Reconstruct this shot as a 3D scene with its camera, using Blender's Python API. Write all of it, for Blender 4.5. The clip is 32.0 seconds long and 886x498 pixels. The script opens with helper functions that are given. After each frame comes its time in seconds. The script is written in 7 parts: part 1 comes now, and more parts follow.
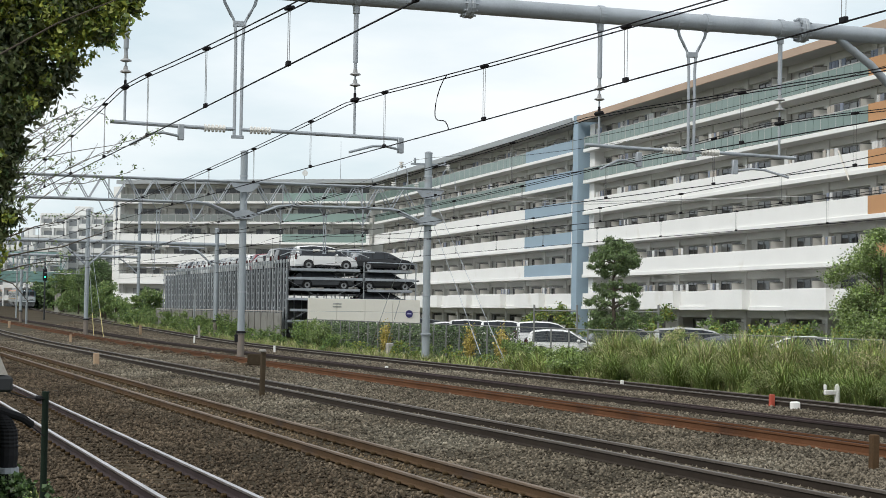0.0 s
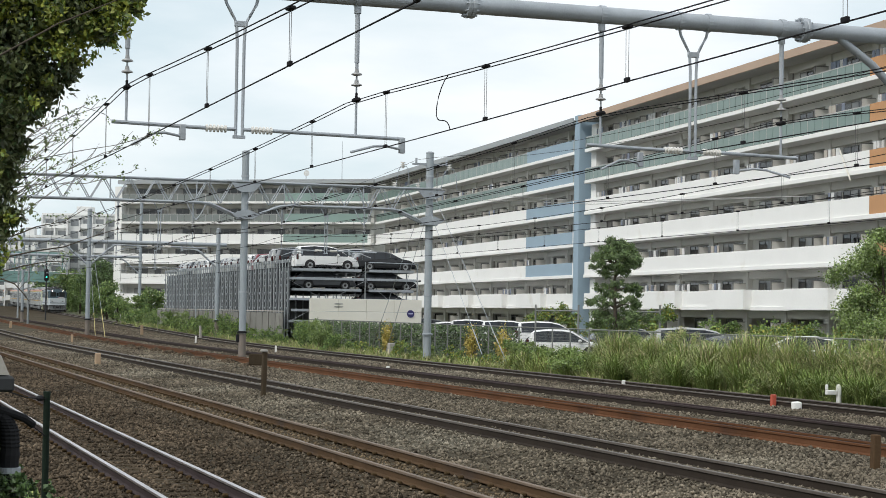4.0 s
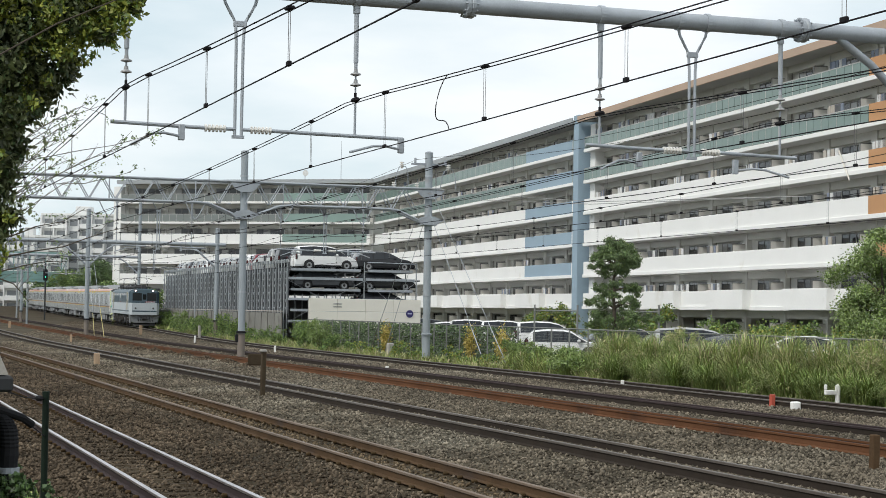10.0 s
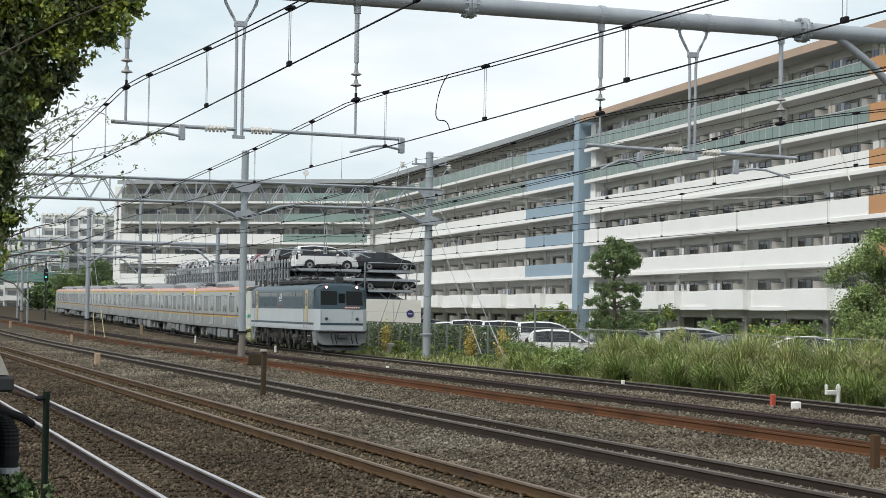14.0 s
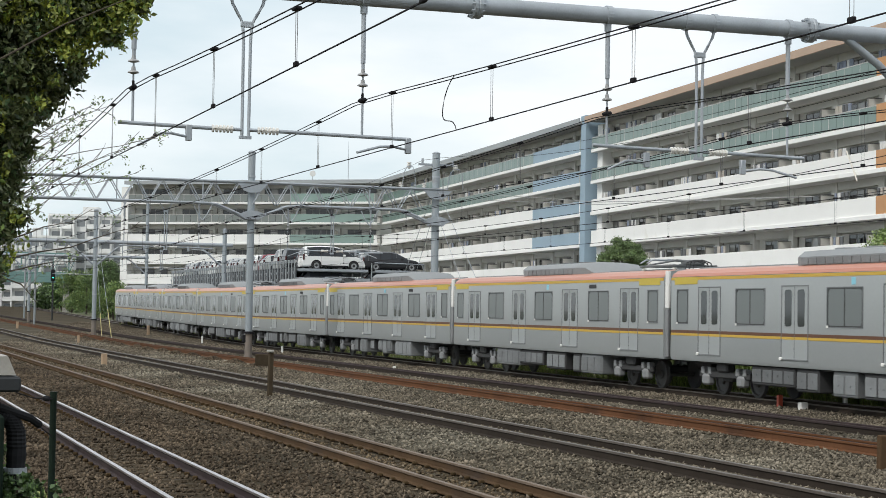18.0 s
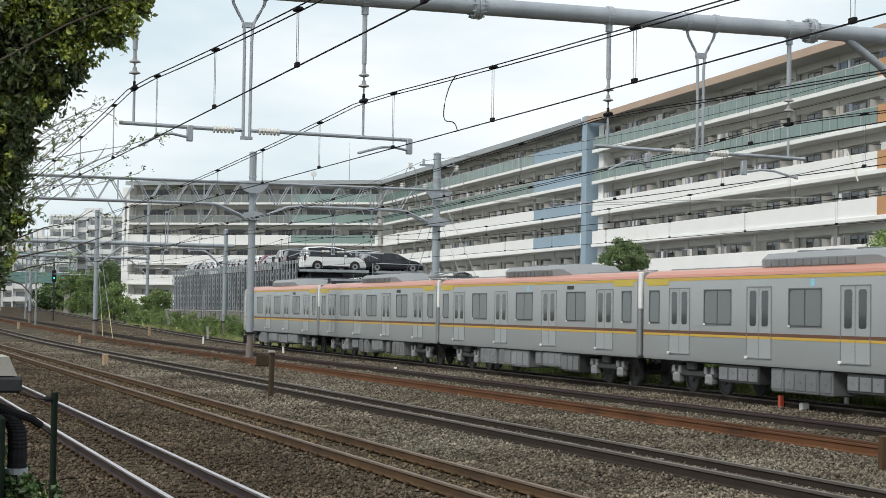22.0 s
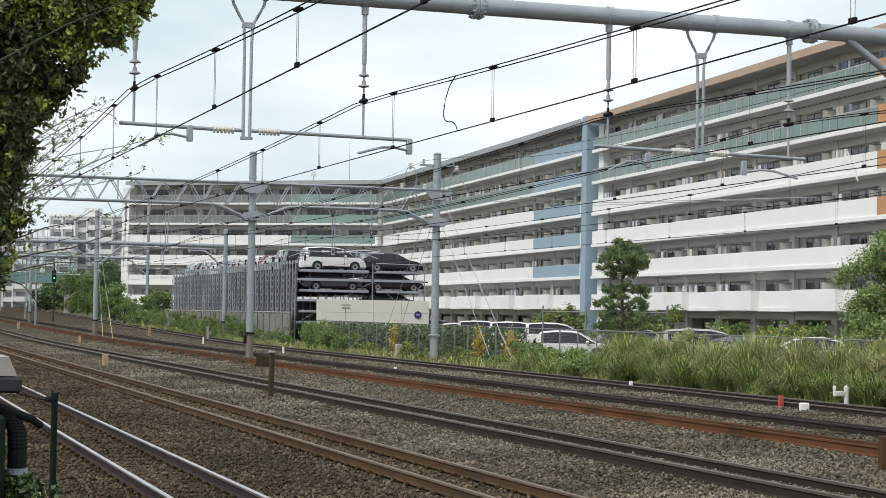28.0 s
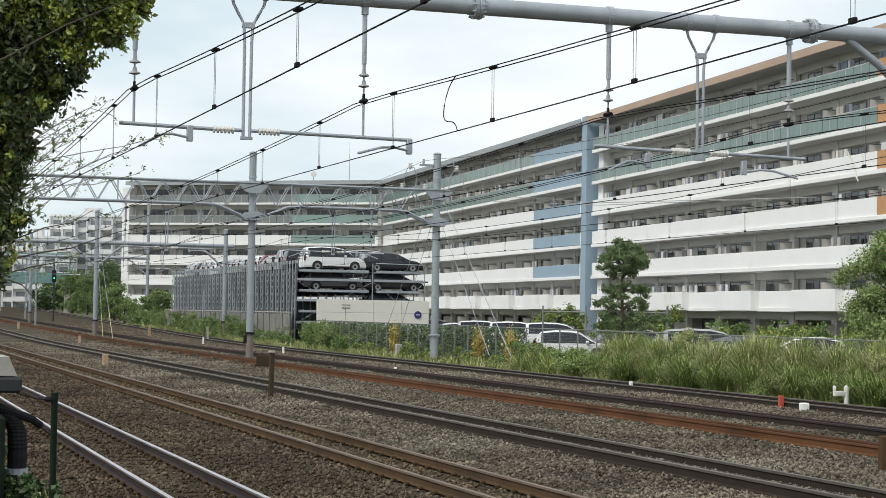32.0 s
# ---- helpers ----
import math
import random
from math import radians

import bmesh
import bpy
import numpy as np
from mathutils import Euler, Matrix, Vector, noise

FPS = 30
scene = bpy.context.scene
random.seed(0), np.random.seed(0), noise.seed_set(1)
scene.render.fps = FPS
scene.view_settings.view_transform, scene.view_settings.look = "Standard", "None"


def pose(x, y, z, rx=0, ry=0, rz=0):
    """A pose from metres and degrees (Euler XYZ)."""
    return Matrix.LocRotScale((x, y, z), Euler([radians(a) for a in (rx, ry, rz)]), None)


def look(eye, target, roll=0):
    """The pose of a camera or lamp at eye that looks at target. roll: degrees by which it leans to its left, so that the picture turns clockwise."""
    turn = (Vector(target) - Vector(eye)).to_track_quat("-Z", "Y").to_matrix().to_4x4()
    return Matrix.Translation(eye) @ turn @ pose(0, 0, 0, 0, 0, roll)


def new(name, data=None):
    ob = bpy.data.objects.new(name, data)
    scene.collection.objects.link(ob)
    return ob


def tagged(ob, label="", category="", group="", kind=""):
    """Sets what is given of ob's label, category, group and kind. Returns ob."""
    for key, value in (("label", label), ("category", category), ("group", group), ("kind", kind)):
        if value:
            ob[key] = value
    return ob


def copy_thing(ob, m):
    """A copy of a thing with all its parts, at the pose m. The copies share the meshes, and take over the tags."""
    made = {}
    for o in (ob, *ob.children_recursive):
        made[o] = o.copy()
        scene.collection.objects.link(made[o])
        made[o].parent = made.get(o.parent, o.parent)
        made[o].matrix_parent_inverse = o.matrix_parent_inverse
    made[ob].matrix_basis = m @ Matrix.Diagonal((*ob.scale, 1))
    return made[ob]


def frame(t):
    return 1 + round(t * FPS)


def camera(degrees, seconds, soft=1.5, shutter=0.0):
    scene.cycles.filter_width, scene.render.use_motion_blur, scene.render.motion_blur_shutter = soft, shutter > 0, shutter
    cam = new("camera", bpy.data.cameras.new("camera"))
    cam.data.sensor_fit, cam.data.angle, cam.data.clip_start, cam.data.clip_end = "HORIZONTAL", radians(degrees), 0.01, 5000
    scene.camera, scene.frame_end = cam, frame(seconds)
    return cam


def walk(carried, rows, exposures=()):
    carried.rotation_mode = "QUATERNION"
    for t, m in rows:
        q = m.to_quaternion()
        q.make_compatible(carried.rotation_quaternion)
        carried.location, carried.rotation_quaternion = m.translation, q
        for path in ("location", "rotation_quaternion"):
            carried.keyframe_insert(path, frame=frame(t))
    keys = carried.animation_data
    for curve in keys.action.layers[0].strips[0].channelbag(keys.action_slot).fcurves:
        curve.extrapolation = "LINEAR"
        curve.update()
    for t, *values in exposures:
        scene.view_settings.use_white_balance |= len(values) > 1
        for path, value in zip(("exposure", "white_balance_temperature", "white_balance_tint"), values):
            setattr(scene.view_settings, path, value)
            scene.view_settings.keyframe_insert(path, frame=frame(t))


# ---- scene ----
# World: x along the railway (the train runs towards +x), y away from the camera, z up from the rail heads.
EYE = (0.0, 0.0, 2.252)
FOCAL = 3150.0
YAW, PITCH, ROLL = 1.24029, 0.035093, 0.903

cam = camera(27.96, 32.0, 0.8, 0.08)


def aim(right, down):
    """The camera's pose, turned by small shakes given in thousandths of its focal length times 3.15."""
    a, b = YAW + right / FOCAL, PITCH + down / FOCAL
    ahead = Vector((-math.sin(a) * math.cos(b), math.cos(a) * math.cos(b), math.sin(b)))
    return look(EYE, Vector(EYE) + 50 * ahead, ROLL)


SHAKE = (
    (0, 0, 0), (0.5, 0, 0), (1, 4, 0), (1.5, 10, 1), (2, 9.5, 0.5), (2.5, 1.5, 0), (3, 1.5, 0), (3.5, 3, 0),
    (5.5, 0, 0), (6, 0, 0), (7, 0.2, 0), (7.5, 0, 0), (8, 4, -1), (8.5, 12, 1.7), (9, 11, 1.7), (9.5, 5, 0.8),
    (10, 0.8, 0), (10.5, 1.5, 0), (11, 3, 0), (11.5, 1.5, 0), (12, 2, 0), (13, 1.6, 0), (14, 1.7, 0), (14.5, 1.5, 0),
    (16.5, 1.5, 0), (17, -0.7, 2.8), (17.5, 3.7, 0), (18, 13.5, 0.5), (18.5, 13, 0.7), (19, 13, 1.6), (20, 14, 1.6),
    (20.5, 14, 1.6), (21, 17, 1.5), (21.5, 15.3, 1.6), (22, 15.5, 1.5), (23, 15.5, 1.7), (28, 15.5, 1.7), (32, 15.5, 1.7))
walk(cam, [(t, aim(a, b)) for t, a, b in SHAKE])

# ---- light ----
scene.view_settings.exposure = 0.0
world = bpy.data.worlds.new("sky")
scene.world = world
world.use_nodes = True


def build_sky():
    nt = world.node_tree
    nt.nodes.clear()
    out = nt.nodes.new("ShaderNodeOutputWorld")
    bg = nt.nodes.new("ShaderNodeBackground")
    sky = nt.nodes.new("ShaderNodeTexSky")
    sky.sky_type, sky.sun_disc = "NISHITA", False
    sky.sun_elevation, sky.sun_rotation = radians(52), radians(200)
    co = nt.nodes.new("ShaderNodeTexCoord")
    mp = nt.nodes.new("ShaderNodeMapping")
    mp.inputs["Scale"].default_value = (1.0, 1.0, 3.4)
    no = nt.nodes.new("ShaderNodeTexNoise")
    no.inputs["Scale"].default_value, no.inputs["Detail"].default_value = 3.2, 6
    no.inputs["Roughness"].default_value = 0.52
    ramp = nt.nodes.new("ShaderNodeValToRGB")
    ramp.color_ramp.elements[0].position, ramp.color_ramp.elements[0].color = 0.36, (7.6, 8.9, 9.5, 1)
    ramp.color_ramp.elements[1].position, ramp.color_ramp.elements[1].color = 0.58, (10.9, 11.3, 11.5, 1)
    mix = nt.nodes.new("ShaderNodeMix")
    mix.data_type = "RGBA"
    mix.inputs["Factor"].default_value = 0.86
    nt.links.new(co.outputs["Generated"], mp.inputs["Vector"])
    nt.links.new(mp.outputs["Vector"], no.inputs["Vector"])
    nt.links.new(no.outputs["Fac"], ramp.inputs["Fac"])
    nt.links.new(sky.outputs["Color"], mix.inputs[6])
    nt.links.new(ramp.outputs["Color"], mix.inputs[7])
    nt.links.new(mix.outputs[2], bg.inputs["Color"])
    bg.inputs["Strength"].default_value = 0.1
    nt.links.new(bg.outputs["Background"], out.inputs["Surface"])


build_sky()
sun_data = bpy.data.lights.new("sun", "SUN")
sun_data.energy, sun_data.angle, sun_data.color = 2.0, radians(12), (1.0, 0.96, 0.9)
sun = new("sun", sun_data)
sun.matrix_world = look((0, 0, 60), (-24, 50, 0))


# ---- materials ----
def material(name, colour, rough=0.7, metal=0.0, vary=0.15, size=4.0, fine=60.0, bump=0.0, spots=None, per_object=0.0, island=0.0):
    """A principled material with variation at two scales, and a second colour in stains where given."""
    m = bpy.data.materials.new(name)
    m.use_nodes = True
    nt = m.node_tree
    b = nt.nodes["Principled BSDF"]
    b.inputs["Roughness"].default_value, b.inputs["Metallic"].default_value = rough, metal
    co = nt.nodes.new("ShaderNodeTexCoord")
    big = nt.nodes.new("ShaderNodeTexNoise")
    big.inputs["Scale"].default_value, big.inputs["Detail"].default_value = size, 5
    small = nt.nodes.new("ShaderNodeTexNoise")
    small.inputs["Scale"].default_value, small.inputs["Detail"].default_value = fine, 3
    for n in (big, small):
        nt.links.new(co.outputs["Object"], n.inputs["Vector"])
    add = nt.nodes.new("ShaderNodeMath")
    add.operation = "MULTIPLY_ADD"
    add.inputs[1].default_value = 0.5
    nt.links.new(small.outputs["Fac"], add.inputs[0])
    nt.links.new(big.outputs["Fac"], add.inputs[2])
    rng = nt.nodes.new("ShaderNodeMapRange")
    rng.inputs["From Min"].default_value, rng.inputs["From Max"].default_value = 0.45, 1.05
    rng.inputs["To Min"].default_value, rng.inputs["To Max"].default_value = 1 - vary, 1 + vary
    nt.links.new(add.outputs[0], rng.inputs["Value"])
    value = rng.outputs["Result"]
    if per_object or island:
        if island:
            src = nt.nodes.new("ShaderNodeNewGeometry").outputs["Random Per Island"]
        else:
            src = nt.nodes.new("ShaderNodeObjectInfo").outputs["Random"]
        r2 = nt.nodes.new("ShaderNodeMapRange")
        amount = per_object or island
        r2.inputs["To Min"].default_value, r2.inputs["To Max"].default_value = 1 - amount, 1 + amount
        nt.links.new(src, r2.inputs["Value"])
        mul = nt.nodes.new("ShaderNodeMath")
        mul.operation = "MULTIPLY"
        nt.links.new(value, mul.inputs[0])
        nt.links.new(r2.outputs["Result"], mul.inputs[1])
        value = mul.outputs[0]
    base = nt.nodes.new("ShaderNodeRGB")
    base.outputs[0].default_value = (*colour, 1)
    col = base.outputs[0]
    if spots:
        sp = nt.nodes.new("ShaderNodeTexNoise")
        sp.inputs["Scale"].default_value, sp.inputs["Detail"].default_value = spots[1], 7
        nt.links.new(co.outputs["Object"], sp.inputs["Vector"])
        rp = nt.nodes.new("ShaderNodeMapRange")
        rp.inputs["From Min"].default_value, rp.inputs["From Max"].default_value = spots[2], spots[2] + 0.14
        nt.links.new(sp.outputs["Fac"], rp.inputs["Value"])
        mx = nt.nodes.new("ShaderNodeMix")
        mx.data_type = "RGBA"
        nt.links.new(rp.outputs["Result"], mx.inputs["Factor"])
        nt.links.new(col, mx.inputs[6])
        mx.inputs[7].default_value = (*spots[0], 1)
        col = mx.outputs[2]
    sc = nt.nodes.new("ShaderNodeVectorMath")
    sc.operation = "SCALE"
    nt.links.new(col, sc.inputs[0])
    nt.links.new(value, sc.inputs["Scale"])
    nt.links.new(sc.outputs[0], b.inputs["Base Color"])
    if bump:
        bp = nt.nodes.new("ShaderNodeBump")
        bp.inputs["Strength"].default_value, bp.inputs["Distance"].default_value = bump, 0.02
        nt.links.new(add.outputs[0], bp.inputs["Height"])
        nt.links.new(bp.outputs["Normal"], b.inputs["Normal"])
    return m


def dull(*mats):
    """Dusty surfaces: hardly any gloss."""
    for m in mats:
        m.node_tree.nodes["Principled BSDF"].inputs["Specular IOR Level"].default_value = 0.08


def glowing(name, colour, strength):
    m = bpy.data.materials.new(name)
    m.use_nodes = True
    b = m.node_tree.nodes["Principled BSDF"]
    b.inputs["Base Color"].default_value = (*colour, 1)
    b.inputs["Emission Color"].default_value, b.inputs["Emission Strength"].default_value = (*colour, 1), strength
    return m


def glass(name, colour, rough=0.05, alpha=1.0):
    m = bpy.data.materials.new(name)
    m.use_nodes = True
    b = m.node_tree.nodes["Principled BSDF"]
    b.inputs["Base Color"].default_value = (*colour, 1)
    b.inputs["Roughness"].default_value, b.inputs["Alpha"].default_value = rough, alpha
    b.inputs["Specular IOR Level"].default_value = 0.6
    return m


STEEL = material("galvanised_steel", (0.36, 0.388, 0.42), 0.55, 0.2, 0.2, 1.5, 40, spots=((0.29, 0.29, 0.285), 0.9, 0.62))
POLE_GREY = material("pole_grey", (0.31, 0.345, 0.37), 0.6, 0.1, 0.16, 0.8, 30, spots=((0.26, 0.24, 0.22), 0.7, 0.64))
POLE_BROWN = material("weathered_pole_foot", (0.20, 0.17, 0.145), 0.85, 0, 0.2, 2, 40)
WALL_OLD = material("weathered_concrete_wall", (0.20, 0.195, 0.178), 0.95, 0, 0.25, 0.5, 30, 0.3, spots=((0.13, 0.125, 0.11), 0.8, 0.56))
CONCRETE = material("concrete", (0.36, 0.34, 0.31), 0.9, 0, 0.2, 2, 50, 0.3)
SLEEPER = material("sleeper_concrete", (0.062, 0.047, 0.031), 0.95, 0, 0.3, 3, 60, 0.4, per_object=0.2)
CLIP = material("rusty_rail_clip", (0.075, 0.050, 0.026), 0.9, 0.1, 0.3, 6, 60)
RUST = material("rusty_rail", (0.088, 0.055, 0.031), 0.85, 0.0, 0.25, 2, 40, 0.2, spots=((0.060, 0.042, 0.031), 0.5, 0.55))
RUST_RED = material("bright_rust", (0.128, 0.060, 0.031), 0.85, 0.1, 0.25, 0.7, 30, 0.2, spots=((0.085, 0.045, 0.028), 0.45, 0.56))
RAIL_DARK = material("dark_rail", (0.038, 0.030, 0.024), 0.8, 0.0, 0.2, 2, 40, 0.2)
RAIL_WEB = material("dark_brown_rail", (0.046, 0.034, 0.034), 0.75, 0.0, 0.25, 2, 40, 0.2, spots=((0.045, 0.035, 0.033), 1.2, 0.55))
RAIL_HEAD = material("polished_rail_head", (0.52, 0.49, 0.49), 0.30, 0.8, 0.2, 0.8, 20)
HEAD_DULL = material("dull_rail_head", (0.12, 0.10, 0.085), 0.5, 0.3, 0.25, 0.8, 20)
HEAD_BROWN = material("brown_rail_head", (0.15, 0.108, 0.076), 0.65, 0.0, 0.25, 0.8, 20)


def ballast_material(name, brown, grey, island):
    """Crushed stone: rusty brown by the near tracks and far off, cleaner grey stone between."""
    m = material(name, brown, 0.95, 0, 0.5, 0.4, 24, 1.0 if not island else 0, spots=(grey, 0.16, 0.5), island=island)
    nt = m.node_tree
    mix = next(n for n in nt.nodes if n.type == "MIX")
    noise_out = mix.inputs["Factor"].links[0].from_socket
    xyz = nt.nodes.new("ShaderNodeSeparateXYZ")
    nt.links.new(next(n for n in nt.nodes if n.type == "TEX_COORD").outputs["Object"], xyz.inputs[0])
    fac = noise_out
    for axis, a, b, op in (("Y", 6.5, 10.5, "MULTIPLY"), ("X", -270.0, -80.0, "MULTIPLY")):
        r = nt.nodes.new("ShaderNodeMapRange")
        r.inputs["From Min"].default_value, r.inputs["From Max"].default_value = a, b
        r.inputs["To Min"].default_value = 0.12
        nt.links.new(xyz.outputs[axis], r.inputs["Value"])
        q = nt.nodes.new("ShaderNodeMath")
        q.operation = op
        if axis == "Y":
            q2 = nt.nodes.new("ShaderNodeMath")
            q2.operation = "MULTIPLY_ADD"
            q2.inputs[1].default_value, q2.inputs[2].default_value = 0.45, 0.55
            nt.links.new(fac, q2.inputs[0])
            fac = q2.outputs[0]
        nt.links.new(fac, q.inputs[0])
        nt.links.new(r.outputs["Result"], q.inputs[1])
        fac = q.outputs[0]
    nt.links.new(fac, mix.inputs["Factor"])
    return m


# the bed has half the stones' brightness: shade in the gaps is painted in
BALLAST = ballast_material("ballast", (0.046, 0.0345, 0.0205), (0.105, 0.093, 0.069), 0)
STONES = ballast_material("ballast_stones", (0.086, 0.064, 0.044), (0.200, 0.177, 0.138), 0.66)
STONES_TAN = material("sandy_ballast_stones", (0.155, 0.116, 0.074), 0.95, 0, 0.4, 0.6, 24, spots=((0.10, 0.078, 0.050), 0.5, 0.5), island=0.5)
dull(BALLAST, STONES, STONES_TAN, SLEEPER, CLIP, RUST, RUST_RED, RAIL_DARK, RAIL_WEB)
EARTH = material("earth", (0.09, 0.085, 0.045), 1.0, 0, 0.4, 0.4, 12, 0.8, spots=((0.06, 0.09, 0.025), 0.3, 0.5))
ASPHALT = material("asphalt", (0.06, 0.06, 0.062), 0.9, 0, 0.2, 0.4, 60, 0.3)
WALL_WHITE = material("white_parapet", (0.83, 0.825, 0.80), 0.8, 0, 0.05, 0.25, 8, spots=((0.72, 0.70, 0.645), 0.4, 0.62))
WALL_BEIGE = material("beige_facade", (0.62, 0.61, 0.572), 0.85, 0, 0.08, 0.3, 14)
# the facade beige again, darkened: the recess shade is put into the colour
WALL_SHADE = material("shaded_beige_facade", (0.53, 0.522, 0.49), 0.85, 0, 0.08, 0.3, 14)
BLUE = material("blue_render", (0.29, 0.385, 0.46), 0.8, 0, 0.07, 0.3, 10)
GREEN_PANEL = material("green_render", (0.235, 0.325, 0.295), 0.8, 0, 0.07, 0.3, 10)
ORANGE_PANEL = material("orange_brown_render", (0.50, 0.27, 0.13), 0.8, 0, 0.1, 0.3, 10)
EAVE = material("orange_eave", (0.45, 0.33, 0.25), 0.8, 0, 0.08, 0.3, 10)
ROOF_GREY = material("grey_roof_edge", (0.36, 0.38, 0.39), 0.7, 0.2, 0.1, 0.3, 10)
RAIL_GLASS = glass("green_balcony_glass", (0.155, 0.225, 0.20), 0.3)
WINDOW = glass("dark_window", (0.035, 0.038, 0.042), 0.06)
SASH = material("bronze_window_sash", (0.17, 0.165, 0.155), 0.5, 0.3, 0.1, 3, 30)
PIPE_BROWN = material("grey_brown_drainpipe", (0.20, 0.185, 0.165), 0.7, 0, 0.1, 2, 20)
COOLER = material("beige_air_conditioner", (0.60, 0.58, 0.53), 0.6, 0, 0.08, 2, 20)
FRAME = material("window_frame", (0.50, 0.49, 0.47), 0.5, 0.3, 0.08, 3, 30)
WHITE = material("white_paint", (0.80, 0.79, 0.76), 0.6, 0, 0.08, 2, 30)
BLACK = material("black_rubber", (0.02, 0.02, 0.022), 0.7, 0, 0.2, 3, 40)
WIRE = material("dark_wire", (0.018, 0.017, 0.019), 0.8, 0.0, 0.1, 1, 20)
dull(WIRE)
INSULATOR = material("white_insulator", (0.72, 0.70, 0.66), 0.35, 0, 0.08, 4, 30)
RACK = material("rack_steel", (0.315, 0.34, 0.352), 0.55, 0.3, 0.15, 1, 30, per_object=0.12)
RACK_PANEL = material("rack_panel", (0.085, 0.092, 0.099), 0.7, 0.1, 0.15, 1, 30, per_object=0.2)
DARK_GLASS = glass("grey_balcony_glass", (0.19, 0.21, 0.20), 0.3)
RACK_DARK = material("dark_pallet", (0.03, 0.032, 0.035), 0.6, 0.3, 0.2, 1, 30)


# ---- mesh helpers ----
class Shape:
    """Collects boxes, tubes and prisms into one mesh."""

    def __init__(self):
        self.v, self.f, self.m, self.mat = [], [], [], 0

    def add(self, verts, faces):
        n = len(self.v)
        self.v.extend(verts)
        self.f.extend([tuple(n + i for i in f) for f in faces])
        self.m.extend([self.mat] * len(faces))
        return self

    def box(self, x0, x1, y0, y1, z0, z1):
        p = [(x, y, z) for z in (z0, z1) for y in (y0, y1) for x in (x0, x1)]
        return self.add(p, [(0, 2, 3, 1), (4, 5, 7, 6), (0, 1, 5, 4), (2, 6, 7, 3), (0, 4, 6, 2), (1, 3, 7, 5)])

    def worn(self, x0, x1, y0, y1, z0, z1, b=0.02):
        """A box with cut edges."""
        c = ((x0 + x1) / 2, (y0 + y1) / 2, (z0 + z1) / 2)
        h = ((x1 - x0) / 2, (y1 - y0) / 2, (z1 - z0) / 2)
        pts, at = [], {}
        for sx in (-1, 1):
            for sy in (-1, 1):
                for sz in (-1, 1):
                    for k in range(3):
                        s = (sx, sy, sz)
                        at[s, k] = len(pts)
                        pts.append(tuple(c[i] + s[i] * (h[i] - (b if i != k else 0)) for i in range(3)))
        faces = []
        for k in range(3):
            i, j = (k + 1) % 3, (k + 2) % 3
            for s in (-1, 1):
                q = []
                for a, d in ((-1, -1), (1, -1), (1, 1), (-1, 1)):
                    t = [0, 0, 0]
                    t[k], t[i], t[j] = s, a, d
                    q.append(at[tuple(t), k])
                faces.append(tuple(q if s > 0 else q[::-1]))
            for a in (-1, 1):
                for d in (-1, 1):
                    t0, t1 = [0, 0, 0], [0, 0, 0]
                    t0[k], t1[k] = -1, 1
                    t0[i] = t1[i] = a
                    t0[j] = t1[j] = d
                    q = (at[tuple(t0), i], at[tuple(t1), i], at[tuple(t1), j], at[tuple(t0), j])
                    faces.append(q if a * d > 0 else q[::-1])
        for s in [(a, d, e) for a in (-1, 1) for d in (-1, 1) for e in (-1, 1)]:
            q = (at[s, 0], at[s, 1], at[s, 2])
            faces.append(q if s[0] * s[1] * s[2] > 0 else q[::-1])
        return self.add(pts, faces)

    def tube(self, points, r, n=8, r1=None, cap=True):
        pts = [Vector(p) for p in points]
        rings, count = [], len(pts)
        for i, p in enumerate(pts):
            d = (pts[min(i + 1, count - 1)] - pts[max(i - 1, 0)]).normalized()
            a = d.cross(Vector((0, 0, 1)) if abs(d.z) < 0.9 else Vector((1, 0, 0))).normalized()
            b = a.cross(d)
            rr = r if r1 is None else r + (r1 - r) * i / (count - 1)
            rings += [tuple(p + rr * (a * math.cos(k * math.tau / n) + b * math.sin(k * math.tau / n))) for k in range(n)]
        faces = [(i * n + k, i * n + (k + 1) % n, (i + 1) * n + (k + 1) % n, (i + 1) * n + k) for i in range(count - 1) for k in range(n)]
        if cap:
            faces += [tuple(range(n))[::-1], tuple(range((count - 1) * n, count * n))]
        return self.add(rings, faces)

    def prism(self, profile, a, b, axis="x", close=True):
        """A closed outline in the plane across the axis, drawn from a to b. x: outline (y, z); y: (x, z); z: (x, y)."""
        def at(q, t):
            return (t, q[0], q[1]) if axis == "x" else (q[0], t, q[1]) if axis == "y" else (q[0], q[1], t)
        n = len(profile)
        pts = [at(q, a) for q in profile] + [at(q, b) for q in profile]
        faces = [(k, (k + 1) % n, n + (k + 1) % n, n + k) for k in range(n)]
        if close:
            faces += [tuple(range(n))[::-1], tuple(range(n, 2 * n))]
        return self.add(pts, faces)

    def sweep(self, profile, path):
        """An outline (side, up) carried along points (x, y, z) that run mainly along x."""
        n = len(profile)
        pts = [(x, y + s, z + u) for x, y, z in path for s, u in profile]
        faces = [(i * n + k, i * n + (k + 1) % n, (i + 1) * n + (k + 1) % n, (i + 1) * n + k) for i in range(len(path) - 1) for k in range(n)]
        faces += [tuple(range(n)), tuple(range((len(path) - 1) * n, len(path) * n))[::-1]]
        return self.add(pts, faces)

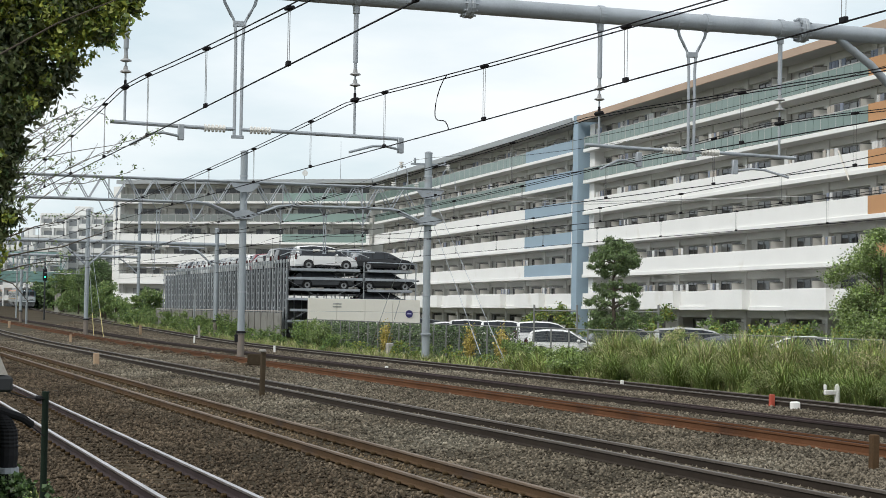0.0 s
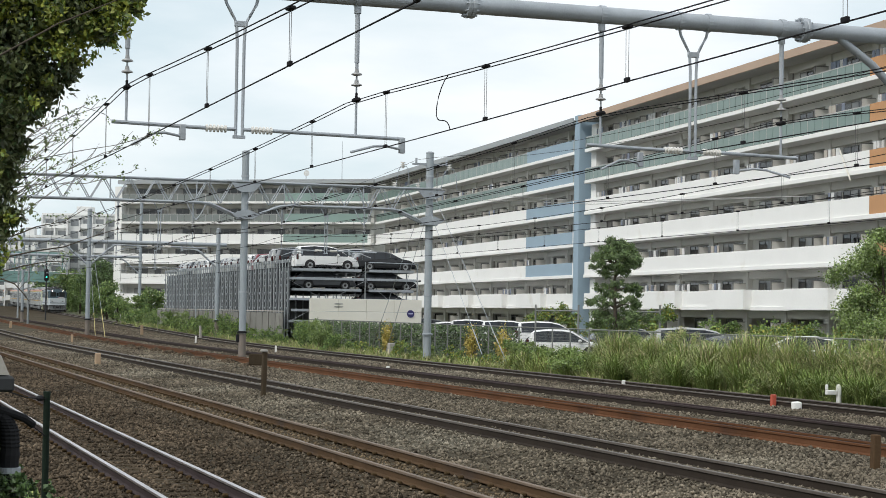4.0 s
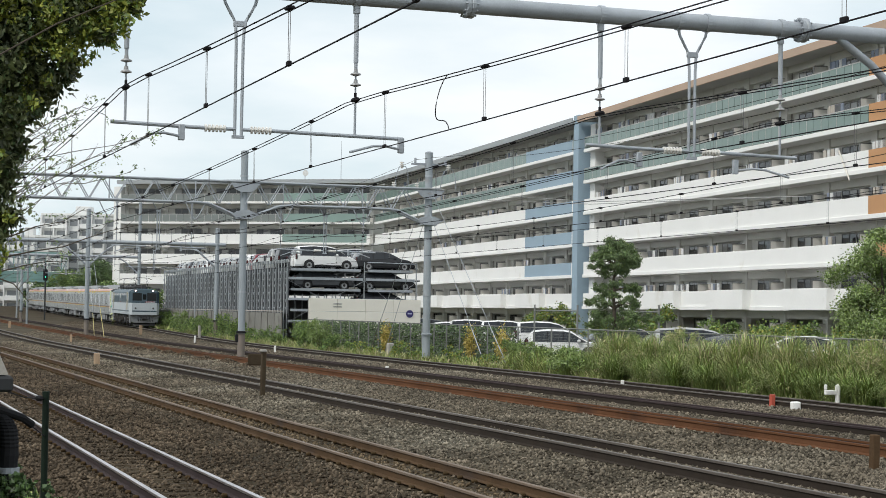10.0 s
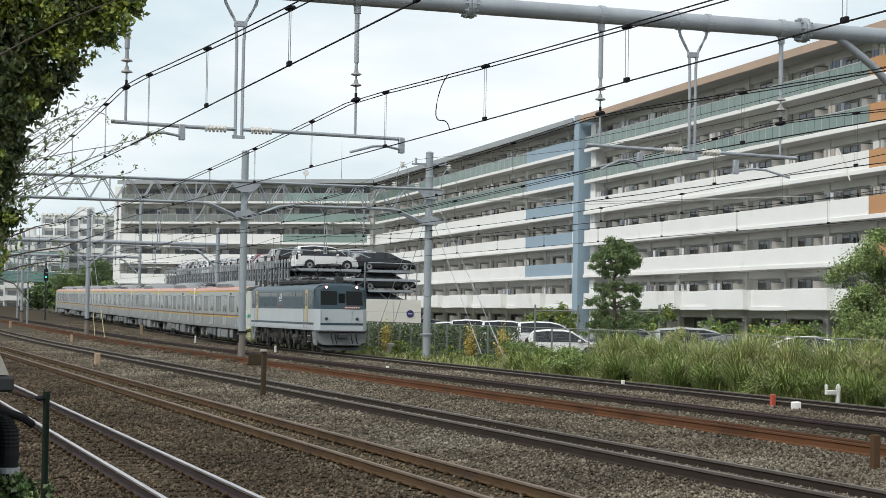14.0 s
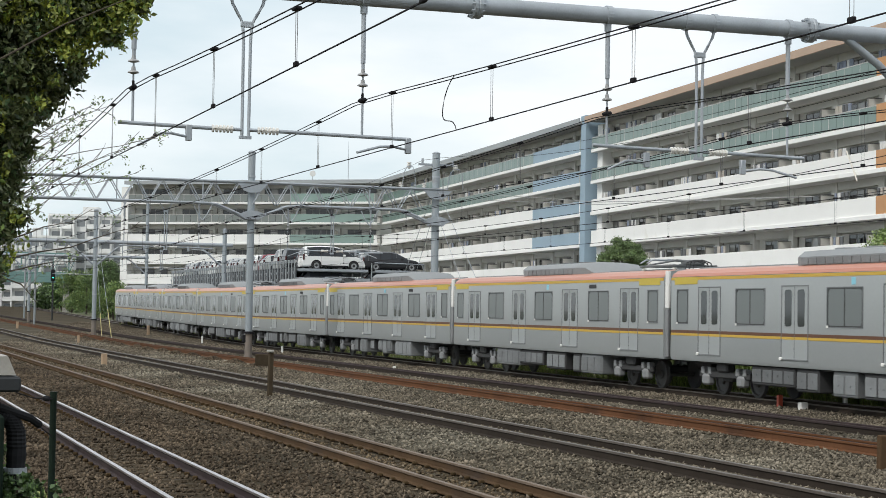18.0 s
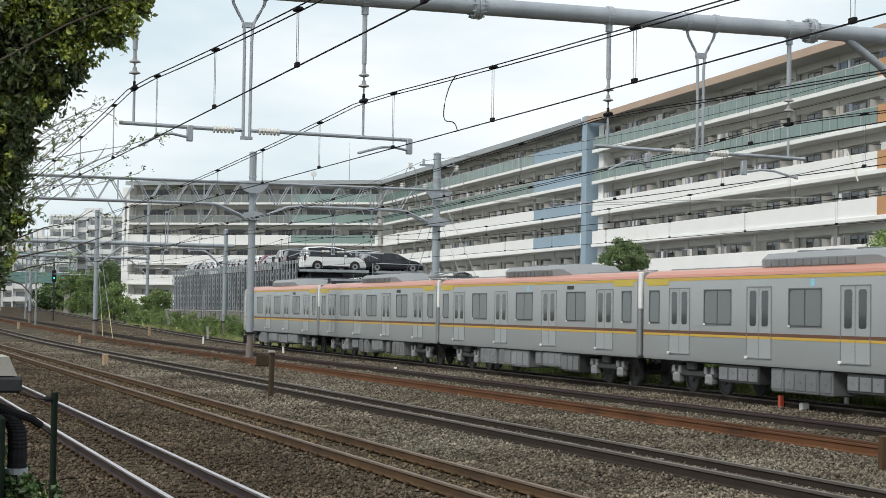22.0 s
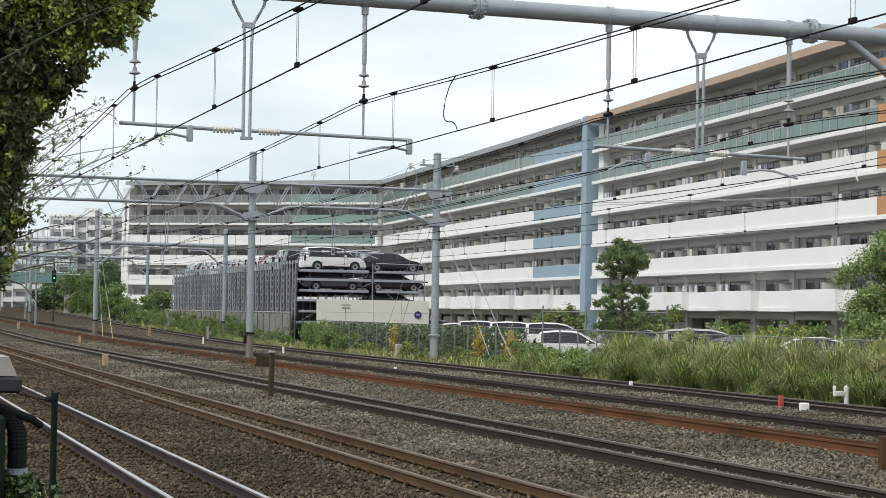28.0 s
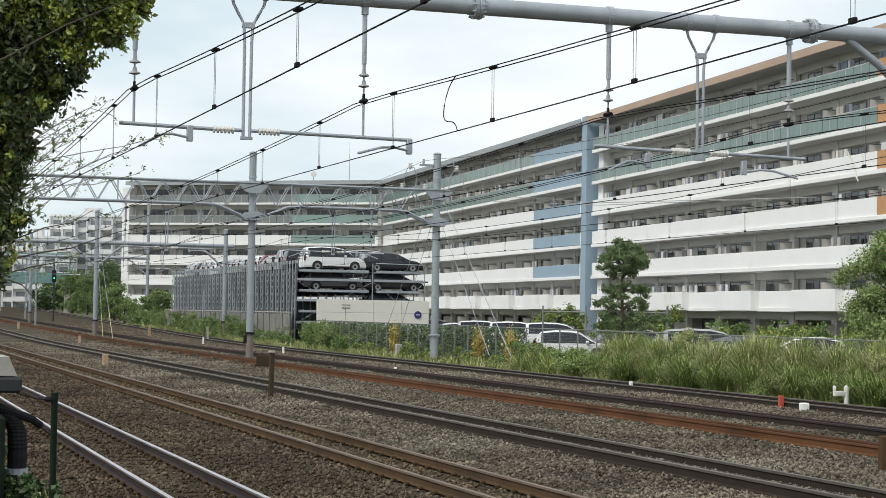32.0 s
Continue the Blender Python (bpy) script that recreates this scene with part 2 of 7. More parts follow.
    def lathe(self, profile, c, n=12, axis="z"):
        """A profile (radius, height) turned about an axis through c."""
        pts = []
        for r, h in profile:
            for k in range(n):
                u, v = r * math.cos(k * math.tau / n), r * math.sin(k * math.tau / n)
                o = (u, v, h) if axis == "z" else (u, h, v) if axis == "y" else (h, u, v)
                pts.append((c[0] + o[0], c[1] + o[1], c[2] + o[2]))
        m = len(profile)
        faces = [(i * n + k, i * n + (k + 1) % n, (i + 1) * n + (k + 1) % n, (i + 1) * n + k) for i in range(m - 1) for k in range(n)]
        faces += [tuple(range(n))[::-1], tuple(range((m - 1) * n, m * n))]
        return self.add(pts, faces)

    def use(self, i):
        self.mat = i
        return self

    def turned(self, m):
        self.v = [tuple(m @ Vector(p)) for p in self.v]
        return self

    def mesh(self, name, *mats, smooth=False):
        me = bpy.data.meshes.new(name)
        me.from_pydata(self.v, [], self.f)
        for q in mats:
            me.materials.append(q)
        if len(mats) > 1:
            me.polygons.foreach_set("material_index", self.m)
        bm = bmesh.new()
        bm.from_mesh(me)
        bmesh.ops.recalc_face_normals(bm, faces=bm.faces)
        bm.to_mesh(me)
        bm.free()
        if smooth:
            me.shade_smooth()
            me.set_sharp_from_angle(angle=radians(38))
        return me


def part(name, shape, mat, parent, label="", m=None, smooth=False):
    """One mesh object under a thing or a part. shape: a Shape or a ready mesh."""
    mats = mat if isinstance(mat, tuple) else (mat,)
    me = shape if isinstance(shape, bpy.types.Mesh) else shape.mesh(name, *mats, smooth=smooth)
    ob = new(name, me)
    ob.parent = parent
    if m is not None:
        ob.matrix_basis = m
    if label:
        ob["label"] = label
    return ob


def thing(name, label, category, m=None, group="", kind=""):
    ob = new(name)
    ob.empty_display_size = 0.3
    if m is not None:
        ob.matrix_basis = m
    return tagged(ob, label, category, group, kind)


def solo(name, shape, mat, label, category, group="", kind="", m=None, smooth=False):
    """A thing that is one mesh."""
    return tagged(part(name, shape, mat, None, "", m, smooth), label, category, group, kind)


def soup(name, verts, faces, mats, index=None):
    """A mesh from arrays of triangles or quads."""
    me = bpy.data.meshes.new(name)
    verts, faces = np.asarray(verts, np.float32), np.asarray(faces, np.int32)
    k = faces.shape[1]
    me.vertices.add(len(verts))
    me.vertices.foreach_set("co", verts.ravel())
    me.loops.add(faces.size)
    me.loops.foreach_set("vertex_index", faces.ravel())
    me.polygons.add(len(faces))
    me.polygons.foreach_set("loop_start", np.arange(0, faces.size, k, dtype=np.int32))
    me.polygons.foreach_set("loop_total", np.full(len(faces), k, np.int32))
    for q in mats:
        me.materials.append(q)
    if index is not None:
        me.polygons.foreach_set("material_index", np.asarray(index, np.int32))
    me.update(calc_edges=True)
    return me


# ---- the lie of the land ----
TRACKS = {"A": 4.35, "B": 8.207, "C": 12.553, "D": 17.42, "R": 20.12, "E": 24.6}


# how far the rail nearer the platform side stands above the other on canted tracks
CANT = {"C": 0.03, "D": 0.088, "R": 0.08}


def rise(x):
    """The rails climb gently far away."""
    d = -x - 108.0
    return 0.0 if d <= 0 else 0.0068 * (d - 12 * (1 - math.exp(-d / 12)))


def bend(x):
    """How far the train's track swings away from the others."""
    d = max(0.0, -x - 25)
    t = min(1.0, max(0.0, (-x - 75) / 75))
    more = 0.042 * (75 * (t ** 3 - t ** 4 / 2) + max(0.0, -x - 150))
    return 0.006 * d + more


def line_y(track, x):
    return TRACKS[track] + (bend(x) if track == "E" else 0.0)


# ---- ground and tracks ----
def build_ground():
    us = [-3000, -400, -60, -12, -4, 0.5, 1.5, 2.2, 2.6] + [3.0 + 0.9 * i for i in range(15)] + [15.9, 16.35, 16.75, 17.1, 17.7, 18.3, 18.9, 19.4, 19.7, 20.3, 21.0, 21.6, 22.2] + [23.1 + 0.9 * i for i in range(5)] + [27.2, 28.2, 30, 33, 36, 44, 52, 60, 90, 200, 600, 3000]
    prof = [(-3000, 0.6), (0.5, 0.65), (1.5, 0.45), (2.2, 0.0), (2.6, -0.22), (3.2, -0.185), (9.9, -0.185), (10.8, -0.165), (15.9, -0.14), (16.75, -0.105), (17.1, -0.1), (18.3, -0.14), (18.9, -0.12), (19.4, -0.085), (19.7, -0.085), (21.0, -0.13), (22.2, -0.16), (26.6, -0.16), (28.2, -0.45), (31, -0.4), (33.5, -0.1), (3000, -0.1)]
    xs = [-3000, -1200, -600, -420] + list(range(-400, 40, 5)) + [60, 120, 320, 1000, 3000]
    v, f, mi = [], [], []
    for x in xs:
        for u in us:
            sh = bend(x) if u > 26.4 else bend(x) * max(0.0, (u - 21.6) / 4.8)
            if u > 44:
                sh = 0 if u > 100 else sh * (100 - u) / 56
            z = np.interp(u, [p[0] for p in prof], [p[1] for p in prof])
            z += rise(max(x, -420.0)) * float(np.interp(u, [36, 52], [1, 0]))
            v.append((x, u + sh, z))
    n = len(us)
    for i in range(len(xs) - 1):
        for k in range(n - 1):
            f.append((i * n + k, (i + 1) * n + k, (i + 1) * n + k + 1, i * n + k + 1))
            u = (us[k] + us[k + 1]) / 2
            mi.append(1 if 2.4 < u < 27.2 else 2 if 33 < u < 60 else 0)
    me = soup("ground", v, np.array(f)[:, ::-1], (EARTH, BALLAST, ASPHALT), mi)
    tagged(new("ground", me), "ballast bed, weedy earth and asphalt around the railway", "ground", kind="structure")


build_ground()

RAIL_OUTLINE = [(-0.0635, -0.153), (0.0635, -0.153), (0.0635, -0.142), (0.012, -0.122), (0.010, -0.045), (0.0325, -0.034),
                (0.0325, -0.006), (0.026, 0.0), (-0.026, 0.0), (-0.0325, -0.006), (-0.0325, -0.034), (-0.010, -0.045), (-0.012, -0.122), (-0.0635, -0.142)]
LOOKS = {"A": (RAIL_WEB, RAIL_HEAD), "B": (RUST, HEAD_BROWN), "C": (RAIL_DARK, HEAD_DULL), "D": (RUST_RED, RAIL_WEB), "R": (RAIL_DARK, RAIL_WEB), "E": (RAIL_DARK, HEAD_DULL)}


def sleeper_mesh():
    s = Shape().worn(-0.12, 0.12, -1.0, 1.0, -0.37, -0.172, 0.03).use(1)
    for r in (-0.565, 0.565):
        for o in (-0.1, 0.1):
            s.worn(-0.04, 0.04, r + o - 0.035, r + o + 0.045, -0.175, -0.118, 0.018)
    return s.mesh("sleeper", SLEEPER, CLIP)


SLEEPER_MESH = sleeper_mesh()


def build_track(key):
    words = {"A": "near track with polished heads and rusty webs", "B": "track with rust-brown rails on concrete sleepers", "C": "track with dark grimy rails",
             "D": "track with bright rusty brown rails", "R": "track with dark dull rails", "E": "freight track with dark rails that the train runs on"}
    t = thing("railway_track", words[key] + " in ballast", "railway track", group="parallel railway tracks")
    xs = list(range(-420, -60, 6)) + list(range(-60, 321, 20))
    for side in (-0.5655, 0.5655):
        s = Shape()
        up = CANT.get(key, 0.0) if side < 0 else 0.0
        tall = 1.22 if key in CANT else 1.0
        s.sweep([(a, b * tall) for a, b in RAIL_OUTLINE], [(x, line_y(key, x) + side, rise(x) + up) for x in xs])
        n = len(RAIL_OUTLINE)
        s.m = [1 if i < (len(xs) - 1) * n and i % n in ((6, 7) if key == "D" else (5, 6, 7, 8, 9)) else 0 for i in range(len(s.f))]
        part("rail", s, LOOKS[key], t)
    # sleepers, the near ones singly
    count = {"A": 40, "B": 50}.get(key, 0)
    x = -12.0
    for i in range(count):
        part("sleeper", SLEEPER_MESH, SLEEPER, t, m=pose(x, line_y(key, x), rise(x)))
        x -= 0.62
    rest = Shape()
    while x > (-60 if key == "A" else -190):
        z, y = rise(x), line_y(key, x)
        rest.use(0).worn(x - 0.12, x + 0.12, y - 1, y + 1, z - 0.37, z - 0.175, 0.03).use(1)
        for r in (-0.565, 0.565) if key in "AB" else ():
            for o in (-0.1, 0.1):
                rest.box(x - 0.05, x + 0.05, y + r + o - 0.045, y + r + o + 0.045, z - 0.176, z - 0.118)
        x -= 0.62
    tagged(part("sleeper_bed", rest, (SLEEPER, CLIP), t), kind="stuff")


for key in TRACKS:
    build_track(key)


# ---- apartment building ----
STOREY = 2.9
BOARD = material("pale_board", (0.62, 0.60, 0.555), 0.8, 0, 0.08, 0.5, 12, per_object=0.12)
LEVELS = [2.67 + STOREY * i for i in range(6)]
ROOF = 20.05


def window_mesh(w, h):
    s = Shape().box(-w / 2, w / 2, -0.06, 0, 0, 0.07).box(-w / 2, w / 2, -0.06, 0, h - 0.07, h)
    for x in (-w / 2, -w / 4 - 0.03, -0.05, w / 4 - 0.03, w / 2 - 0.07):
        s.box(x, x + 0.06, -0.06, 0, 0.07, h - 0.07)
    return s.mesh("window_frame", SASH)


def pane_mesh(w, h):
    return Shape().box(-w / 2, w / 2, -0.03, 0.0, 0, h).mesh("pane", WINDOW)


WIN_W, WIN_H = 4.2, 1.9
FRAME_MESH, PANE_MESH = window_mesh(WIN_W, WIN_H), pane_mesh(WIN_W / 4 - 0.04, WIN_H - 0.1)
CURTAIN_MESH = Shape().box(-WIN_W / 8 + 0.02, WIN_W / 8 - 0.02, -0.03, 0.0, 0, WIN_H - 0.1).mesh("pane", glass("curtained_window", (0.30, 0.295, 0.28), 0.15))
PARTITION_MESH = Shape().worn(-0.05, 0.05, -1.0, 0, 0.06, 1.72, 0.01).use(1).box(-0.06, 0.06, -1.03, 0, 1.72, 1.77).box(-0.06, 0.06, -1.03, -1.0, 0, 1.72).mesh("partition", BOARD, SASH)
COOLER_MESH = Shape().worn(-0.4, 0.4, -0.3, 0, 0.05, 0.62, 0.03).mesh("air_conditioner", COOLER)
POST_MESH = Shape().box(-0.03, 0.03, -0.01, 0.06, 0, 1.06).mesh("post", FRAME)
PIPE_MESH = Shape().tube([(0, 0, 0), (0, 0, 2.6)], 0.05, 6).mesh("drainpipe", PIPE_BROWN)


def building(origin, angle, length, bays, label, accents=(), eave=ROOF_GREY, glass_floors=(4, 5), roof=ROOF, recess=1.7, tinted=(0, 1, 2, 3, 4, 5), bows=(), rail_glass=RAIL_GLASS):
    """A seven-storey block. Local x runs along the front, y into the block. accents: (x0, x1, material) on the parapets."""
    b = thing("apartment_building", label, "building", pose(*origin, 0, 0, angle))
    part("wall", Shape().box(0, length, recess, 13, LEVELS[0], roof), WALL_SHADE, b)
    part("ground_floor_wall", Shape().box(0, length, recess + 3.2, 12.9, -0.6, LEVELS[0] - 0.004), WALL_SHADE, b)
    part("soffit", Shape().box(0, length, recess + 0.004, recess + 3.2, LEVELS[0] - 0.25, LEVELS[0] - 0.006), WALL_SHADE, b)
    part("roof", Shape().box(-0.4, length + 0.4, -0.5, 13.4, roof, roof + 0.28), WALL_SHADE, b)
    part("fascia", Shape().box(-0.45, length + 0.45, -0.62, -0.5, roof - 0.05, roof + 0.5), eave, b)
    bay = length / bays
    edges = sorted({0.0, length, *[a for a, _, _ in accents], *[c for _, c, _ in accents]})
    for k, z in enumerate(LEVELS):
        part("balcony_slab", Shape().worn(0, length, -0.11, recess, z, z + 0.3, 0.02), WALL_WHITE, b)
        for x0, x1 in zip(edges, edges[1:]):
            mid = (x0 + x1) / 2
            mat = next((m for a, c, m in accents if a <= mid <= c), None) if k in tinted else None
            if k in glass_floors and mat is None:
                rail = part("balcony_railing", Shape().box(x0, x1, 0, 0.06, z + 1.36, z + 1.42), FRAME, b, "green glass balcony railing")
                n = max(1, round((x1 - x0) / 1.1))
                w = (x1 - x0) / n
                me = Shape().box(0.03, w - 0.03, 0.0, 0.04, 0, 0.98).mesh("panel", rail_glass)
                for i in range(n):
                    part("panel", me, rail_glass, rail, m=pose(x0 + i * w, 0, z + 0.36))
                    if i % 2 == 0:
                        part("post", POST_MESH, FRAME, rail, m=pose(x0 + i * w, 0, z + 0.3))
            else:
                part("parapet", Shape().worn(x0 + 0.004, x1 - 0.004, 0, 0.18, z + 0.3, z + 1.46, 0.02), mat or WALL_WHITE, b)
    for x0, x1 in bows:
        part("projecting_parapet", Shape().worn(x0, x1, -0.65, -0.004, LEVELS[0] + 0.05, LEVELS[0] + 1.5, 0.02), WALL_WHITE, b)
    for k in range(-1, 6):
        z = LEVELS[0] + STOREY * k + 0.3
        back = recess + (3.2 if k < 0 else 0.0)
        part("lintel", Shape().box(0, length, recess - 0.3, recess, z + 2.06, z + 2.6), WALL_BEIGE, b)
        for i in range(bays + 1):
            x = i * bay
            part("column", Shape().box(max(0, x - 0.4), min(length, x + 0.4), recess - 0.4, recess, z, z + 2.6), WALL_BEIGE, b)
            if i == bays:
                break
            c = x + bay * 0.56
            w = part("window", FRAME_MESH, FRAME, b, m=pose(c, back - 0.004, z + 0.06))
            for q in range(4):
                pale = (i * 5 + k * 7 + q * 3) % 13 < 2
                part("pane", CURTAIN_MESH if pale else PANE_MESH, WINDOW, w, m=pose((q - 1.5) * WIN_W / 4, -0.006, 0.05))
            if i:
                part("partition", PARTITION_MESH, BOARD, b, m=pose(x, recess - 0.38, z))
                if i % 2 == 0:
                    part("drainpipe", PIPE_MESH, PIPE_BROWN, b, m=pose(x + 0.62, recess - 0.12, z))
            if k in glass_floors and (i * 7 + k * 3) % 5 < 3:
                part("air_conditioner", COOLER_MESH, COOLER, b, m=pose(c + 1.6, recess - 0.25, z))
    return b


RW_O, RW_A, RW_L = (-151.3, 65.6, 0), -4.4, 66.0
LW_O, LW_A, LW_L = (-238.3, 71.6, 0), -4.0, 85.0
WW_O, WW_A, WW_L = (-259.4, 39.4, 0), 55.6, 38.0
right_block = building(RW_O, RW_A, RW_L, 10, "long white seven-storey apartment block with continuous balconies", ((54.5, 60.5, ORANGE_PANEL),), EAVE, bows=[(4.0 + 13.2 * i, 10.6 + 13.2 * i) for i in range(4)])
building(LW_O, LW_A, LW_L, 13, "white apartment block with pale blue balcony panels", ((69.5, 84.0, BLUE),), tinted=(1, 2, 3, 4, 5), bows=[(3.0 + 13.08 * i, 11.0 + 13.08 * i) for i in range(6)])
cross_block = building(WW_O, WW_A, WW_L, 6, "white apartment block wing with grey-green balcony panels", ((25, 37.5, GREEN_PANEL),), tinted=(3, 4, 5), rail_glass=DARK_GLASS)
part("end_wall", Shape().box(-1.1, 0, -0.1, 6, -0.5, ROOF - 0.4), WALL_WHITE, cross_block, "cream end wall")
fin = Shape().worn(-2.1, -0.7, -0.4, 3, -0.6, 20.75, 0.03)
part("stair_tower", fin, BLUE, right_block, "pale blue full-height wall", m=pose(0, 0, 0))
part("end_wall", Shape().box(0.15, 1.5, 0.5, 1.6, -0.5, ROOF - 0.3), WALL_WHITE, right_block, "white end wall")



# ---- overhead line: portals ----
DISC = material("grey_disc", (0.30, 0.30, 0.30), 0.35, 0, 0.1, 4, 30)
WIRE_Y = {"A": 4.36, "B": 8.18, "C": 12.63, "D": 16.2, "R": 20.57, "E": 24.75}
HANGER = material("grey_hanger_wire", (0.16, 0.16, 0.165), 0.7, 0.1, 0.1, 1, 20)
PORTALS = (27.0, -28.5, -84.4, -138.0, -193.0)


def ribbed(s, a, b, r, n=6):
    """A ribbed insulator from a to b."""
    a, b = Vector(a), Vector(b)
    pts, m = [], 2 * n
    for i in range(m + 1):
        pts.append(a + (b - a) * i / m)
    for i in range(m):
        s.tube([pts[i], pts[i + 1]], r if i % 2 else r * 0.45, 8)


def dropper(p, y, top, seat, foot=None):
    """A hanging support: pipe, insulator discs, clamp for the messenger wires, and a stem below."""
    d = part("dropper", Shape().tube([(0, y, top), (0, y, seat + 0.62)], 0.042, 10).tube([(0, y, seat + 0.62), (0, y, seat + 0.5)], 0.03, 8)
             .lathe([(0.062, 0), (0.062, 0.14)], (0, y, top - 0.14)), STEEL, p, smooth=True)
    part("rod", Shape().tube([(0, y, seat + 0.05), (0, y, seat + 0.6)], 0.016, 6), STEEL, d)
    ins = Shape()
    for z in (seat + 0.46, seat + 0.28):
        ins.lathe([(0.025, -0.02), (0.095, 0.0), (0.085, 0.02), (0.04, 0.04), (0.03, 0.1)], (0, y, z - 0.04), 14)
    part("insulator", ins, DISC, d, "grey ceramic disc insulators", smooth=True)
    part("clamp", Shape().worn(-0.12, 0.12, y - 0.055, y + 0.055, seat - 0.035, seat + 0.035, 0.025).worn(-0.025, 0.025, y - 0.02, y + 0.02, seat + 0.02, seat + 0.12, 0.01), WIRE, d)
    if foot is not None:
        part("stem", Shape().tube([(0, y, seat - 0.05), (0, y, foot)], 0.022, 8), STEEL, d)


def fork(p, y, top, foot):
    """A forked hanger: two legs that join into twin bars."""
    s = Shape()
    for k in (-1, 1):
        s.tube([(0, y + 0.28 * k, top), (0, y + 0.25 * k, top - 0.12), (0, y + 0.15 * k, top - 0.3), (0, y + 0.075 * k, top - 0.44), (0, y + 0.058 * k, top - 0.75), (0, y + 0.055 * k, foot)], 0.027, 8)
    s.worn(-0.025, 0.025, y - 0.11, y + 0.11, top - 0.5, top - 0.4, 0.01)
    s.box(-0.03, 0.03, y - 0.1, y + 0.1, foot, foot + 0.05)
    part("forked_hanger", s, STEEL, p, smooth=True)


def cross_arm(p, y0, y1, mid, z, tone):
    """A pipe under the forked hanger, with insulators at its middle and brackets for the steady arms."""
    a = part("cross_arm", Shape().tube([(0, y0, z + 0.03), (0, mid - 0.55, z)], 0.032, 8), STEEL, p, smooth=True)
    part("cross_arm", Shape().tube([(0, mid + 0.55, z), (0, y1, z - 0.03)], 0.032, 8), STEEL, p, smooth=True)
    for k in (-1, 1):
        s = Shape()
        ribbed(s, (0, mid + 0.18 * k, z), (0, mid + 0.55 * k, z), 0.062)
        part("insulator", s, INSULATOR, a, tone)
        part("fitting", Shape().tube([(0, mid + 0.05 * k, z), (0, mid + 0.2 * k, z)], 0.03, 8), STEEL, a)


def steady_arm(p, y, z, wire_y, wire_z):
    k = 1 if wire_y > y else -1
    s = Shape().worn(-0.04, 0.04, y - 0.05, y + 0.05, z - 0.2, z + 0.06, 0.01)
    s.tube([(0, y, z - 0.14), (0.1, y + 0.3 * k, z - 0.1), (0.2, y + 0.55 * k * abs(wire_y - y), z - 0.12), (0.35, wire_y, wire_z + 0.03)], 0.022, 8)
    part("steady_arm", s, STEEL, p, smooth=True)


def column(p, y, z0, z1, r, top=True):
    c = part("column", Shape().tube([(0, y, z0), (0, y, z0 + 1.2), (0, y, z1)], r, 16), POLE_GREY, p, smooth=True)
    part("footing", Shape().lathe([(r + 0.07, 0), (r + 0.07, 0.34), (r + 0.02, 0.38)], (0, y, z0 - 0.25), 14), SLEEPER, c)
    part("collar", Shape().lathe([(r, -0.05), (r + 0.075, -0.05), (r + 0.075, 0.04), (r, 0.06)], (0, y, z0 + 1.3), 16), BLACK if r < 0.185 else POLE_GREY, c, "steel collar")
    part("base_sleeve", Shape().tube([(0, y, z0), (0, y, z0 + 1.24)], r + 0.006, 16), POLE_BROWN if r < 0.185 else POLE_GREY, c, smooth=True)
    for z in (z0 + 3.2, z1 - 1.2):
        part("band", Shape().tube([(0, y, z), (0, y, z + 0.09)], r + 0.02, 16), STEEL, c)
    part("cap", Shape().lathe([(r + 0.015, 0), (r + 0.015, 0.04), (r * 0.5, 0.1)], (0, y, z1), 14), STEEL, c)


def furniture(p, keys, top, seat, arm, forks):
    for k in keys:
        dropper(p, WIRE_Y[k], top, seat, arm)
    for mid, y0, y1, tone in forks:
        fork(p, mid, top, arm - 0.15)
        cross_arm(p, y0, y1, mid, arm, tone)


def tube_portal(x, y0, y1, z, columns, keys, forks, label, flanges=(), base=0.0):
    p = thing("catenary_portal", label, "catenary portal", pose(x, 0, base), "catenary portals")
    beam = part("beam", Shape().tube([(0, y0, z), (0, y1, z)], 0.148, 20), STEEL, p, smooth=True)
    for y in flanges:
        s, bolts = Shape(), []
        for o in (-0.02,):
            s.lathe([(0.15, -0.07), (0.225, -0.07), (0.225, -0.02), (0.21, 0.0), (0.225, 0.02), (0.225, 0.07), (0.15, 0.07)], (0, y + o, z), 18, "y")
        for k in range(10):
            a = k * math.tau / 10
            bolts.append(Shape().tube([(0.19 * math.cos(a), y - 0.14, z + 0.19 * math.sin(a)), (0.19 * math.cos(a), y + 0.1, z + 0.19 * math.sin(a))], 0.02, 6))
        fl = part("flange", s, STEEL, p)
        for q in bolts:
            part("bolt", q, STEEL, fl)
    for k in keys:
        part("strap", Shape().lathe([(0.155, -0.05), (0.17, -0.05), (0.17, 0.05), (0.155, 0.05)], (0, WIRE_Y[k], z), 18, "y"), STEEL, beam)
    for mid, _, _, _ in forks:
        for o in (-0.28, 0.28):
            part("strap", Shape().lathe([(0.155, -0.04), (0.168, -0.04), (0.168, 0.04), (0.155, 0.04)], (0, mid + o, z), 18, "y"), STEEL, beam)
    for y, top, r in columns:
        column(p, y, -0.2, top, r)
        for k in (-1, 1):
            if y0 < y + 2.2 * k < y1:
                part("brace", Shape().tube([(0, y + 2.2 * k, z - 0.1), (0, y + 1.5 * k, z - 0.55), (0, y + 0.15 * k, z - 1.75)], 0.075, 10), STEEL, p, smooth=True)
    furniture(p, keys, z - 0.14, 5.76, 5.17, forks)
    return p


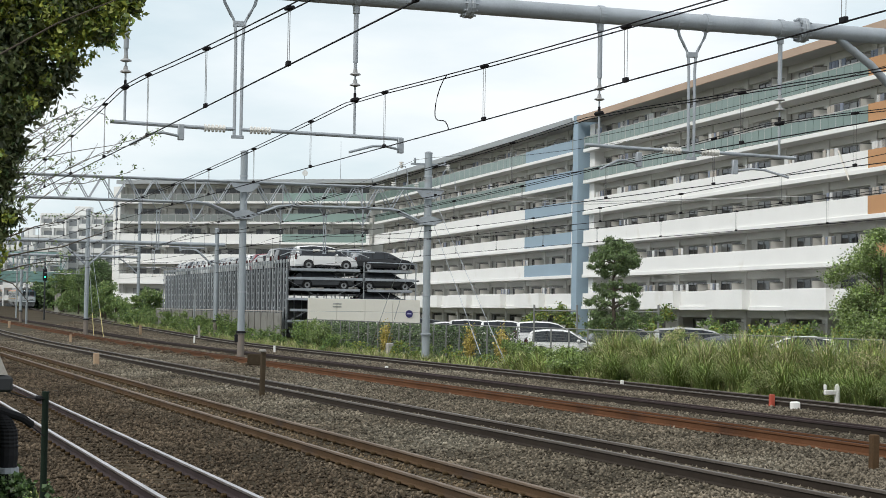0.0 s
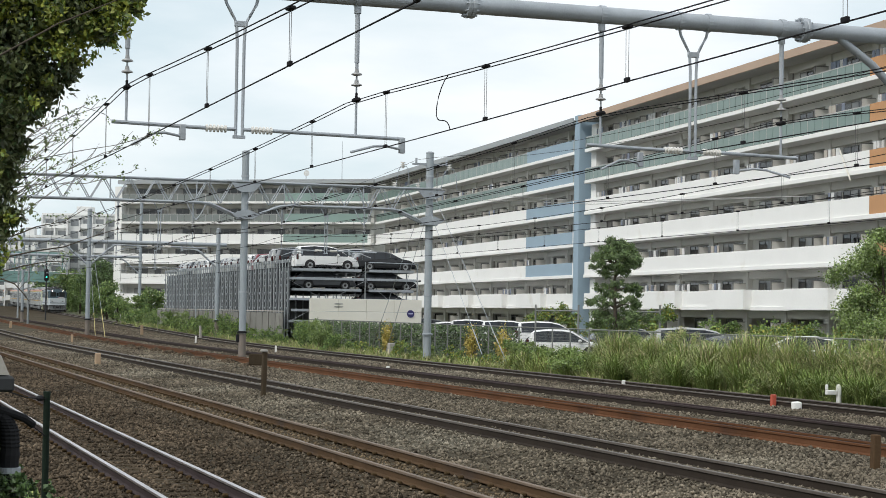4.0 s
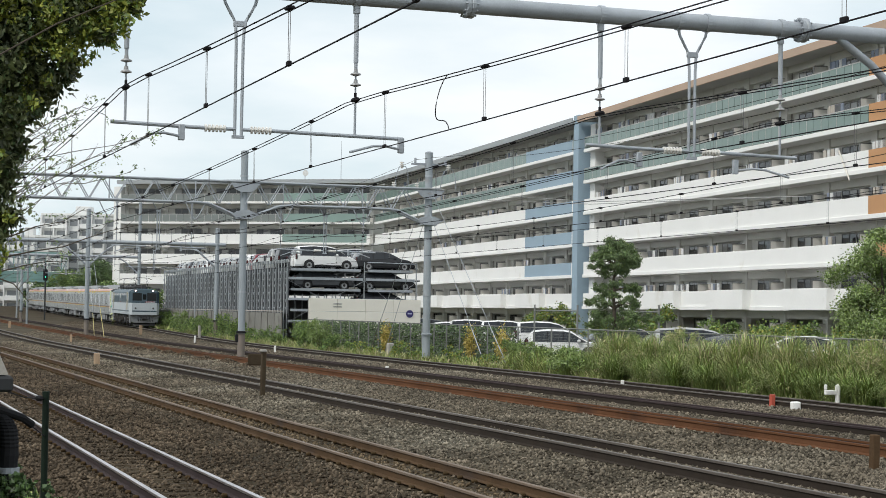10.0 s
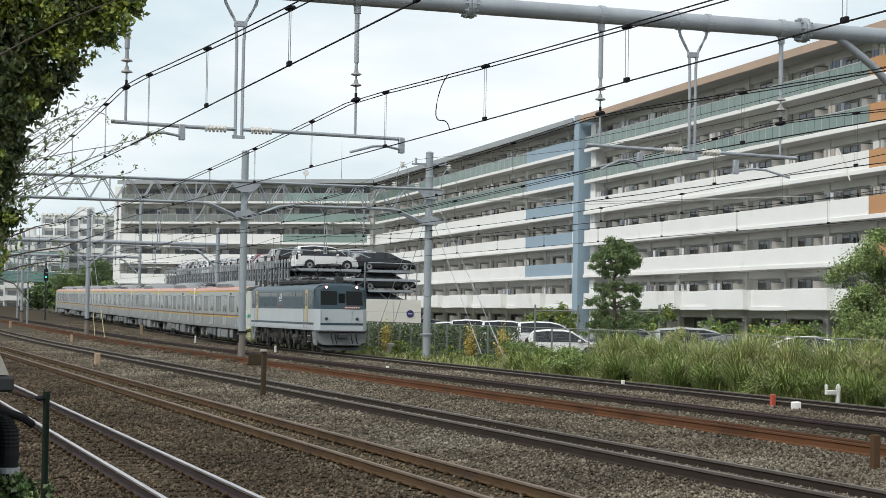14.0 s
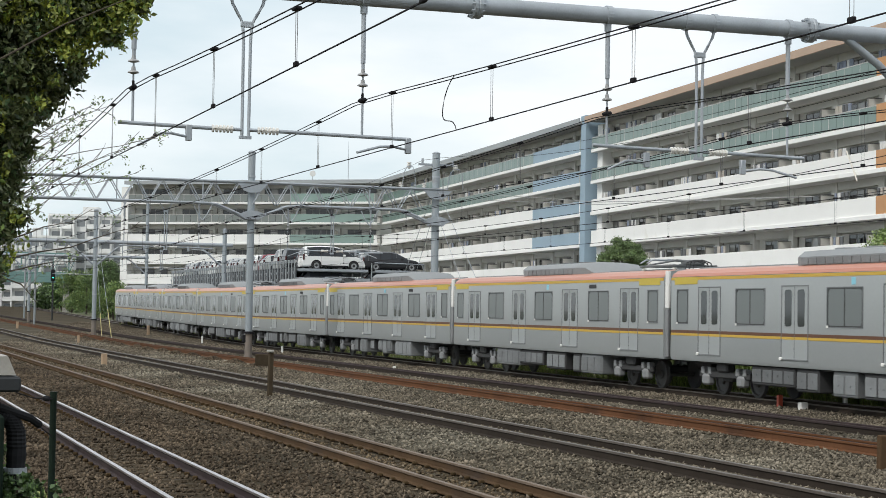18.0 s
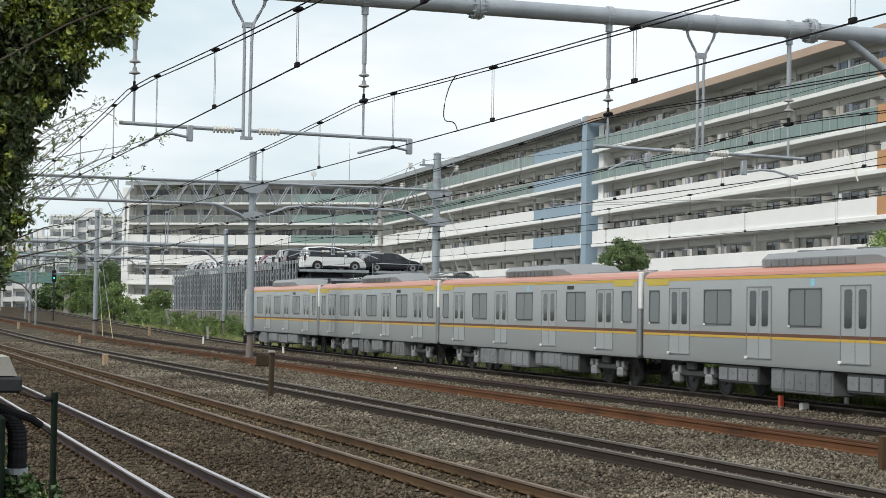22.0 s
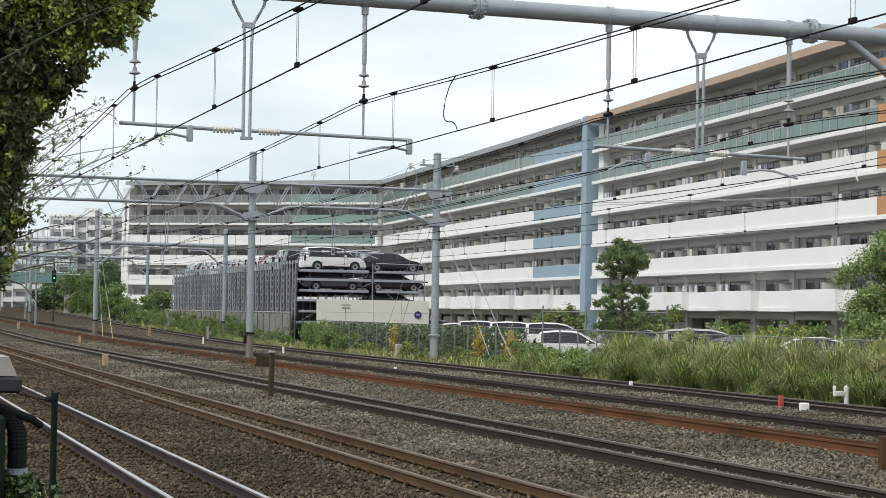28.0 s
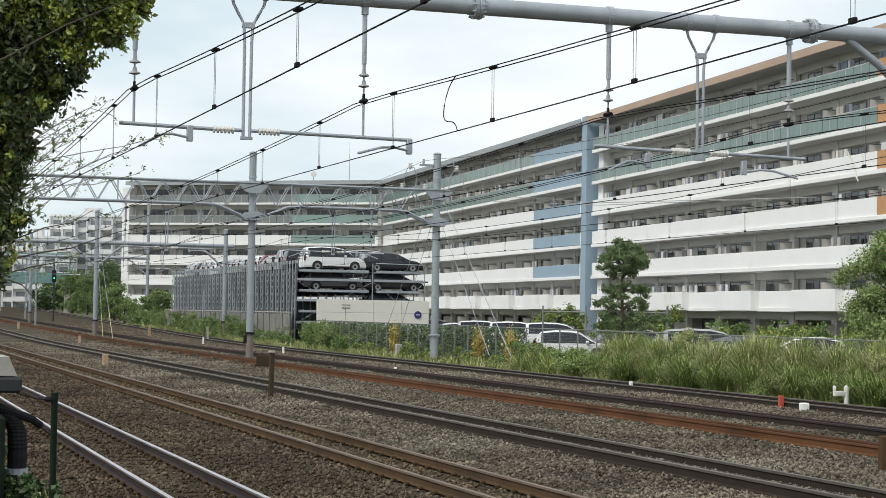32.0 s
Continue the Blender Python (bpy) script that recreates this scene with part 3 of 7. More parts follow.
def truss_portal(x, y0, y1, columns, keys, forks, base=0.0):
    p = thing("catenary_portal", "grey steel lattice catenary portal over the tracks", "catenary portal", pose(x, 0, base), "catenary portals")
    zt, zb = 8.35, 7.28
    for dx in (-0.28, 0.28):
        part("top_chord", Shape().tube([(dx, y0, zt), (dx, y1, zt)], 0.055, 8), STEEL, p)
        pts = [(dx, y0, zb)]
        for y, _, _ in columns:
            for o, z in ((-2.2, zb), (-1.7, zb - 0.05), (-0.3, zb - 0.62), (0.3, zb - 0.62), (1.7, zb - 0.05), (2.2, zb)):
                if pts[-1][1] < y + o < y1 + 0.2:
                    pts.append((dx, y + o, z))
        part("bottom_chord", Shape().tube(pts, 0.06, 8), STEEL, p, smooth=True)
        n = int((y1 - y0) / 0.62)
        for i in range(n):
            a, b = y0 + i * 0.62, y0 + (i + 1) * 0.62
            zz = (zt, zb) if i % 2 else (zb, zt)
            low = min((abs(b - c) for c, _, _ in columns))
            if low > 0.5:
                part("lattice_bar", Shape().tube([(dx, a, zz[0]), (dx, b, zz[1])], 0.028, 6), STEEL, p)
    for i in range(int((y1 - y0) / 2.5)):
        y = y0 + 0.4 + 2.5 * i
        for z in (zt, zb):
            part("spacer", Shape().tube([(-0.28, y, z), (0.28, y, z)], 0.03, 6), STEEL, p)
    for y, top, r in columns:
        part("gusset", Shape().prism([(y - 0.75, zt - 0.06), (y + 0.75, zt - 0.06), (y + 0.45, zt - 0.4), (y + 0.2, zt - 0.5), (y - 0.2, zt - 0.5), (y - 0.45, zt - 0.4)], 0.3, 0.32), STEEL, p, "steel gusset plate")
        part("gusset", Shape().prism([(y - 0.7, zb - 0.5), (y - 0.2, zb - 0.3), (y + 0.2, zb - 0.3), (y + 0.7, zb - 0.5), (y + 0.3, zb - 0.72), (y - 0.3, zb - 0.72)], 0.34, 0.36), STEEL, p, "steel gusset plate")
        column(p, y, -0.2, top, r)
        part("gusset", Shape().worn(-0.34, 0.34, y - 0.35, y + 0.35, zb - 0.75, zb - 0.35, 0.02), STEEL, p)
        part("collar", Shape().worn(-0.36, 0.36, y - 0.5, y + 0.5, zt - 0.02, zt + 0.05, 0.01), STEEL, p)
    furniture(p, keys, zb, 5.9, 5.13, forks)
    return p


GREY_INS, WHITE_INS = "grey ribbed insulators", "white ribbed insulators"
near_portal = tube_portal(-28.5, 1.2, 22.4, 7.49, ((1.2, 7.6, 0.19), (19.6, 9.0, 0.19)), "ABCDR",
                          ((6.2, 4.13, 9.02, GREY_INS), (14.42, 12.37, 16.54, WHITE_INS)), "grey steel pipe catenary portal over the near tracks", (10.18, 16.65))
steady_arm(near_portal, 5.27, 5.15, 4.4, 4.78)
steady_arm(near_portal, 8.99, 5.1, 8.0, 4.82)
steady_arm(near_portal, 15.3, 5.0, 16.2, 4.72)
steady_arm(near_portal, 13.4, 5.05, 12.5, 4.72)
truss = truss_portal(-84.4, 2.6, 28.2, ((2.8, 9.4, 0.17), (18.72, 9.8, 0.175), (28.12, 10.15, 0.19)), "BCDRE",
                     ((14.6, 12.4, 16.9, GREY_INS), (22.8, 20.4, 25.4, GREY_INS)))
for y, w in ((13.6, 12.5), (15.7, 16.8), (21.6, 20.5), (24.0, 25.0)):
    steady_arm(truss, y, 5.13, w, 4.8)
part("top_arm", Shape().box(-0.05, 0.05, 27.2, 29.2, 9.55, 9.65).tube([(0, 27.4, 9.62), (0, 27.4, 9.9)], 0.06, 8).tube([(0, 29, 9.62), (0, 29, 9.85)], 0.06, 8), STEEL, truss)
for y, z, w in ((26.7, 8.4, 0.35), (29.15, 8.35, 0.42)):
    part("jumper_bow", Shape().tube([(0, y - w, z), (0.1, y - w * 0.8, z + 0.75), (0.15, y - 0.15, z + 1.05), (0.15, y + 0.15, z + 1.05), (0.1, y + w * 0.8, z + 0.75), (0, y + w, z)], 0.022, 6), STEEL, truss, "bowed jumper cable", smooth=True)
for y, z in ((26.7, 9.45), (29.15, 9.4), (26.3, 8.42), (27.5, 8.42)):
    bell = Shape()
    ribbed(bell, (0, y, z - 0.1), (0, y, z + 0.22), 0.12, 3)
    part("insulator", bell, INSULATOR, truss, "white bell insulator")
for y in (12.2, 16.3, 20.6, 24.6):
    hook = Shape().tube([(0.3, y, 8.3), (0.3, y, 7.2)], 0.03, 6).tube([(0.3, y - 0.5, 7.28), (0.3, y - 0.2, 6.7), (0.3, y, 6.45)], 0.028, 6).tube([(0.3, y + 0.5, 7.28), (0.3, y + 0.2, 6.7), (0.3, y, 6.45)], 0.028, 6)
    part("hanger_frame", hook, STEEL, truss)
ANCHOR = material("pale_aluminium_wire", (0.36, 0.36, 0.35), 0.6, 0.2, 0.1, 1, 20)
for dz in (0.0, -0.28):
    solo("anchor_wire", Shape().tube([(-84.2, 28.0, 8.42 + dz), (-74.0, 26.6, 7.5 + dz), (-57.0, 24.95, 6.16 + dz * 0.3), (-42.0, 24.72, 5.5)], 0.012, 5), ANCHOR, "pale aluminium wire anchored to the lattice portal", "wire", "anchor wires")
tube_portal(-138.0, 9.0, 29.2, 7.08, ((18.5, 9.5, 0.17), (28.55, 8.3, 0.17)), "CDR", ((14.6, 12.4, 16.9, GREY_INS), (23.6, 21.4, 26.0, GREY_INS)),
            "distant grey pipe catenary portal", base=rise(-138))
tube_portal(-193.0, 9.0, 31.6, 7.1, ((19.0, 9.5, 0.15), (31.4, 13.0, 0.17)), "CDR", ((23.6, 21.4, 26.0, GREY_INS),),
            "distant grey pipe catenary portal", base=rise(-193))


def sag(x, seat, low):
    """The messenger's height between its supports."""
    for a, b in zip(PORTALS[1:] + (-250.0,), PORTALS[:1] + PORTALS[1:]):
        if a <= x <= b:
            u = (x - a) / (b - a) * 2 - 1
            return seat - low * (1 - u * u)
    return seat


def overhead_line(key, twin, seat, low, contact, step=5.0, start=-3.0):
    t = thing("overhead_line", "dark messenger and contact wires with thin hangers", "overhead wire", group="overhead lines above the tracks")

    def y(x):
        w = WIRE_Y[key] + (bend(x) if key == "E" else 0)
        return w + 0.14 * math.sin((x + 28.5) / 55.0 * math.pi)
    ends = [26.0 - 2.2 * i for i in range(120)]
    for o in ((-0.03, 0.03) if twin else (0.0,)):
        part("messenger_wire", Shape().tube([(x, y(x) + o, sag(x, seat, low) + rise(x) - o * 0.45) for x in ends], 0.0085, 5), WIRE, t)
    part("contact_wire", Shape().tube([(x, y(x), contact + rise(x)) for x in ends], 0.009, 5), WIRE, t)
    x = start
    while x > -180:
        if min(abs(x - q) for q in PORTALS) > 1.2:
            top = sag(x, seat, low) + rise(x)
            h = part("hanger", Shape().tube([(x - 0.04, y(x), top), (x - 0.034, y(x), contact + rise(x))], 0.0036, 4)
                     .tube([(x + 0.04, y(x), top), (x + 0.034, y(x), contact + rise(x))], 0.0036, 4).use(1)
                     .worn(x - 0.05, x + 0.05, y(x) - 0.022, y(x) + 0.022, contact + rise(x) - 0.01, contact + rise(x) + 0.045, 0.008), (HANGER, WIRE), t)
            part("clip", Shape().worn(x - 0.07, x + 0.07, y(x) - 0.045, y(x) + 0.045, top - 0.02, top + 0.022, 0.012), WIRE, h)
        x -= step
    return t, y


overhead_line("A", True, 5.8, 0.67, 4.79, 4.2, -5.4)
line_b, line_b_y = overhead_line("B", True, 5.76, 0.52, 4.83, 4.45, -9.03)
overhead_line("C", True, 5.74, 0.55, 4.8, 4.6, -5.0)
overhead_line("D", True, 5.8, 0.6, 4.8, 5.0, -6.0)
overhead_line("R", False, 5.8, 0.65, 4.85, 5.0, -6.0)
overhead_line("E", False, 5.85, 0.65, 4.72, 5.0, -6.0)
# a slack jumper between the two wires
jx = -23.9
part("jumper", Shape().tube([(jx + a, line_b_y(jx), z) for a, z in ((0, 5.62), (-0.16, 5.56), (-0.3, 5.47), (-0.41, 5.36), (-0.48, 5.25), (-0.505, 5.16), (-0.5, 5.09), (-0.45, 5.04), (-0.36, 5.01), (-0.24, 4.995), (-0.12, 4.98), (-0.02, 4.95), (0.06, 4.9), (0.12, 4.83))], 0.008, 6), WIRE, line_b, smooth=True)


def feeder(points, r, label):
    solo("feeder_wire", Shape().tube(points, r, 5), WIRE, label, "wire", "feeder wires")


for y, z in ((27.4, 9.9), (29.0, 9.85)):
    feeder([(x, y + bend(x) * 0.6, z + rise(x) - 0.9 * (1 - (((x + 84.4) / 27.5 + 100) % 2 - 1) ** 2) * (1 if abs(((x + 84.4) / 27.5 + 100) % 2 - 1) < 1 else 0)) for x in [20 - 3.0 * i for i in range(72)]],
           0.009, "thin dark feeder wire on the catenary poles")


# ---- train ----
CAR = material("car_silver", (0.338, 0.358, 0.36), 0.45, 0.06, 0.05, 0.3, 14, spots=((0.345, 0.352, 0.35), 0.5, 0.6))
CAR_DOOR = material("door_silver", (0.338, 0.358, 0.36), 0.45, 0.06, 0.05, 0.5, 14)
ORANGE_BAND = material("salmon_roof_band", (0.47, 0.185, 0.118), 0.3, 0, 0.06, 0.4, 12)
YELLOW_LINE = material("yellow_line", (0.56, 0.365, 0.055), 0.5, 0, 0.05, 0.5, 12)
YELLOW_TAPE = material("yellow_tape", (0.55, 0.42, 0.06), 0.5, 0, 0.1, 0.5, 12)
BROWN_LINE = material("brown_line", (0.125, 0.052, 0.024), 0.5, 0, 0.08, 0.5, 12)
CAR_ROOF = material("car_roof_grey", (0.25, 0.26, 0.265), 0.6, 0.1, 0.1, 0.6, 14)
UNDER = material("underfloor_grey", (0.18, 0.188, 0.192), 0.75, 0.1, 0.2, 1.2, 20, per_object=0.3)
REVEAL = material("dark_window_reveal", (0.055, 0.06, 0.062), 0.7, 0, 0.1, 2, 20)
UNDER_DARK = material("underfloor_dark", (0.045, 0.045, 0.046), 0.8, 0.1, 0.25, 1.2, 20)
AXLE_BOX = material("axle_box_grey", (0.25, 0.255, 0.26), 0.6, 0.2, 0.15, 2, 20)
WHEEL = material("wheel_steel", (0.105, 0.105, 0.105), 0.6, 0.4, 0.2, 2, 20)
CAR_GLASS = glass("tinted_train_glass", (0.165, 0.182, 0.182), 0.25)
CAR_GLASS.node_tree.nodes["Principled BSDF"].inputs["Specular IOR Level"].default_value = 0.3
DOOR_GLASS = glass("dark_door_glass", (0.040, 0.045, 0.048), 0.06)
LOCO_BLUE = material("loco_blue", (0.033, 0.062, 0.080), 0.42, 0, 0.08, 0.6, 16, spots=((0.036, 0.06, 0.078), 0.8, 0.58))
LOCO_GREY = material("loco_pale_grey", (0.46, 0.50, 0.52), 0.45, 0, 0.06, 0.6, 16, spots=((0.48, 0.49, 0.48), 0.7, 0.62))
LOCO_YELLOW = material("loco_ochre_door", (0.48, 0.39, 0.19), 0.5, 0, 0.08, 0.8, 16)
PLATE_RED = material("red_plate", (0.20, 0.035, 0.04), 0.5, 0, 0.1, 2, 20)
WRAP = glass("milky_wrapping_film", (0.46, 0.49, 0.455), 0.2)
SKIRT = material("skirt_grey", (0.21, 0.22, 0.226), 0.6, 0.1, 0.2, 1.5, 18, spots=((0.15, 0.145, 0.135), 1.5, 0.56))
GRIME = material("grimy_running_gear", (0.034, 0.028, 0.023), 0.85, 0.1, 0.3, 2, 20, per_object=0.4)
WRAP_YELLOW = glass("yellowish_wrapping_film", (0.42, 0.44, 0.25), 0.2)
LOCO_GLASS = glass("black_cab_glass", (0.010, 0.012, 0.012), 0.12)
LOCO_GLASS.node_tree.nodes["Principled BSDF"].inputs["Specular IOR Level"].default_value = 0.2
WRAP_GREEN = material("green_front_film", (0.05, 0.25, 0.19), 0.3, 0, 0.3, 1.5, 8)
STRAP = material("pale_yellow_strap", (0.50, 0.55, 0.30), 0.6, 0, 0.1, 3, 20)
LAMP_WHITE = glowing("headlight_glow", (1.0, 0.86, 0.76), 16)
LAMP_RIM = material("red_lamp_ring", (0.20, 0.06, 0.055), 0.5, 0, 0.1, 2, 20)
SOLAR = material("pale_stencil", (0.62, 0.66, 0.68), 0.5, 0, 0.08, 2, 20)
V_TRAIN, PASS_T, PASS_X = 19.5, 18.0, -48.05


def window_part(parent, x0, x1, z0, z1, side, split=True, mat=None):
    """A side window with its frame, panes and a middle bar."""
    y = 1.4 * side
    a, b = (y - 0.012, y) if side < 0 else (y, y + 0.012)
    s = Shape()
    t = 0.022
    s.box(x0 - t, x1 + t, a, b, z0 - t, z0).box(x0 - t, x1 + t, a, b, z1, z1 + t).box(x0 - t, x0, a, b, z0, z1).box(x1, x1 + t, a, b, z0, z1)
    # the dark reveal of the recessed glass, with cut corners
    s.use(2).box(x0, x0 + 0.055, a, b, z0, z1).box(x1 - 0.03, x1, a, b, z0, z1).box(x0 + 0.055, x1 - 0.03, a, b, z1 - 0.03, z1)
    for c, k in ((x0 + 0.055, 1), (x1 - 0.03, -1)):
        for h, q in ((z0 + 0.03, 1), (z1 - 0.03, -1)):
            s.prism([(c, h), (c + 0.07 * k, h), (c, h + 0.07 * q)], a, b, "y")
    s.use(1).worn(x0 - 0.03, x0 + 0.07, y if side > 0 else y - 0.02, y + 0.02 if side > 0 else y, z0 - 0.03, z0 + 0.03, 0.006)
    w = part("window", s, (UNDER, WHITE, REVEAL), parent)
    mid = (x0 + x1) / 2
    runs = ((x0, mid - 0.02), (mid + 0.02, x1)) if split else ((x0, x1),)
    for c, d in runs:
        part("pane", Shape().box(c, d, y + side * 0.002, y + side * 0.006, z0, z1), mat or CAR_GLASS, w)
    part("sill", Shape().box(x0, x1, min(y, y + side * 0.011), max(y, y + side * 0.011), z0 - 0.005, z0 + 0.03), UNDER_DARK, w)
    if split:
        part("bar", Shape().box(mid - 0.022, mid + 0.022, y, y + side * 0.01, z0, z1), UNDER_DARK, w)
    return w


def door_part(parent, x, side, z0=1.17, z1=3.05):
    """A pair of sliding doors with tall rounded panes and a step plate."""
    y = 1.4 * side
    frame_line = [(x - 0.69, z0), (x - 0.662, z0), (x - 0.662, z1), (x - 0.008, z1), (x - 0.008, z0), (x + 0.008, z0), (x + 0.008, z1), (x + 0.662, z1), (x + 0.662, z0), (x + 0.69, z0), (x + 0.69, z1 + 0.03), (x - 0.69, z1 + 0.03)]
    d = part("door", Shape().prism(frame_line, y, y + side * 0.0135, "y"), UNDER, parent)
    for k in (-1, 1):
        c = x + 0.33 * k
        part("door_leaf", Shape().box(c - 0.322, c + 0.322, y, y + side * 0.007, z0, z1), CAR_DOOR, d)
        pts = []
        for q in range(16):
            a = q * math.tau / 16
            cx, cz = math.cos(a), math.sin(a)
            pts.append((c + math.copysign(0.09, cx) + 0.09 * cx, (z0 + 1.32) + math.copysign(0.39, cz) + 0.09 * cz))
        part("pane", Shape().prism(pts, y + side * 0.007, y + side * 0.012, "y"), DOOR_GLASS, d)
    part("step_plate", Shape().box(x - 0.7, x + 0.7, y, y + side * 0.03, z0 - 0.025, z0).use(1).worn(x - 0.74, x - 0.62, min(y, y + side * 0.05), max(y, y + side * 0.05), z0 - 0.045, z0 + 0.035, 0.01), (AXLE_BOX, WHITE), d)
    return d


BODY_OUT = [(-1.36, 0.95), (-1.4, 1.05), (-1.4, 3.3), (-1.385, 3.36), (-1.33, 3.46), (-1.2, 3.55), (-0.8, 3.62), (0, 3.65),
            (0.8, 3.62), (1.2, 3.55), (1.33, 3.46), (1.385, 3.36), (1.4, 3.3), (1.4, 1.05), (1.36, 0.95)]


def bogie(parent, x, boxes=None):
    b = part("bogie_frame", Shape().worn(x - 1.5, x + 1.5, -1.12, -1.0, 0.5, 0.68, 0.03).worn(x - 1.5, x + 1.5, 1.0, 1.12, 0.5, 0.68, 0.03).worn(x - 0.3, x + 0.3, -1.0, 1.0, 0.42, 0.66, 0.03)
             .worn(x - 0.32, x + 0.32, -1.2, -0.9, 0.66, 0.95, 0.06).worn(x - 0.32, x + 0.32, 0.9, 1.2, 0.66, 0.95, 0.06), UNDER_DARK, parent)
    for dx in (-1.05, 1.05):
        for side in (-1, 1):
            part("wheel", Shape().lathe([(0.05, -0.07), (0.43, -0.07), (0.445, -0.05), (0.43, 0.045), (0.36, 0.06), (0.33, 0.02), (0.14, 0.02), (0.12, 0.07), (0.02, 0.07)] if side > 0 else
                                        [(0.02, -0.07), (0.12, -0.07), (0.14, -0.02), (0.33, -0.02), (0.36, -0.06), (0.43, -0.045), (0.445, 0.05), (0.43, 0.07), (0.05, 0.07)],
                                        (x + dx, 0.565 * side, 0.43), 24, "y"), WHEEL, b, smooth=True)
            y = 1.06 * side
            part("axle_box", Shape().worn(x + dx - 0.2, x + dx + 0.2, y - 0.13, y + 0.13, 0.28, 0.6, 0.06).worn(x + dx - 0.3, x + dx - 0.12, y - 0.1, y + 0.1, 0.58, 0.8, 0.03)
                 .worn(x + dx + 0.12, x + dx + 0.3, y - 0.1, y + 0.1, 0.58, 0.8, 0.03), boxes or AXLE_BOX, b)
        part("axle", Shape().tube([(x + dx, -0.6, 0.43), (x + dx, 0.6, 0.43)], 0.07, 8), WHEEL, b)
    return b


def pantograph_folded(parent, x):
    """A folded single-arm collector on a tube frame with insulators."""
    base = Shape()
    for y in (-0.7, 0.7):
        base.tube([(x - 1.25, y, 3.78), (x + 1.25, y, 3.78)], 0.035, 6)
    for dx in (-1.2, -0.3, 0.5, 1.2):
        base.tube([(x + dx, -0.7, 3.78), (x + dx, 0.7, 3.78)], 0.03, 6)
    s = part("pantograph", base, UNDER, parent, "folded grey pantograph")
    for dx in (-1.1, 1.1):
        for y in (-0.65, 0.65):
            sh = Shape()
            sh.lathe([(0.09, 0), (0.05, 0.03), (0.09, 0.05), (0.05, 0.08), (0.09, 0.1)], (x + dx, y, 3.62), 10)
            part("insulator", sh, INSULATOR, s)
    sh = Shape()
    for y in (-0.5, 0.5):
        sh.tube([(x - 1.2, y, 3.82), (x + 0.6, y * 0.6, 3.96), (x + 1.3, y * 0.5, 3.9)], 0.03, 6)
    sh.tube([(x + 1.25, 0, 3.88), (x - 0.7, 0, 4.0)], 0.04, 6)
    part("arm", sh, UNDER, s)
    for dx in (-0.25, 0.25):
        part("collector_strip", Shape().tube([(x - 0.6 + dx, -0.9, 3.86), (x - 0.6 + dx, -0.7, 3.98), (x - 0.6 + dx, 0.7, 3.98), (x - 0.6 + dx, 0.9, 3.86)], 0.026, 6), STEEL, s)
    part("knuckle", Shape().worn(x + 0.8, x + 1.3, -0.3, 0.3, 3.8, 3.94, 0.04), UNDER, s)
    hoops = Shape()
    for dx in (1.55, 1.8, 2.05):
        hoops.tube([(x + dx, -0.5, 3.6), (x + dx, -0.45, 3.86), (x + dx, -0.2, 3.93), (x + dx, 0.1, 3.84), (x + dx, 0.2, 3.6)], 0.02, 6)
    part("roof_cable", hoops, UNDER_DARK, s)


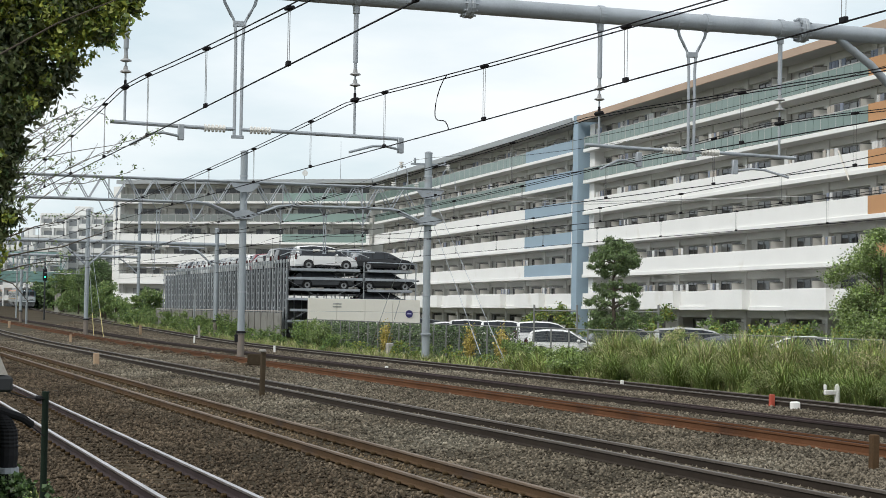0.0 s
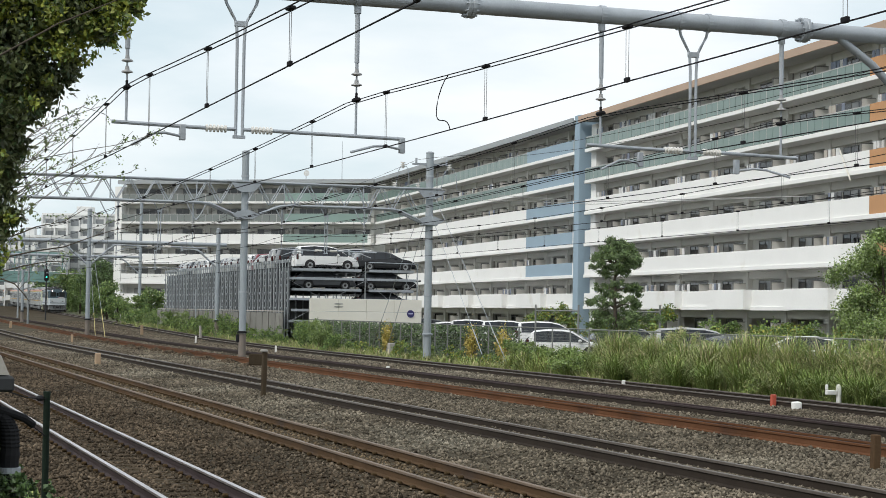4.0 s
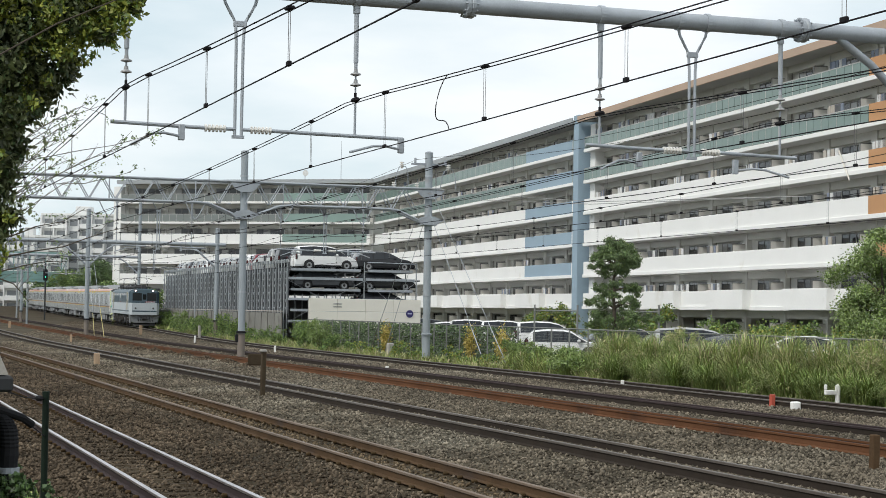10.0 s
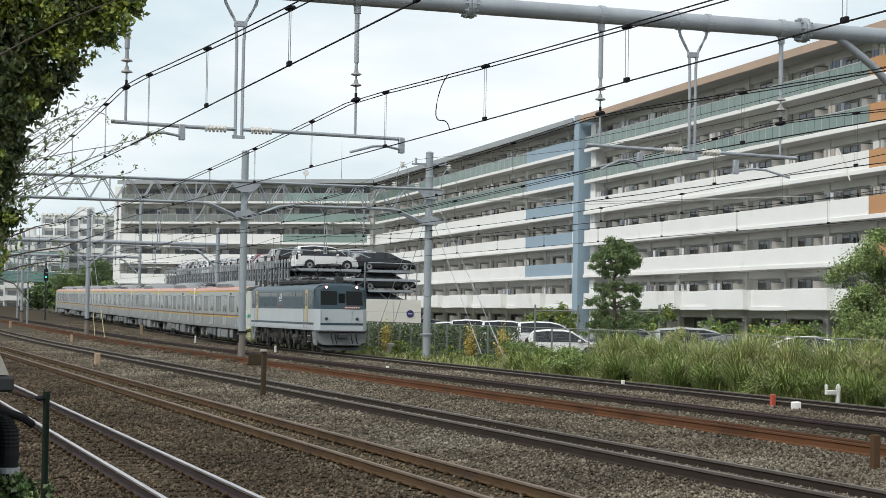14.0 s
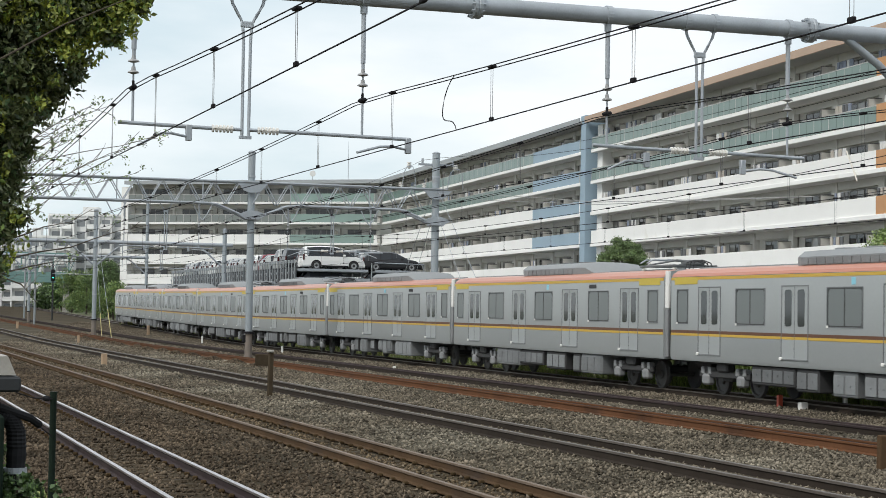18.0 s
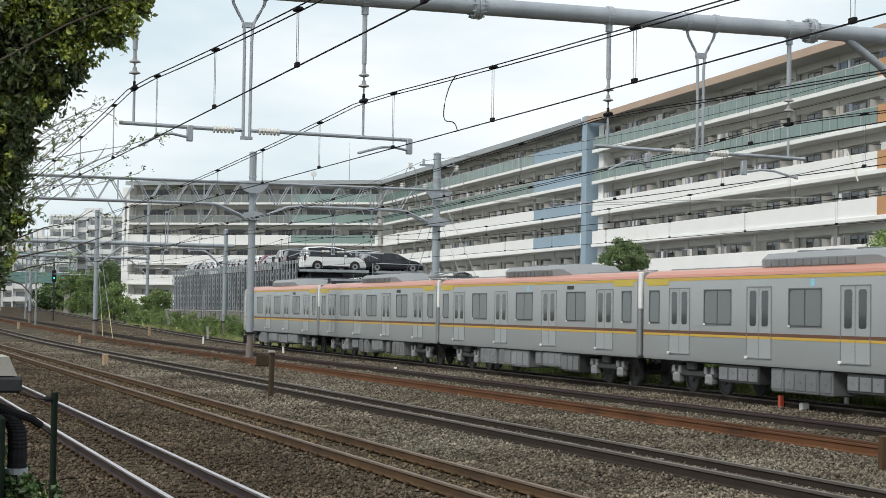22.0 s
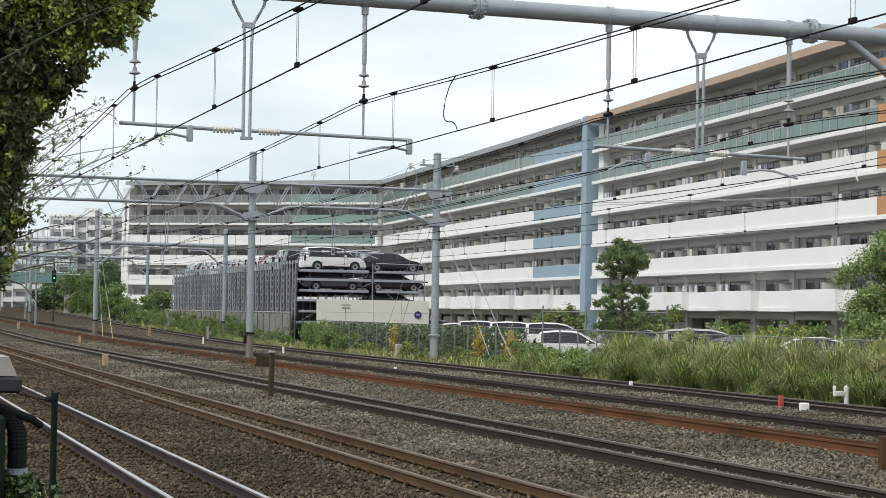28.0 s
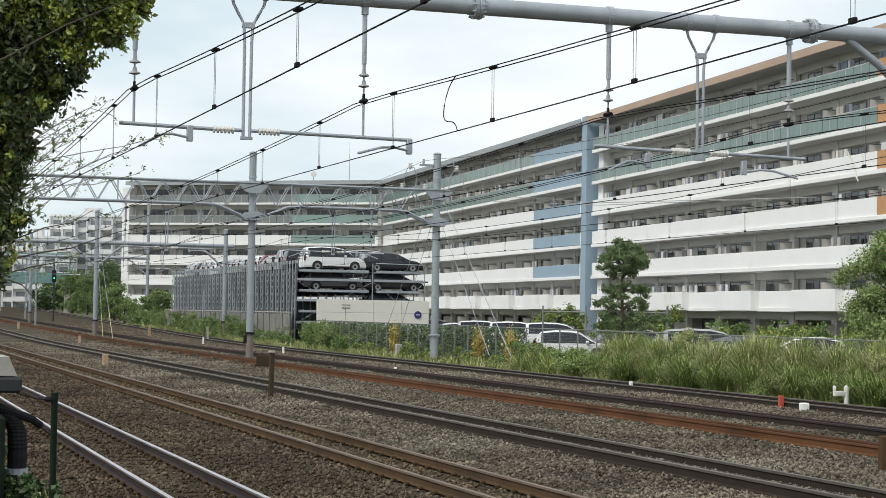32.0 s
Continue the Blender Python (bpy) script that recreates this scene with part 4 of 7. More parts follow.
def passenger_car(index):
    """A twenty-metre commuter car. x forward, z from the rail heads."""
    first, last = index == 0, index == 7
    label = "silver commuter car with salmon roof band and brown belt line"
    if first:
        label = "silver leading commuter car with its front wrapped in film"
    if last:
        label = "silver tail commuter car with a rounded driving cab"
    c = thing("passenger_car", label, "train car", group="cars of the train")
    x0, x1 = (-9.75 if not last else -9.25), (9.75 if not first else 9.25)
    body = part("body", Shape().prism(BODY_OUT, x0, x1), CAR, c, smooth=True)
    # rounded ends for the driving cabs
    for on, k in ((first, 1), (last, -1)):
        if not on:
            continue
        e = x1 if k > 0 else x0
        s = Shape()
        rings = 6
        for i in range(rings + 1):
            u = i / rings
            shrink = 1 - 0.16 * u ** 2.2
            drop = 1 - 0.05 * u ** 3
            s.v += [(e + k * 0.95 * math.sin(u * 1.45) + 0.0 * z - k * 0.22 * u * max(0, (z - 1.9)) / 1.7, y * shrink, 0.95 + (z - 0.95) * drop) for y, z in BODY_OUT]
        n = len(BODY_OUT)
        s.f += [(i * n + q, i * n + (q + 1) % n, (i + 1) * n + (q + 1) % n, (i + 1) * n + q) for i in range(rings) for q in range(n)]
        s.f.append(tuple(range(rings * n, rings * n + n)))
        s.m = [0] * len(s.f)
        part("nose", s, CAR if not first else UNDER_DARK, c, "rounded cab end", smooth=True)
        part("skirt", Shape().worn(e + 0.35 * k - 0.5, e + 0.35 * k + 0.5, -1.28, 1.28, 0.25, 0.94, 0.12), UNDER if not first else WRAP_YELLOW, c)
        if first:
            film = Shape()
            for i in range(rings + 1):
                u = i / rings
                film.v += [(e + 0.05 + 1.02 * math.sin(u * 1.45) - 0.2 * u * max(0, z - 1.9) / 1.7, (1.43 - 0.22 * u ** 2.2) * math.copysign(1, y) if abs(y) > 0.9 else y, z)
                           for y, z in ((-1.4, 1.0), (-1.4, 1.6), (-1.4, 2.4), (-1.38, 3.3), (0, 3.42), (1.38, 3.3), (1.4, 2.4), (1.4, 1.6), (1.4, 1.0))]
            film.f += [(i * 9 + q, i * 9 + q + 1, (i + 1) * 9 + q + 1, (i + 1) * 9 + q) for i in range(rings) for q in range(8)]
            film.f.append(tuple(range(rings * 9, rings * 9 + 9)))
            film.m = [0] * len(film.f)
            part("wrapping", film, WRAP, c, "milky wrapping film", smooth=True)
            for z in (3.34, 2.62, 2.1, 1.0, 0.62):
                part("strap", Shape().tube([(e + 0.1, -1.45, z), (e + 0.5, -1.44, z - 0.03), (e + 0.95, -1.24, z - 0.08), (e + 1.12, -0.6, z - 0.1), (e + 1.12, 0.6, z - 0.1), (e + 0.95, 1.24, z - 0.08), (e + 0.1, 1.45, z)], 0.028, 6), STRAP, c, "pale yellow strap")
            part("strap", Shape().tube([(e + 0.1, -1.45, 3.34), (e + 0.3, -1.46, 2.3), (e + 0.75, -1.38, 1.75)], 0.035, 6), STRAP, c, "pale yellow strap")
            part("front_panel", Shape().worn(e + 0.5, e + 1.02, -1.4, -0.9, 1.6, 2.02, 0.14), WRAP_GREEN, c, "dark green film over the front")
            part("lower_wrapping", Shape().worn(e + 0.06, e + 1.1, -1.44, 1.44, 0.93, 1.14, 0.09), WRAP_YELLOW, c, "yellowish film at the front sill")
            part("pictogram", Shape().box(7.98, 8.3, -1.412, -1.402, 2.88, 3.12), glass_blue, c, "pale blue sign")
        part("cab_door", Shape().box(e - 0.62 * k - 0.3, e - 0.62 * k + 0.3, -1.408, -1.4, 1.17, 3.02), CAR_DOOR, c)
        part("cab_window", Shape().box(e - 0.62 * k - 0.15, e - 0.62 * k + 0.15, -1.414, -1.408, 2.1, 2.9), DOOR_GLASS, c)
        part("handrail", Shape().tube([(e - 0.3 * k, -1.45, 1.25), (e - 0.3 * k, -1.45, 3.0)], 0.015, 6), WHITE, c)
    a, b = x0 + 0.02, x1 - 0.02
    for side in (-1, 1):
        y = 1.4 * side
        part("roof_band", Shape().add([(a, y * 0.991, 3.385), (b, y * 0.991, 3.385), (b, 1.34 * side, 3.47), (a, 1.34 * side, 3.47), (b, 1.2 * side, 3.568), (a, 1.2 * side, 3.568), (b, 0.9 * side, 3.63), (a, 0.9 * side, 3.63)],
                                      [(0, 1, 2, 3), (3, 2, 4, 5), (5, 4, 6, 7)]), ORANGE_BAND, c, "salmon orange roof band")
        part("gutter_line", Shape().box(a, b, y, y + 0.006 * side, 3.285, 3.368), YELLOW_LINE, c, "yellow line")
        part("belt_line", Shape().box(a, b, y, y + 0.0095 * side, 1.745, 1.83), BROWN_LINE, c, "brown belt line")
        part("belt_line", Shape().box(a, b, y, y + 0.0095 * side, 1.672, 1.742), YELLOW_LINE, c, "yellow belt line")
    doors = [-7.26, -2.42, 2.42, 7.26]
    if first:
        doors = [-7.26, -2.45, 2.4, 7.2]
    if last:
        doors = [-7.2, -2.4, 2.45, 7.26]
    for side in (-1, 1):
        for x in doors:
            door_part(c, x, side)
        for p, q in zip(doors, doors[1:]):
            m = (p + q) / 2
            window_part(c, m - 0.82, m + 0.82, 2.03, 3.0, side)
        if not last:
            window_part(c, x0 + 0.42, x0 + 1.12, 2.03, 3.0, side, False)
        if not first:
            window_part(c, x1 - 1.12, x1 - 0.42, 2.03, 3.0, side, False)
        y = 1.4 * side
        for x in ((x0 + 1.0,) if not last else ()) + ((x1 - 1.0,) if not first else ()):
            part("tape", Shape().box(x - 0.75, x + 0.75, y + 0.006 * side, y + 0.009 * side, 3.16, 3.37), YELLOW_TAPE, c, "yellow tape at the car end")
        part("side_display", Shape().box(4.1, 4.65, y, y + side * 0.02, 3.1, 3.22), UNDER_DARK, c, "dark destination display")
        part("pictogram", Shape().box(0.28, 0.48, y, y + side * 0.004, 3.07, 3.25), glass_blue, c, "pale blue sign")
    # roof gear
    unit = Shape()
    hood = [(-1.06, 3.56), (-1.08, 3.82), (-0.9, 3.97), (-0.4, 4.02), (0.4, 4.02), (0.9, 3.97), (1.08, 3.82), (1.06, 3.56)]
    for x, f, low in ((-3.0, 0.94, 0.06), (-2.86, 1.0, 0.0), (2.5, 1.0, 0.0), (2.9, 0.99, 0.02), (3.5, 0.88, 0.34)):
        unit.v += [(x, y * f, max(3.54, z - low * (z - 3.5) / 0.5)) for y, z in hood]
    unit.f = [(i * 8 + q, i * 8 + (q + 1) % 8, i * 8 + 8 + (q + 1) % 8, i * 8 + 8 + q) for i in range(4) for q in range(8)] + [tuple(range(8)), tuple(range(32, 40))]
    unit.m = [0] * len(unit.f)
    ac = part("air_conditioner", unit, CAR_ROOF, c, "grey roof air conditioner", smooth=True)
    for side in (-1, 1):
        slots = Shape()
        for i in range(11):
            slots.box(-2.7 + 0.42 * i, -2.34 + 0.42 * i, min(1.07 * side, 1.095 * side), max(1.07 * side, 1.095 * side), 3.62, 3.79)
        part("grille", slots, UNDER, ac, "dark side grille")
    fans = Shape()
    for i in range(3):
        fans.lathe([(0.5, 0.0), (0.5, 0.05), (0.44, 0.06), (0.4, 0.02), (0.1, 0.03)], (-1.9 + 1.5 * i, 0, 4.0), 14)
    part("fan_ring", fans, UNDER, ac)
    part("roof_rib", Shape().box(x0 + 0.3, -3.1, -0.62, -0.56, 3.6, 3.68).box(4.0, x1 - 0.3, -0.62, -0.56, 3.6, 3.68).box(x0 + 0.3, -3.1, 0.56, 0.62, 3.6, 3.68).box(4.0, x1 - 0.3, 0.56, 0.62, 3.6, 3.68), CAR_ROOF, c)
    for x in ((-8.2, -6.4, 6.6) if last else (5.6, 7.0, 8.4) if first else ()):
        part("antenna", Shape().lathe([(0.1, 0), (0.08, 0.2), (0.07, 0.3), (0.1, 0.32), (0.06, 0.4)], (x, 0, 3.62), 10), UNDER_DARK, c)
    if index in (1, 3, 4, 6):
        pantograph_folded(c, 7.8)
    # ends
    if not first:
        for side in (-1, 1):
            y = 1.32 * side
            part("end_fairing", Shape().worn(x1 + 0.01, x1 + 0.22, y - 0.05, y + 0.05, 2.45, 3.58, 0.02), WHITE, c, "white end fairing")
            part("end_fairing", Shape().worn(x1 + 0.01, x1 + 0.2, y - 0.05, y + 0.05, 1.0, 2.44, 0.02), AXLE_BOX, c, "grey end fairing")
        part("gangway", Shape().worn(x1, x1 + 0.5, -0.7, 0.7, 1.05, 3.3, 0.05), UNDER_DARK, c)
    for x in (-10.0, 9.5):
        part("coupler", Shape().worn(x, x + 0.5, -0.2, 0.2, 0.72, 0.98, 0.04), UNDER_DARK, c)
    # underfloor
    for x in (-6.9, 6.9):
        bogie(c, x)
    rnd = random.Random(40 + index)
    for side in (-1, 1):
        x = -4.9
        while x < 4.4:
            w = rnd.choice((0.6, 1.1, 1.7, 2.3))
            w = min(w, 4.95 - x)
            h = rnd.choice((0.3, 0.34, 0.42))
            y0, y1 = (-1.3, -0.45) if side < 0 else (0.45, 1.3)
            box = part("equipment_box", Shape().worn(x, x + w, y0, y1, h, 0.93, 0.03), rnd.choice((UNDER, UNDER, UNDER_DARK)), c)
            yy = -1.32 if side < 0 else 1.3
            lids, wide = Shape(), max(1, round(w / 0.55))
            for q in range(wide):
                a0, a1 = x + w * q / wide + 0.04, x + w * (q + 1) / wide - 0.04
                lids.worn(a0, a1, yy - 0.004, yy + 0.024, h + 0.08, 0.84, 0.008).worn((a0 + a1) / 2 - 0.03, (a0 + a1) / 2 + 0.03, yy - 0.02, yy + 0.03, h + 0.26, h + 0.31, 0.006)
            part("cover", lids, UNDER, box)
            x += w + rnd.choice((0.1, 0.35, 0.7))
    part("underframe", Shape().box(x0 + 0.2, x1 - 0.2, -1.2, 1.2, 0.9, 0.96), UNDER_DARK, c)
    VEHICLES.append((c, 20 - 20 * index, -20 * index))
    return c


glass_blue = material("pale_blue_sign", (0.25, 0.55, 0.66), 0.5, 0, 0.1, 2, 20)


def locomotive():
    c = thing("electric_locomotive", "blue and pale grey electric locomotive with a raised pantograph", "locomotive")
    low = [(-1.4, 1.18), (-1.42, 1.3), (-1.42, 2.28), (1.42, 2.28), (1.42, 1.3), (1.4, 1.18)]
    high = [(-1.42, 2.284), (-1.42, 3.22), (-1.36, 3.36), (-1.15, 3.5), (-0.6, 3.62), (0, 3.65), (0.6, 3.62), (1.15, 3.5), (1.36, 3.36), (1.42, 3.22), (1.42, 2.284)]
    part("lower_body", Shape().prism(low, -7.75, 7.75), LOCO_GREY, c, "pale grey lower body")
    part("upper_body", Shape().prism(high, -7.66, 7.66), LOCO_BLUE, c, "dark blue upper body", smooth=True)
    for k in (1, -1):
        s = Shape()
        e = 7.75 * k
        s.add([(e, -1.4, 1.18), (e, 1.4, 1.18), (e, 1.42, 2.28), (e, -1.42, 2.28), (e + 0.35 * k, -1.15, 1.18), (e + 0.35 * k, 1.15, 1.18), (e + 0.33 * k, 1.15, 2.28), (e + 0.33 * k, -1.15, 2.28)],
              [(0, 1, 5, 4), (1, 2, 6, 5), (2, 3, 7, 6), (3, 0, 4, 7), (4, 5, 6, 7)])
        part("front_lower", s, LOCO_GREY, c, "pale grey front")
        e = 7.66 * k
        s = Shape().add([(e, -1.42, 2.284), (e, 1.42, 2.284), (e, 1.36, 3.36), (e, 0.6, 3.62), (e, -0.6, 3.62), (e, -1.36, 3.36),
                         (e + 0.42 * k, -1.15, 2.284), (e + 0.42 * k, 1.15, 2.284), (e + 0.2 * k, 1.12, 3.3), (e + 0.12 * k, 0.5, 3.52), (e + 0.12 * k, -0.5, 3.52), (e + 0.2 * k, -1.12, 3.3)],
                        [(0, 1, 7, 6), (1, 2, 8, 7), (2, 3, 9, 8), (3, 4, 10, 9), (4, 5, 11, 10), (5, 0, 6, 11), (6, 7, 8, 9, 10, 11)])
        front = part("front_upper", s, LOCO_BLUE, c, "dark blue front")
        for y in (-0.72, 0.72):
            part("windscreen", Shape().add([(e + 0.375 * k, y - (0.47 if y > 0 else 0.40), 2.50), (e + 0.375 * k, y + (0.40 if y > 0 else 0.47), 2.50), (e + 0.228 * k, y + (0.38 if y > 0 else 0.47), 3.22), (e + 0.228 * k, y - (0.47 if y > 0 else 0.38), 3.22)], [(0, 1, 2, 3)]).turned(Matrix.Translation((0.012 * k, 0, 0))), LOCO_GLASS, front)
        part("front_stripe", Shape().box(e + (0.44 if k > 0 else -0.447), e + (0.447 if k > 0 else -0.44), -1.14, 1.14, 1.46, 1.57), LOCO_BLUE, front, "blue stripe")
        part("front_door_window", Shape().box(e + 0.3 * k, e + 0.36 * k, -0.16, 0.16, 2.6, 3.1), LOCO_GLASS, front)
        part("number_plate", Shape().worn(e + 0.40 * k - 0.02, e + 0.40 * k + 0.05, 0.1, 0.98, 2.3, 2.44, 0.01), PLATE_RED, front, "red plate with pale bars")
        bars = Shape()
        for i in range(7):
            bars.box(e + 0.44 * k, e + 0.455 * k, 0.16 + i * 0.115, 0.24 + i * 0.115, 2.335, 2.41)
        part("plate_bars", bars, SOLAR, front)
        for y in (-0.82, 0.82):
            lamp = part("headlight", Shape().lathe([(0.10, 0), (0.105, 0.24 * k), (0.085, 0.25 * k)], (e + 0.02 * k, y, 3.43), 14, "x"), LAMP_RIM, c)
            part("lens", Shape().lathe([(0.062, 0.24 * k), (0.05, 0.262 * k)], (e + 0.02 * k, y, 3.43), 14, "x"), LAMP_WHITE if k > 0 else UNDER, lamp)
            part("marker_rim", Shape().lathe([(0.115, 0), (0.10, 0.06 * k)], (e + 0.38 * k, y * 1.0, 1.78), 14, "x"), AXLE_BOX, c)
            part("marker_light", Shape().lathe([(0.07, 0), (0.06, 0.13 * k)], (e + 0.38 * k, y * 1.0, 1.78), 10, "x"), UNDER_DARK, c)
            part("buffer_step", Shape().worn(e + 0.2 * k - 0.15, e + 0.2 * k + 0.15, y - 0.2, y + 0.2, 0.9, 1.17, 0.03), UNDER_DARK, c)
            part("handrail", Shape().tube([(e + 0.43 * k, y - 0.28, 1.5), (e + 0.44 * k, y - 0.28, 2.2)], 0.012, 6), STEEL, c)
        part("front_deck", Shape().worn(e - 0.1 if k > 0 else e - 0.62, e + 0.62 if k > 0 else e + 0.1, -1.3, 1.3, 1.08, 1.17, 0.03), UNDER_DARK, c)
        part("front_skirt", Shape().prism([(-1.36, 1.07), (1.36, 1.07), (1.33, 0.8), (1.2, 0.56), (0.95, 0.42), (-0.95, 0.42), (-1.2, 0.56), (-1.33, 0.8)], e - 0.25 * k, e + 0.4 * k), SKIRT, c, "grey front skirt")
        part("rail_guard", Shape().add([(e + 0.05 * k, -1.05, 0.42), (e + 0.05 * k, 1.05, 0.42), (e + 0.5 * k, 1.0, 0.16), (e + 0.5 * k, -1.0, 0.16), (e - 0.2 * k, -1.05, 0.2), (e - 0.2 * k, 1.05, 0.2)], [(0, 1, 2, 3), (3, 2, 5, 4), (0, 3, 4), (1, 5, 2), (0, 4, 5, 1)]), UNDER_DARK, c)
        part("coupler", Shape().worn(e + 0.3 * k - 0.35, e + 0.3 * k + 0.5, -0.22, 0.22, 0.75, 1.02, 0.05), UNDER_DARK, c)
        hoses = Shape()
        for y in (-0.6, -0.4, 0.45, 0.7):
            hoses.tube([(e + 0.6 * k, y, 1.0), (e + 0.75 * k, y, 0.75), (e + 0.66 * k, y + 0.1, 0.5)], 0.03, 6)
        part("hose", hoses, BLACK, c)
    for side in (-1, 1):
        y = 1.42 * side

        def flat(name, a, b, z0, z1, mat, lab="", out=0.006, base=0.0):
            return part(name, Shape().box(a, b, y + base * side, y + (base + out) * side, z0, z1), mat, c, lab)
        flat("stripe", -7.75, 7.75, 1.46, 1.57, LOCO_BLUE, "blue stripe")
        for x in (-6.15, 6.15):
            d = part("cab_door", Shape().worn(x - 0.29, x + 0.29, min(y, y + 0.014 * side), max(y, y + 0.014 * side), 1.62, 3.28, 0.005), LOCO_YELLOW, c, "ochre yellow cab door")
            part("door_window", Shape().box(x - 0.18, x + 0.18, y + 0.014 * side, y + 0.02 * side, 2.45, 3.1), LOCO_GLASS, d)
            for o in (-0.38, 0.38):
                part("handrail", Shape().tube([(x + o, y + 0.06 * side, 1.3), (x + o, y + 0.06 * side, 2.3)], 0.013, 6), STEEL, c)
        for x in (-7.15, 7.15):
            flat("cab_window", x - 0.36, x - 0.02, 2.48, 3.17, LOCO_GLASS)
            flat("cab_window", x + 0.02, x + 0.36, 2.48, 3.17, LOCO_GLASS)
        k = 0
        for x in (-4.8, -3.25, -1.6, 1.35, 2.9, 4.55):
            for o in (-0.37, 0.37):
                flat("louvre_window", x + o - 0.34, x + o + 0.34, 2.98, 3.18, LOCO_GLASS)
            flat("sash", x - 0.75, x + 0.75, 3.19, 3.215, LOCO_EDGE, "", 0.012)
            flat("filter", x - 0.7, x + 0.7, 2.40, 2.90, FILTER if x < 0 else LOCO_PANEL, "ventilation filter")
            for z in (2.375, 2.905):
                flat("filter_frame", x - 0.73, x + 0.73, z, z + 0.02, LOCO_EDGE, "", 0.012)
        for a, lean in ((-0.27, 0.05), (0.06, 0.05)):
            part("emblem", Shape().prism([(a, 2.80), (a + 0.2, 2.80), (a + 0.2 + lean, 3.12), (a + 0.1 + lean, 3.12), (a + 0.08, 2.9), (a, 2.9)], y, y + 0.008 * side, "y"), WHITE, c, "white slanted emblem")
        flat("emblem", -0.24, 0.24, 2.70, 2.745, WHITE, "white bar of lettering", 0.008)
        flat("builder_plate", -0.45, 0.42, 2.33, 2.44, PLATE_RED, "red plate", 0.01)
        flat("stencil", -0.12, 0.16, 1.9, 2.12, FRAME, "", 0.004)
        flat("stencil", -7.2, -6.9, 1.9, 2.06, FRAME, "", 0.004)
    # roof gear
    part("roof_cover", Shape().worn(-3.6, 3.6, -0.75, 0.75, 3.6, 3.86, 0.08), UNDER_DARK, c)
    for i in range(7):
        part("roof_hatch", Shape().worn(-3.4 + i, -2.6 + i, -0.6, 0.6, 3.86, 3.9 + 0.05 * (i % 3), 0.03), UNDER if i % 3 == 1 else UNDER_DARK, c)
    for i in range(5):
        part("roof_insulator", Shape().lathe([(0.05, 0), (0.09, 0.04), (0.05, 0.08), (0.09, 0.12), (0.04, 0.16), (0.03, 0.24)], (-2.8 + 1.5 * i, -0.35, 3.86), 8), UNDER, c)
    part("roof_cable", Shape().tube([(-2.8, -0.35, 4.1), (-2.0, -0.3, 4.0), (-1.3, -0.35, 4.1), (-0.5, -0.3, 4.02), (0.2, -0.35, 4.1), (1.7, -0.35, 4.1), (2.4, -0.3, 4.0), (3.2, -0.35, 4.1), (4.4, -0.2, 3.9)], 0.022, 6), UNDER_DARK, c)
    bars = Shape()
    for y in (-0.9, 0.9):
        bars.tube([(-7.2, y, 3.75), (-3, y, 3.8), (3, y, 3.8), (7.0, y, 3.72)], 0.025, 6)
    for x in (-6.5, -4.2, -2, 0.5, 2.4, 4.2):
        bars.tube([(x, -0.9, 3.5), (x, -0.9, 3.8)], 0.04, 6).tube([(x, 0.9, 3.5), (x, 0.9, 3.8)], 0.04, 6)
    part("roof_busbar", bars, UNDER_DARK, c)
    part("roof_box", Shape().worn(7.15, 7.5, -0.22, 0.22, 3.55, 3.98, 0.04), UNDER_DARK, c)
    part("roof_box", Shape().worn(-4.9, -4.4, -0.3, 0.3, 3.7, 4.0, 0.04), UNDER_DARK, c)
    for x, up in ((5.25, True), (-5.25, True)):
        z = 4.66 if up else 4.05
        base = part("pantograph", Shape().worn(x - 1.1, x + 1.1, -0.75, -0.65, 3.74, 3.82, 0.02).worn(x - 1.1, x + 1.1, 0.65, 0.75, 3.74, 3.82, 0.02), UNDER_DARK, c, "raised diamond pantograph" if up else "folded diamond pantograph")
        mid = (3.8 + z) / 2
        half = 0.74 if up else 1.3
        for y in (-0.6, 0.6):
            for k in (-1, 1):
                part("arm", Shape().tube([(x + 0.5 * k, y, 3.82), (x - half * k, y * 0.9, mid), (x - 0.12 * k, y * 0.75, z - 0.06)], 0.022, 6), UNDER_DARK, base)
        for k in (-0.18, 0.18):
            part("collector_strip", Shape().tube([(x + k, -0.95, z - 0.16), (x + k, -0.6, z), (x + k, 0.6, z), (x + k, 0.95, z - 0.16)], 0.022, 6), UNDER_DARK, base)
    # running gear
    for x in (-5.4, 0, 5.4):
        bogie(c, x, UNDER_DARK)
    rnd = random.Random(7)
    for side in (-1, 1):
        for i in range(22):
            x = -7.2 + i * 0.66
            y0, y1 = (-1.3, -1.0) if side < 0 else (1.0, 1.3)
            h = rnd.uniform(0.3, 0.85)
            part("equipment_box", Shape().worn(x, x + rnd.uniform(0.15, 0.5), y0, y1, h, min(1.15, h + rnd.uniform(0.2, 0.6)), 0.03), rnd.choice((UNDER_DARK, GRIME, UNDER_DARK, BLACK, GRIME)), c)
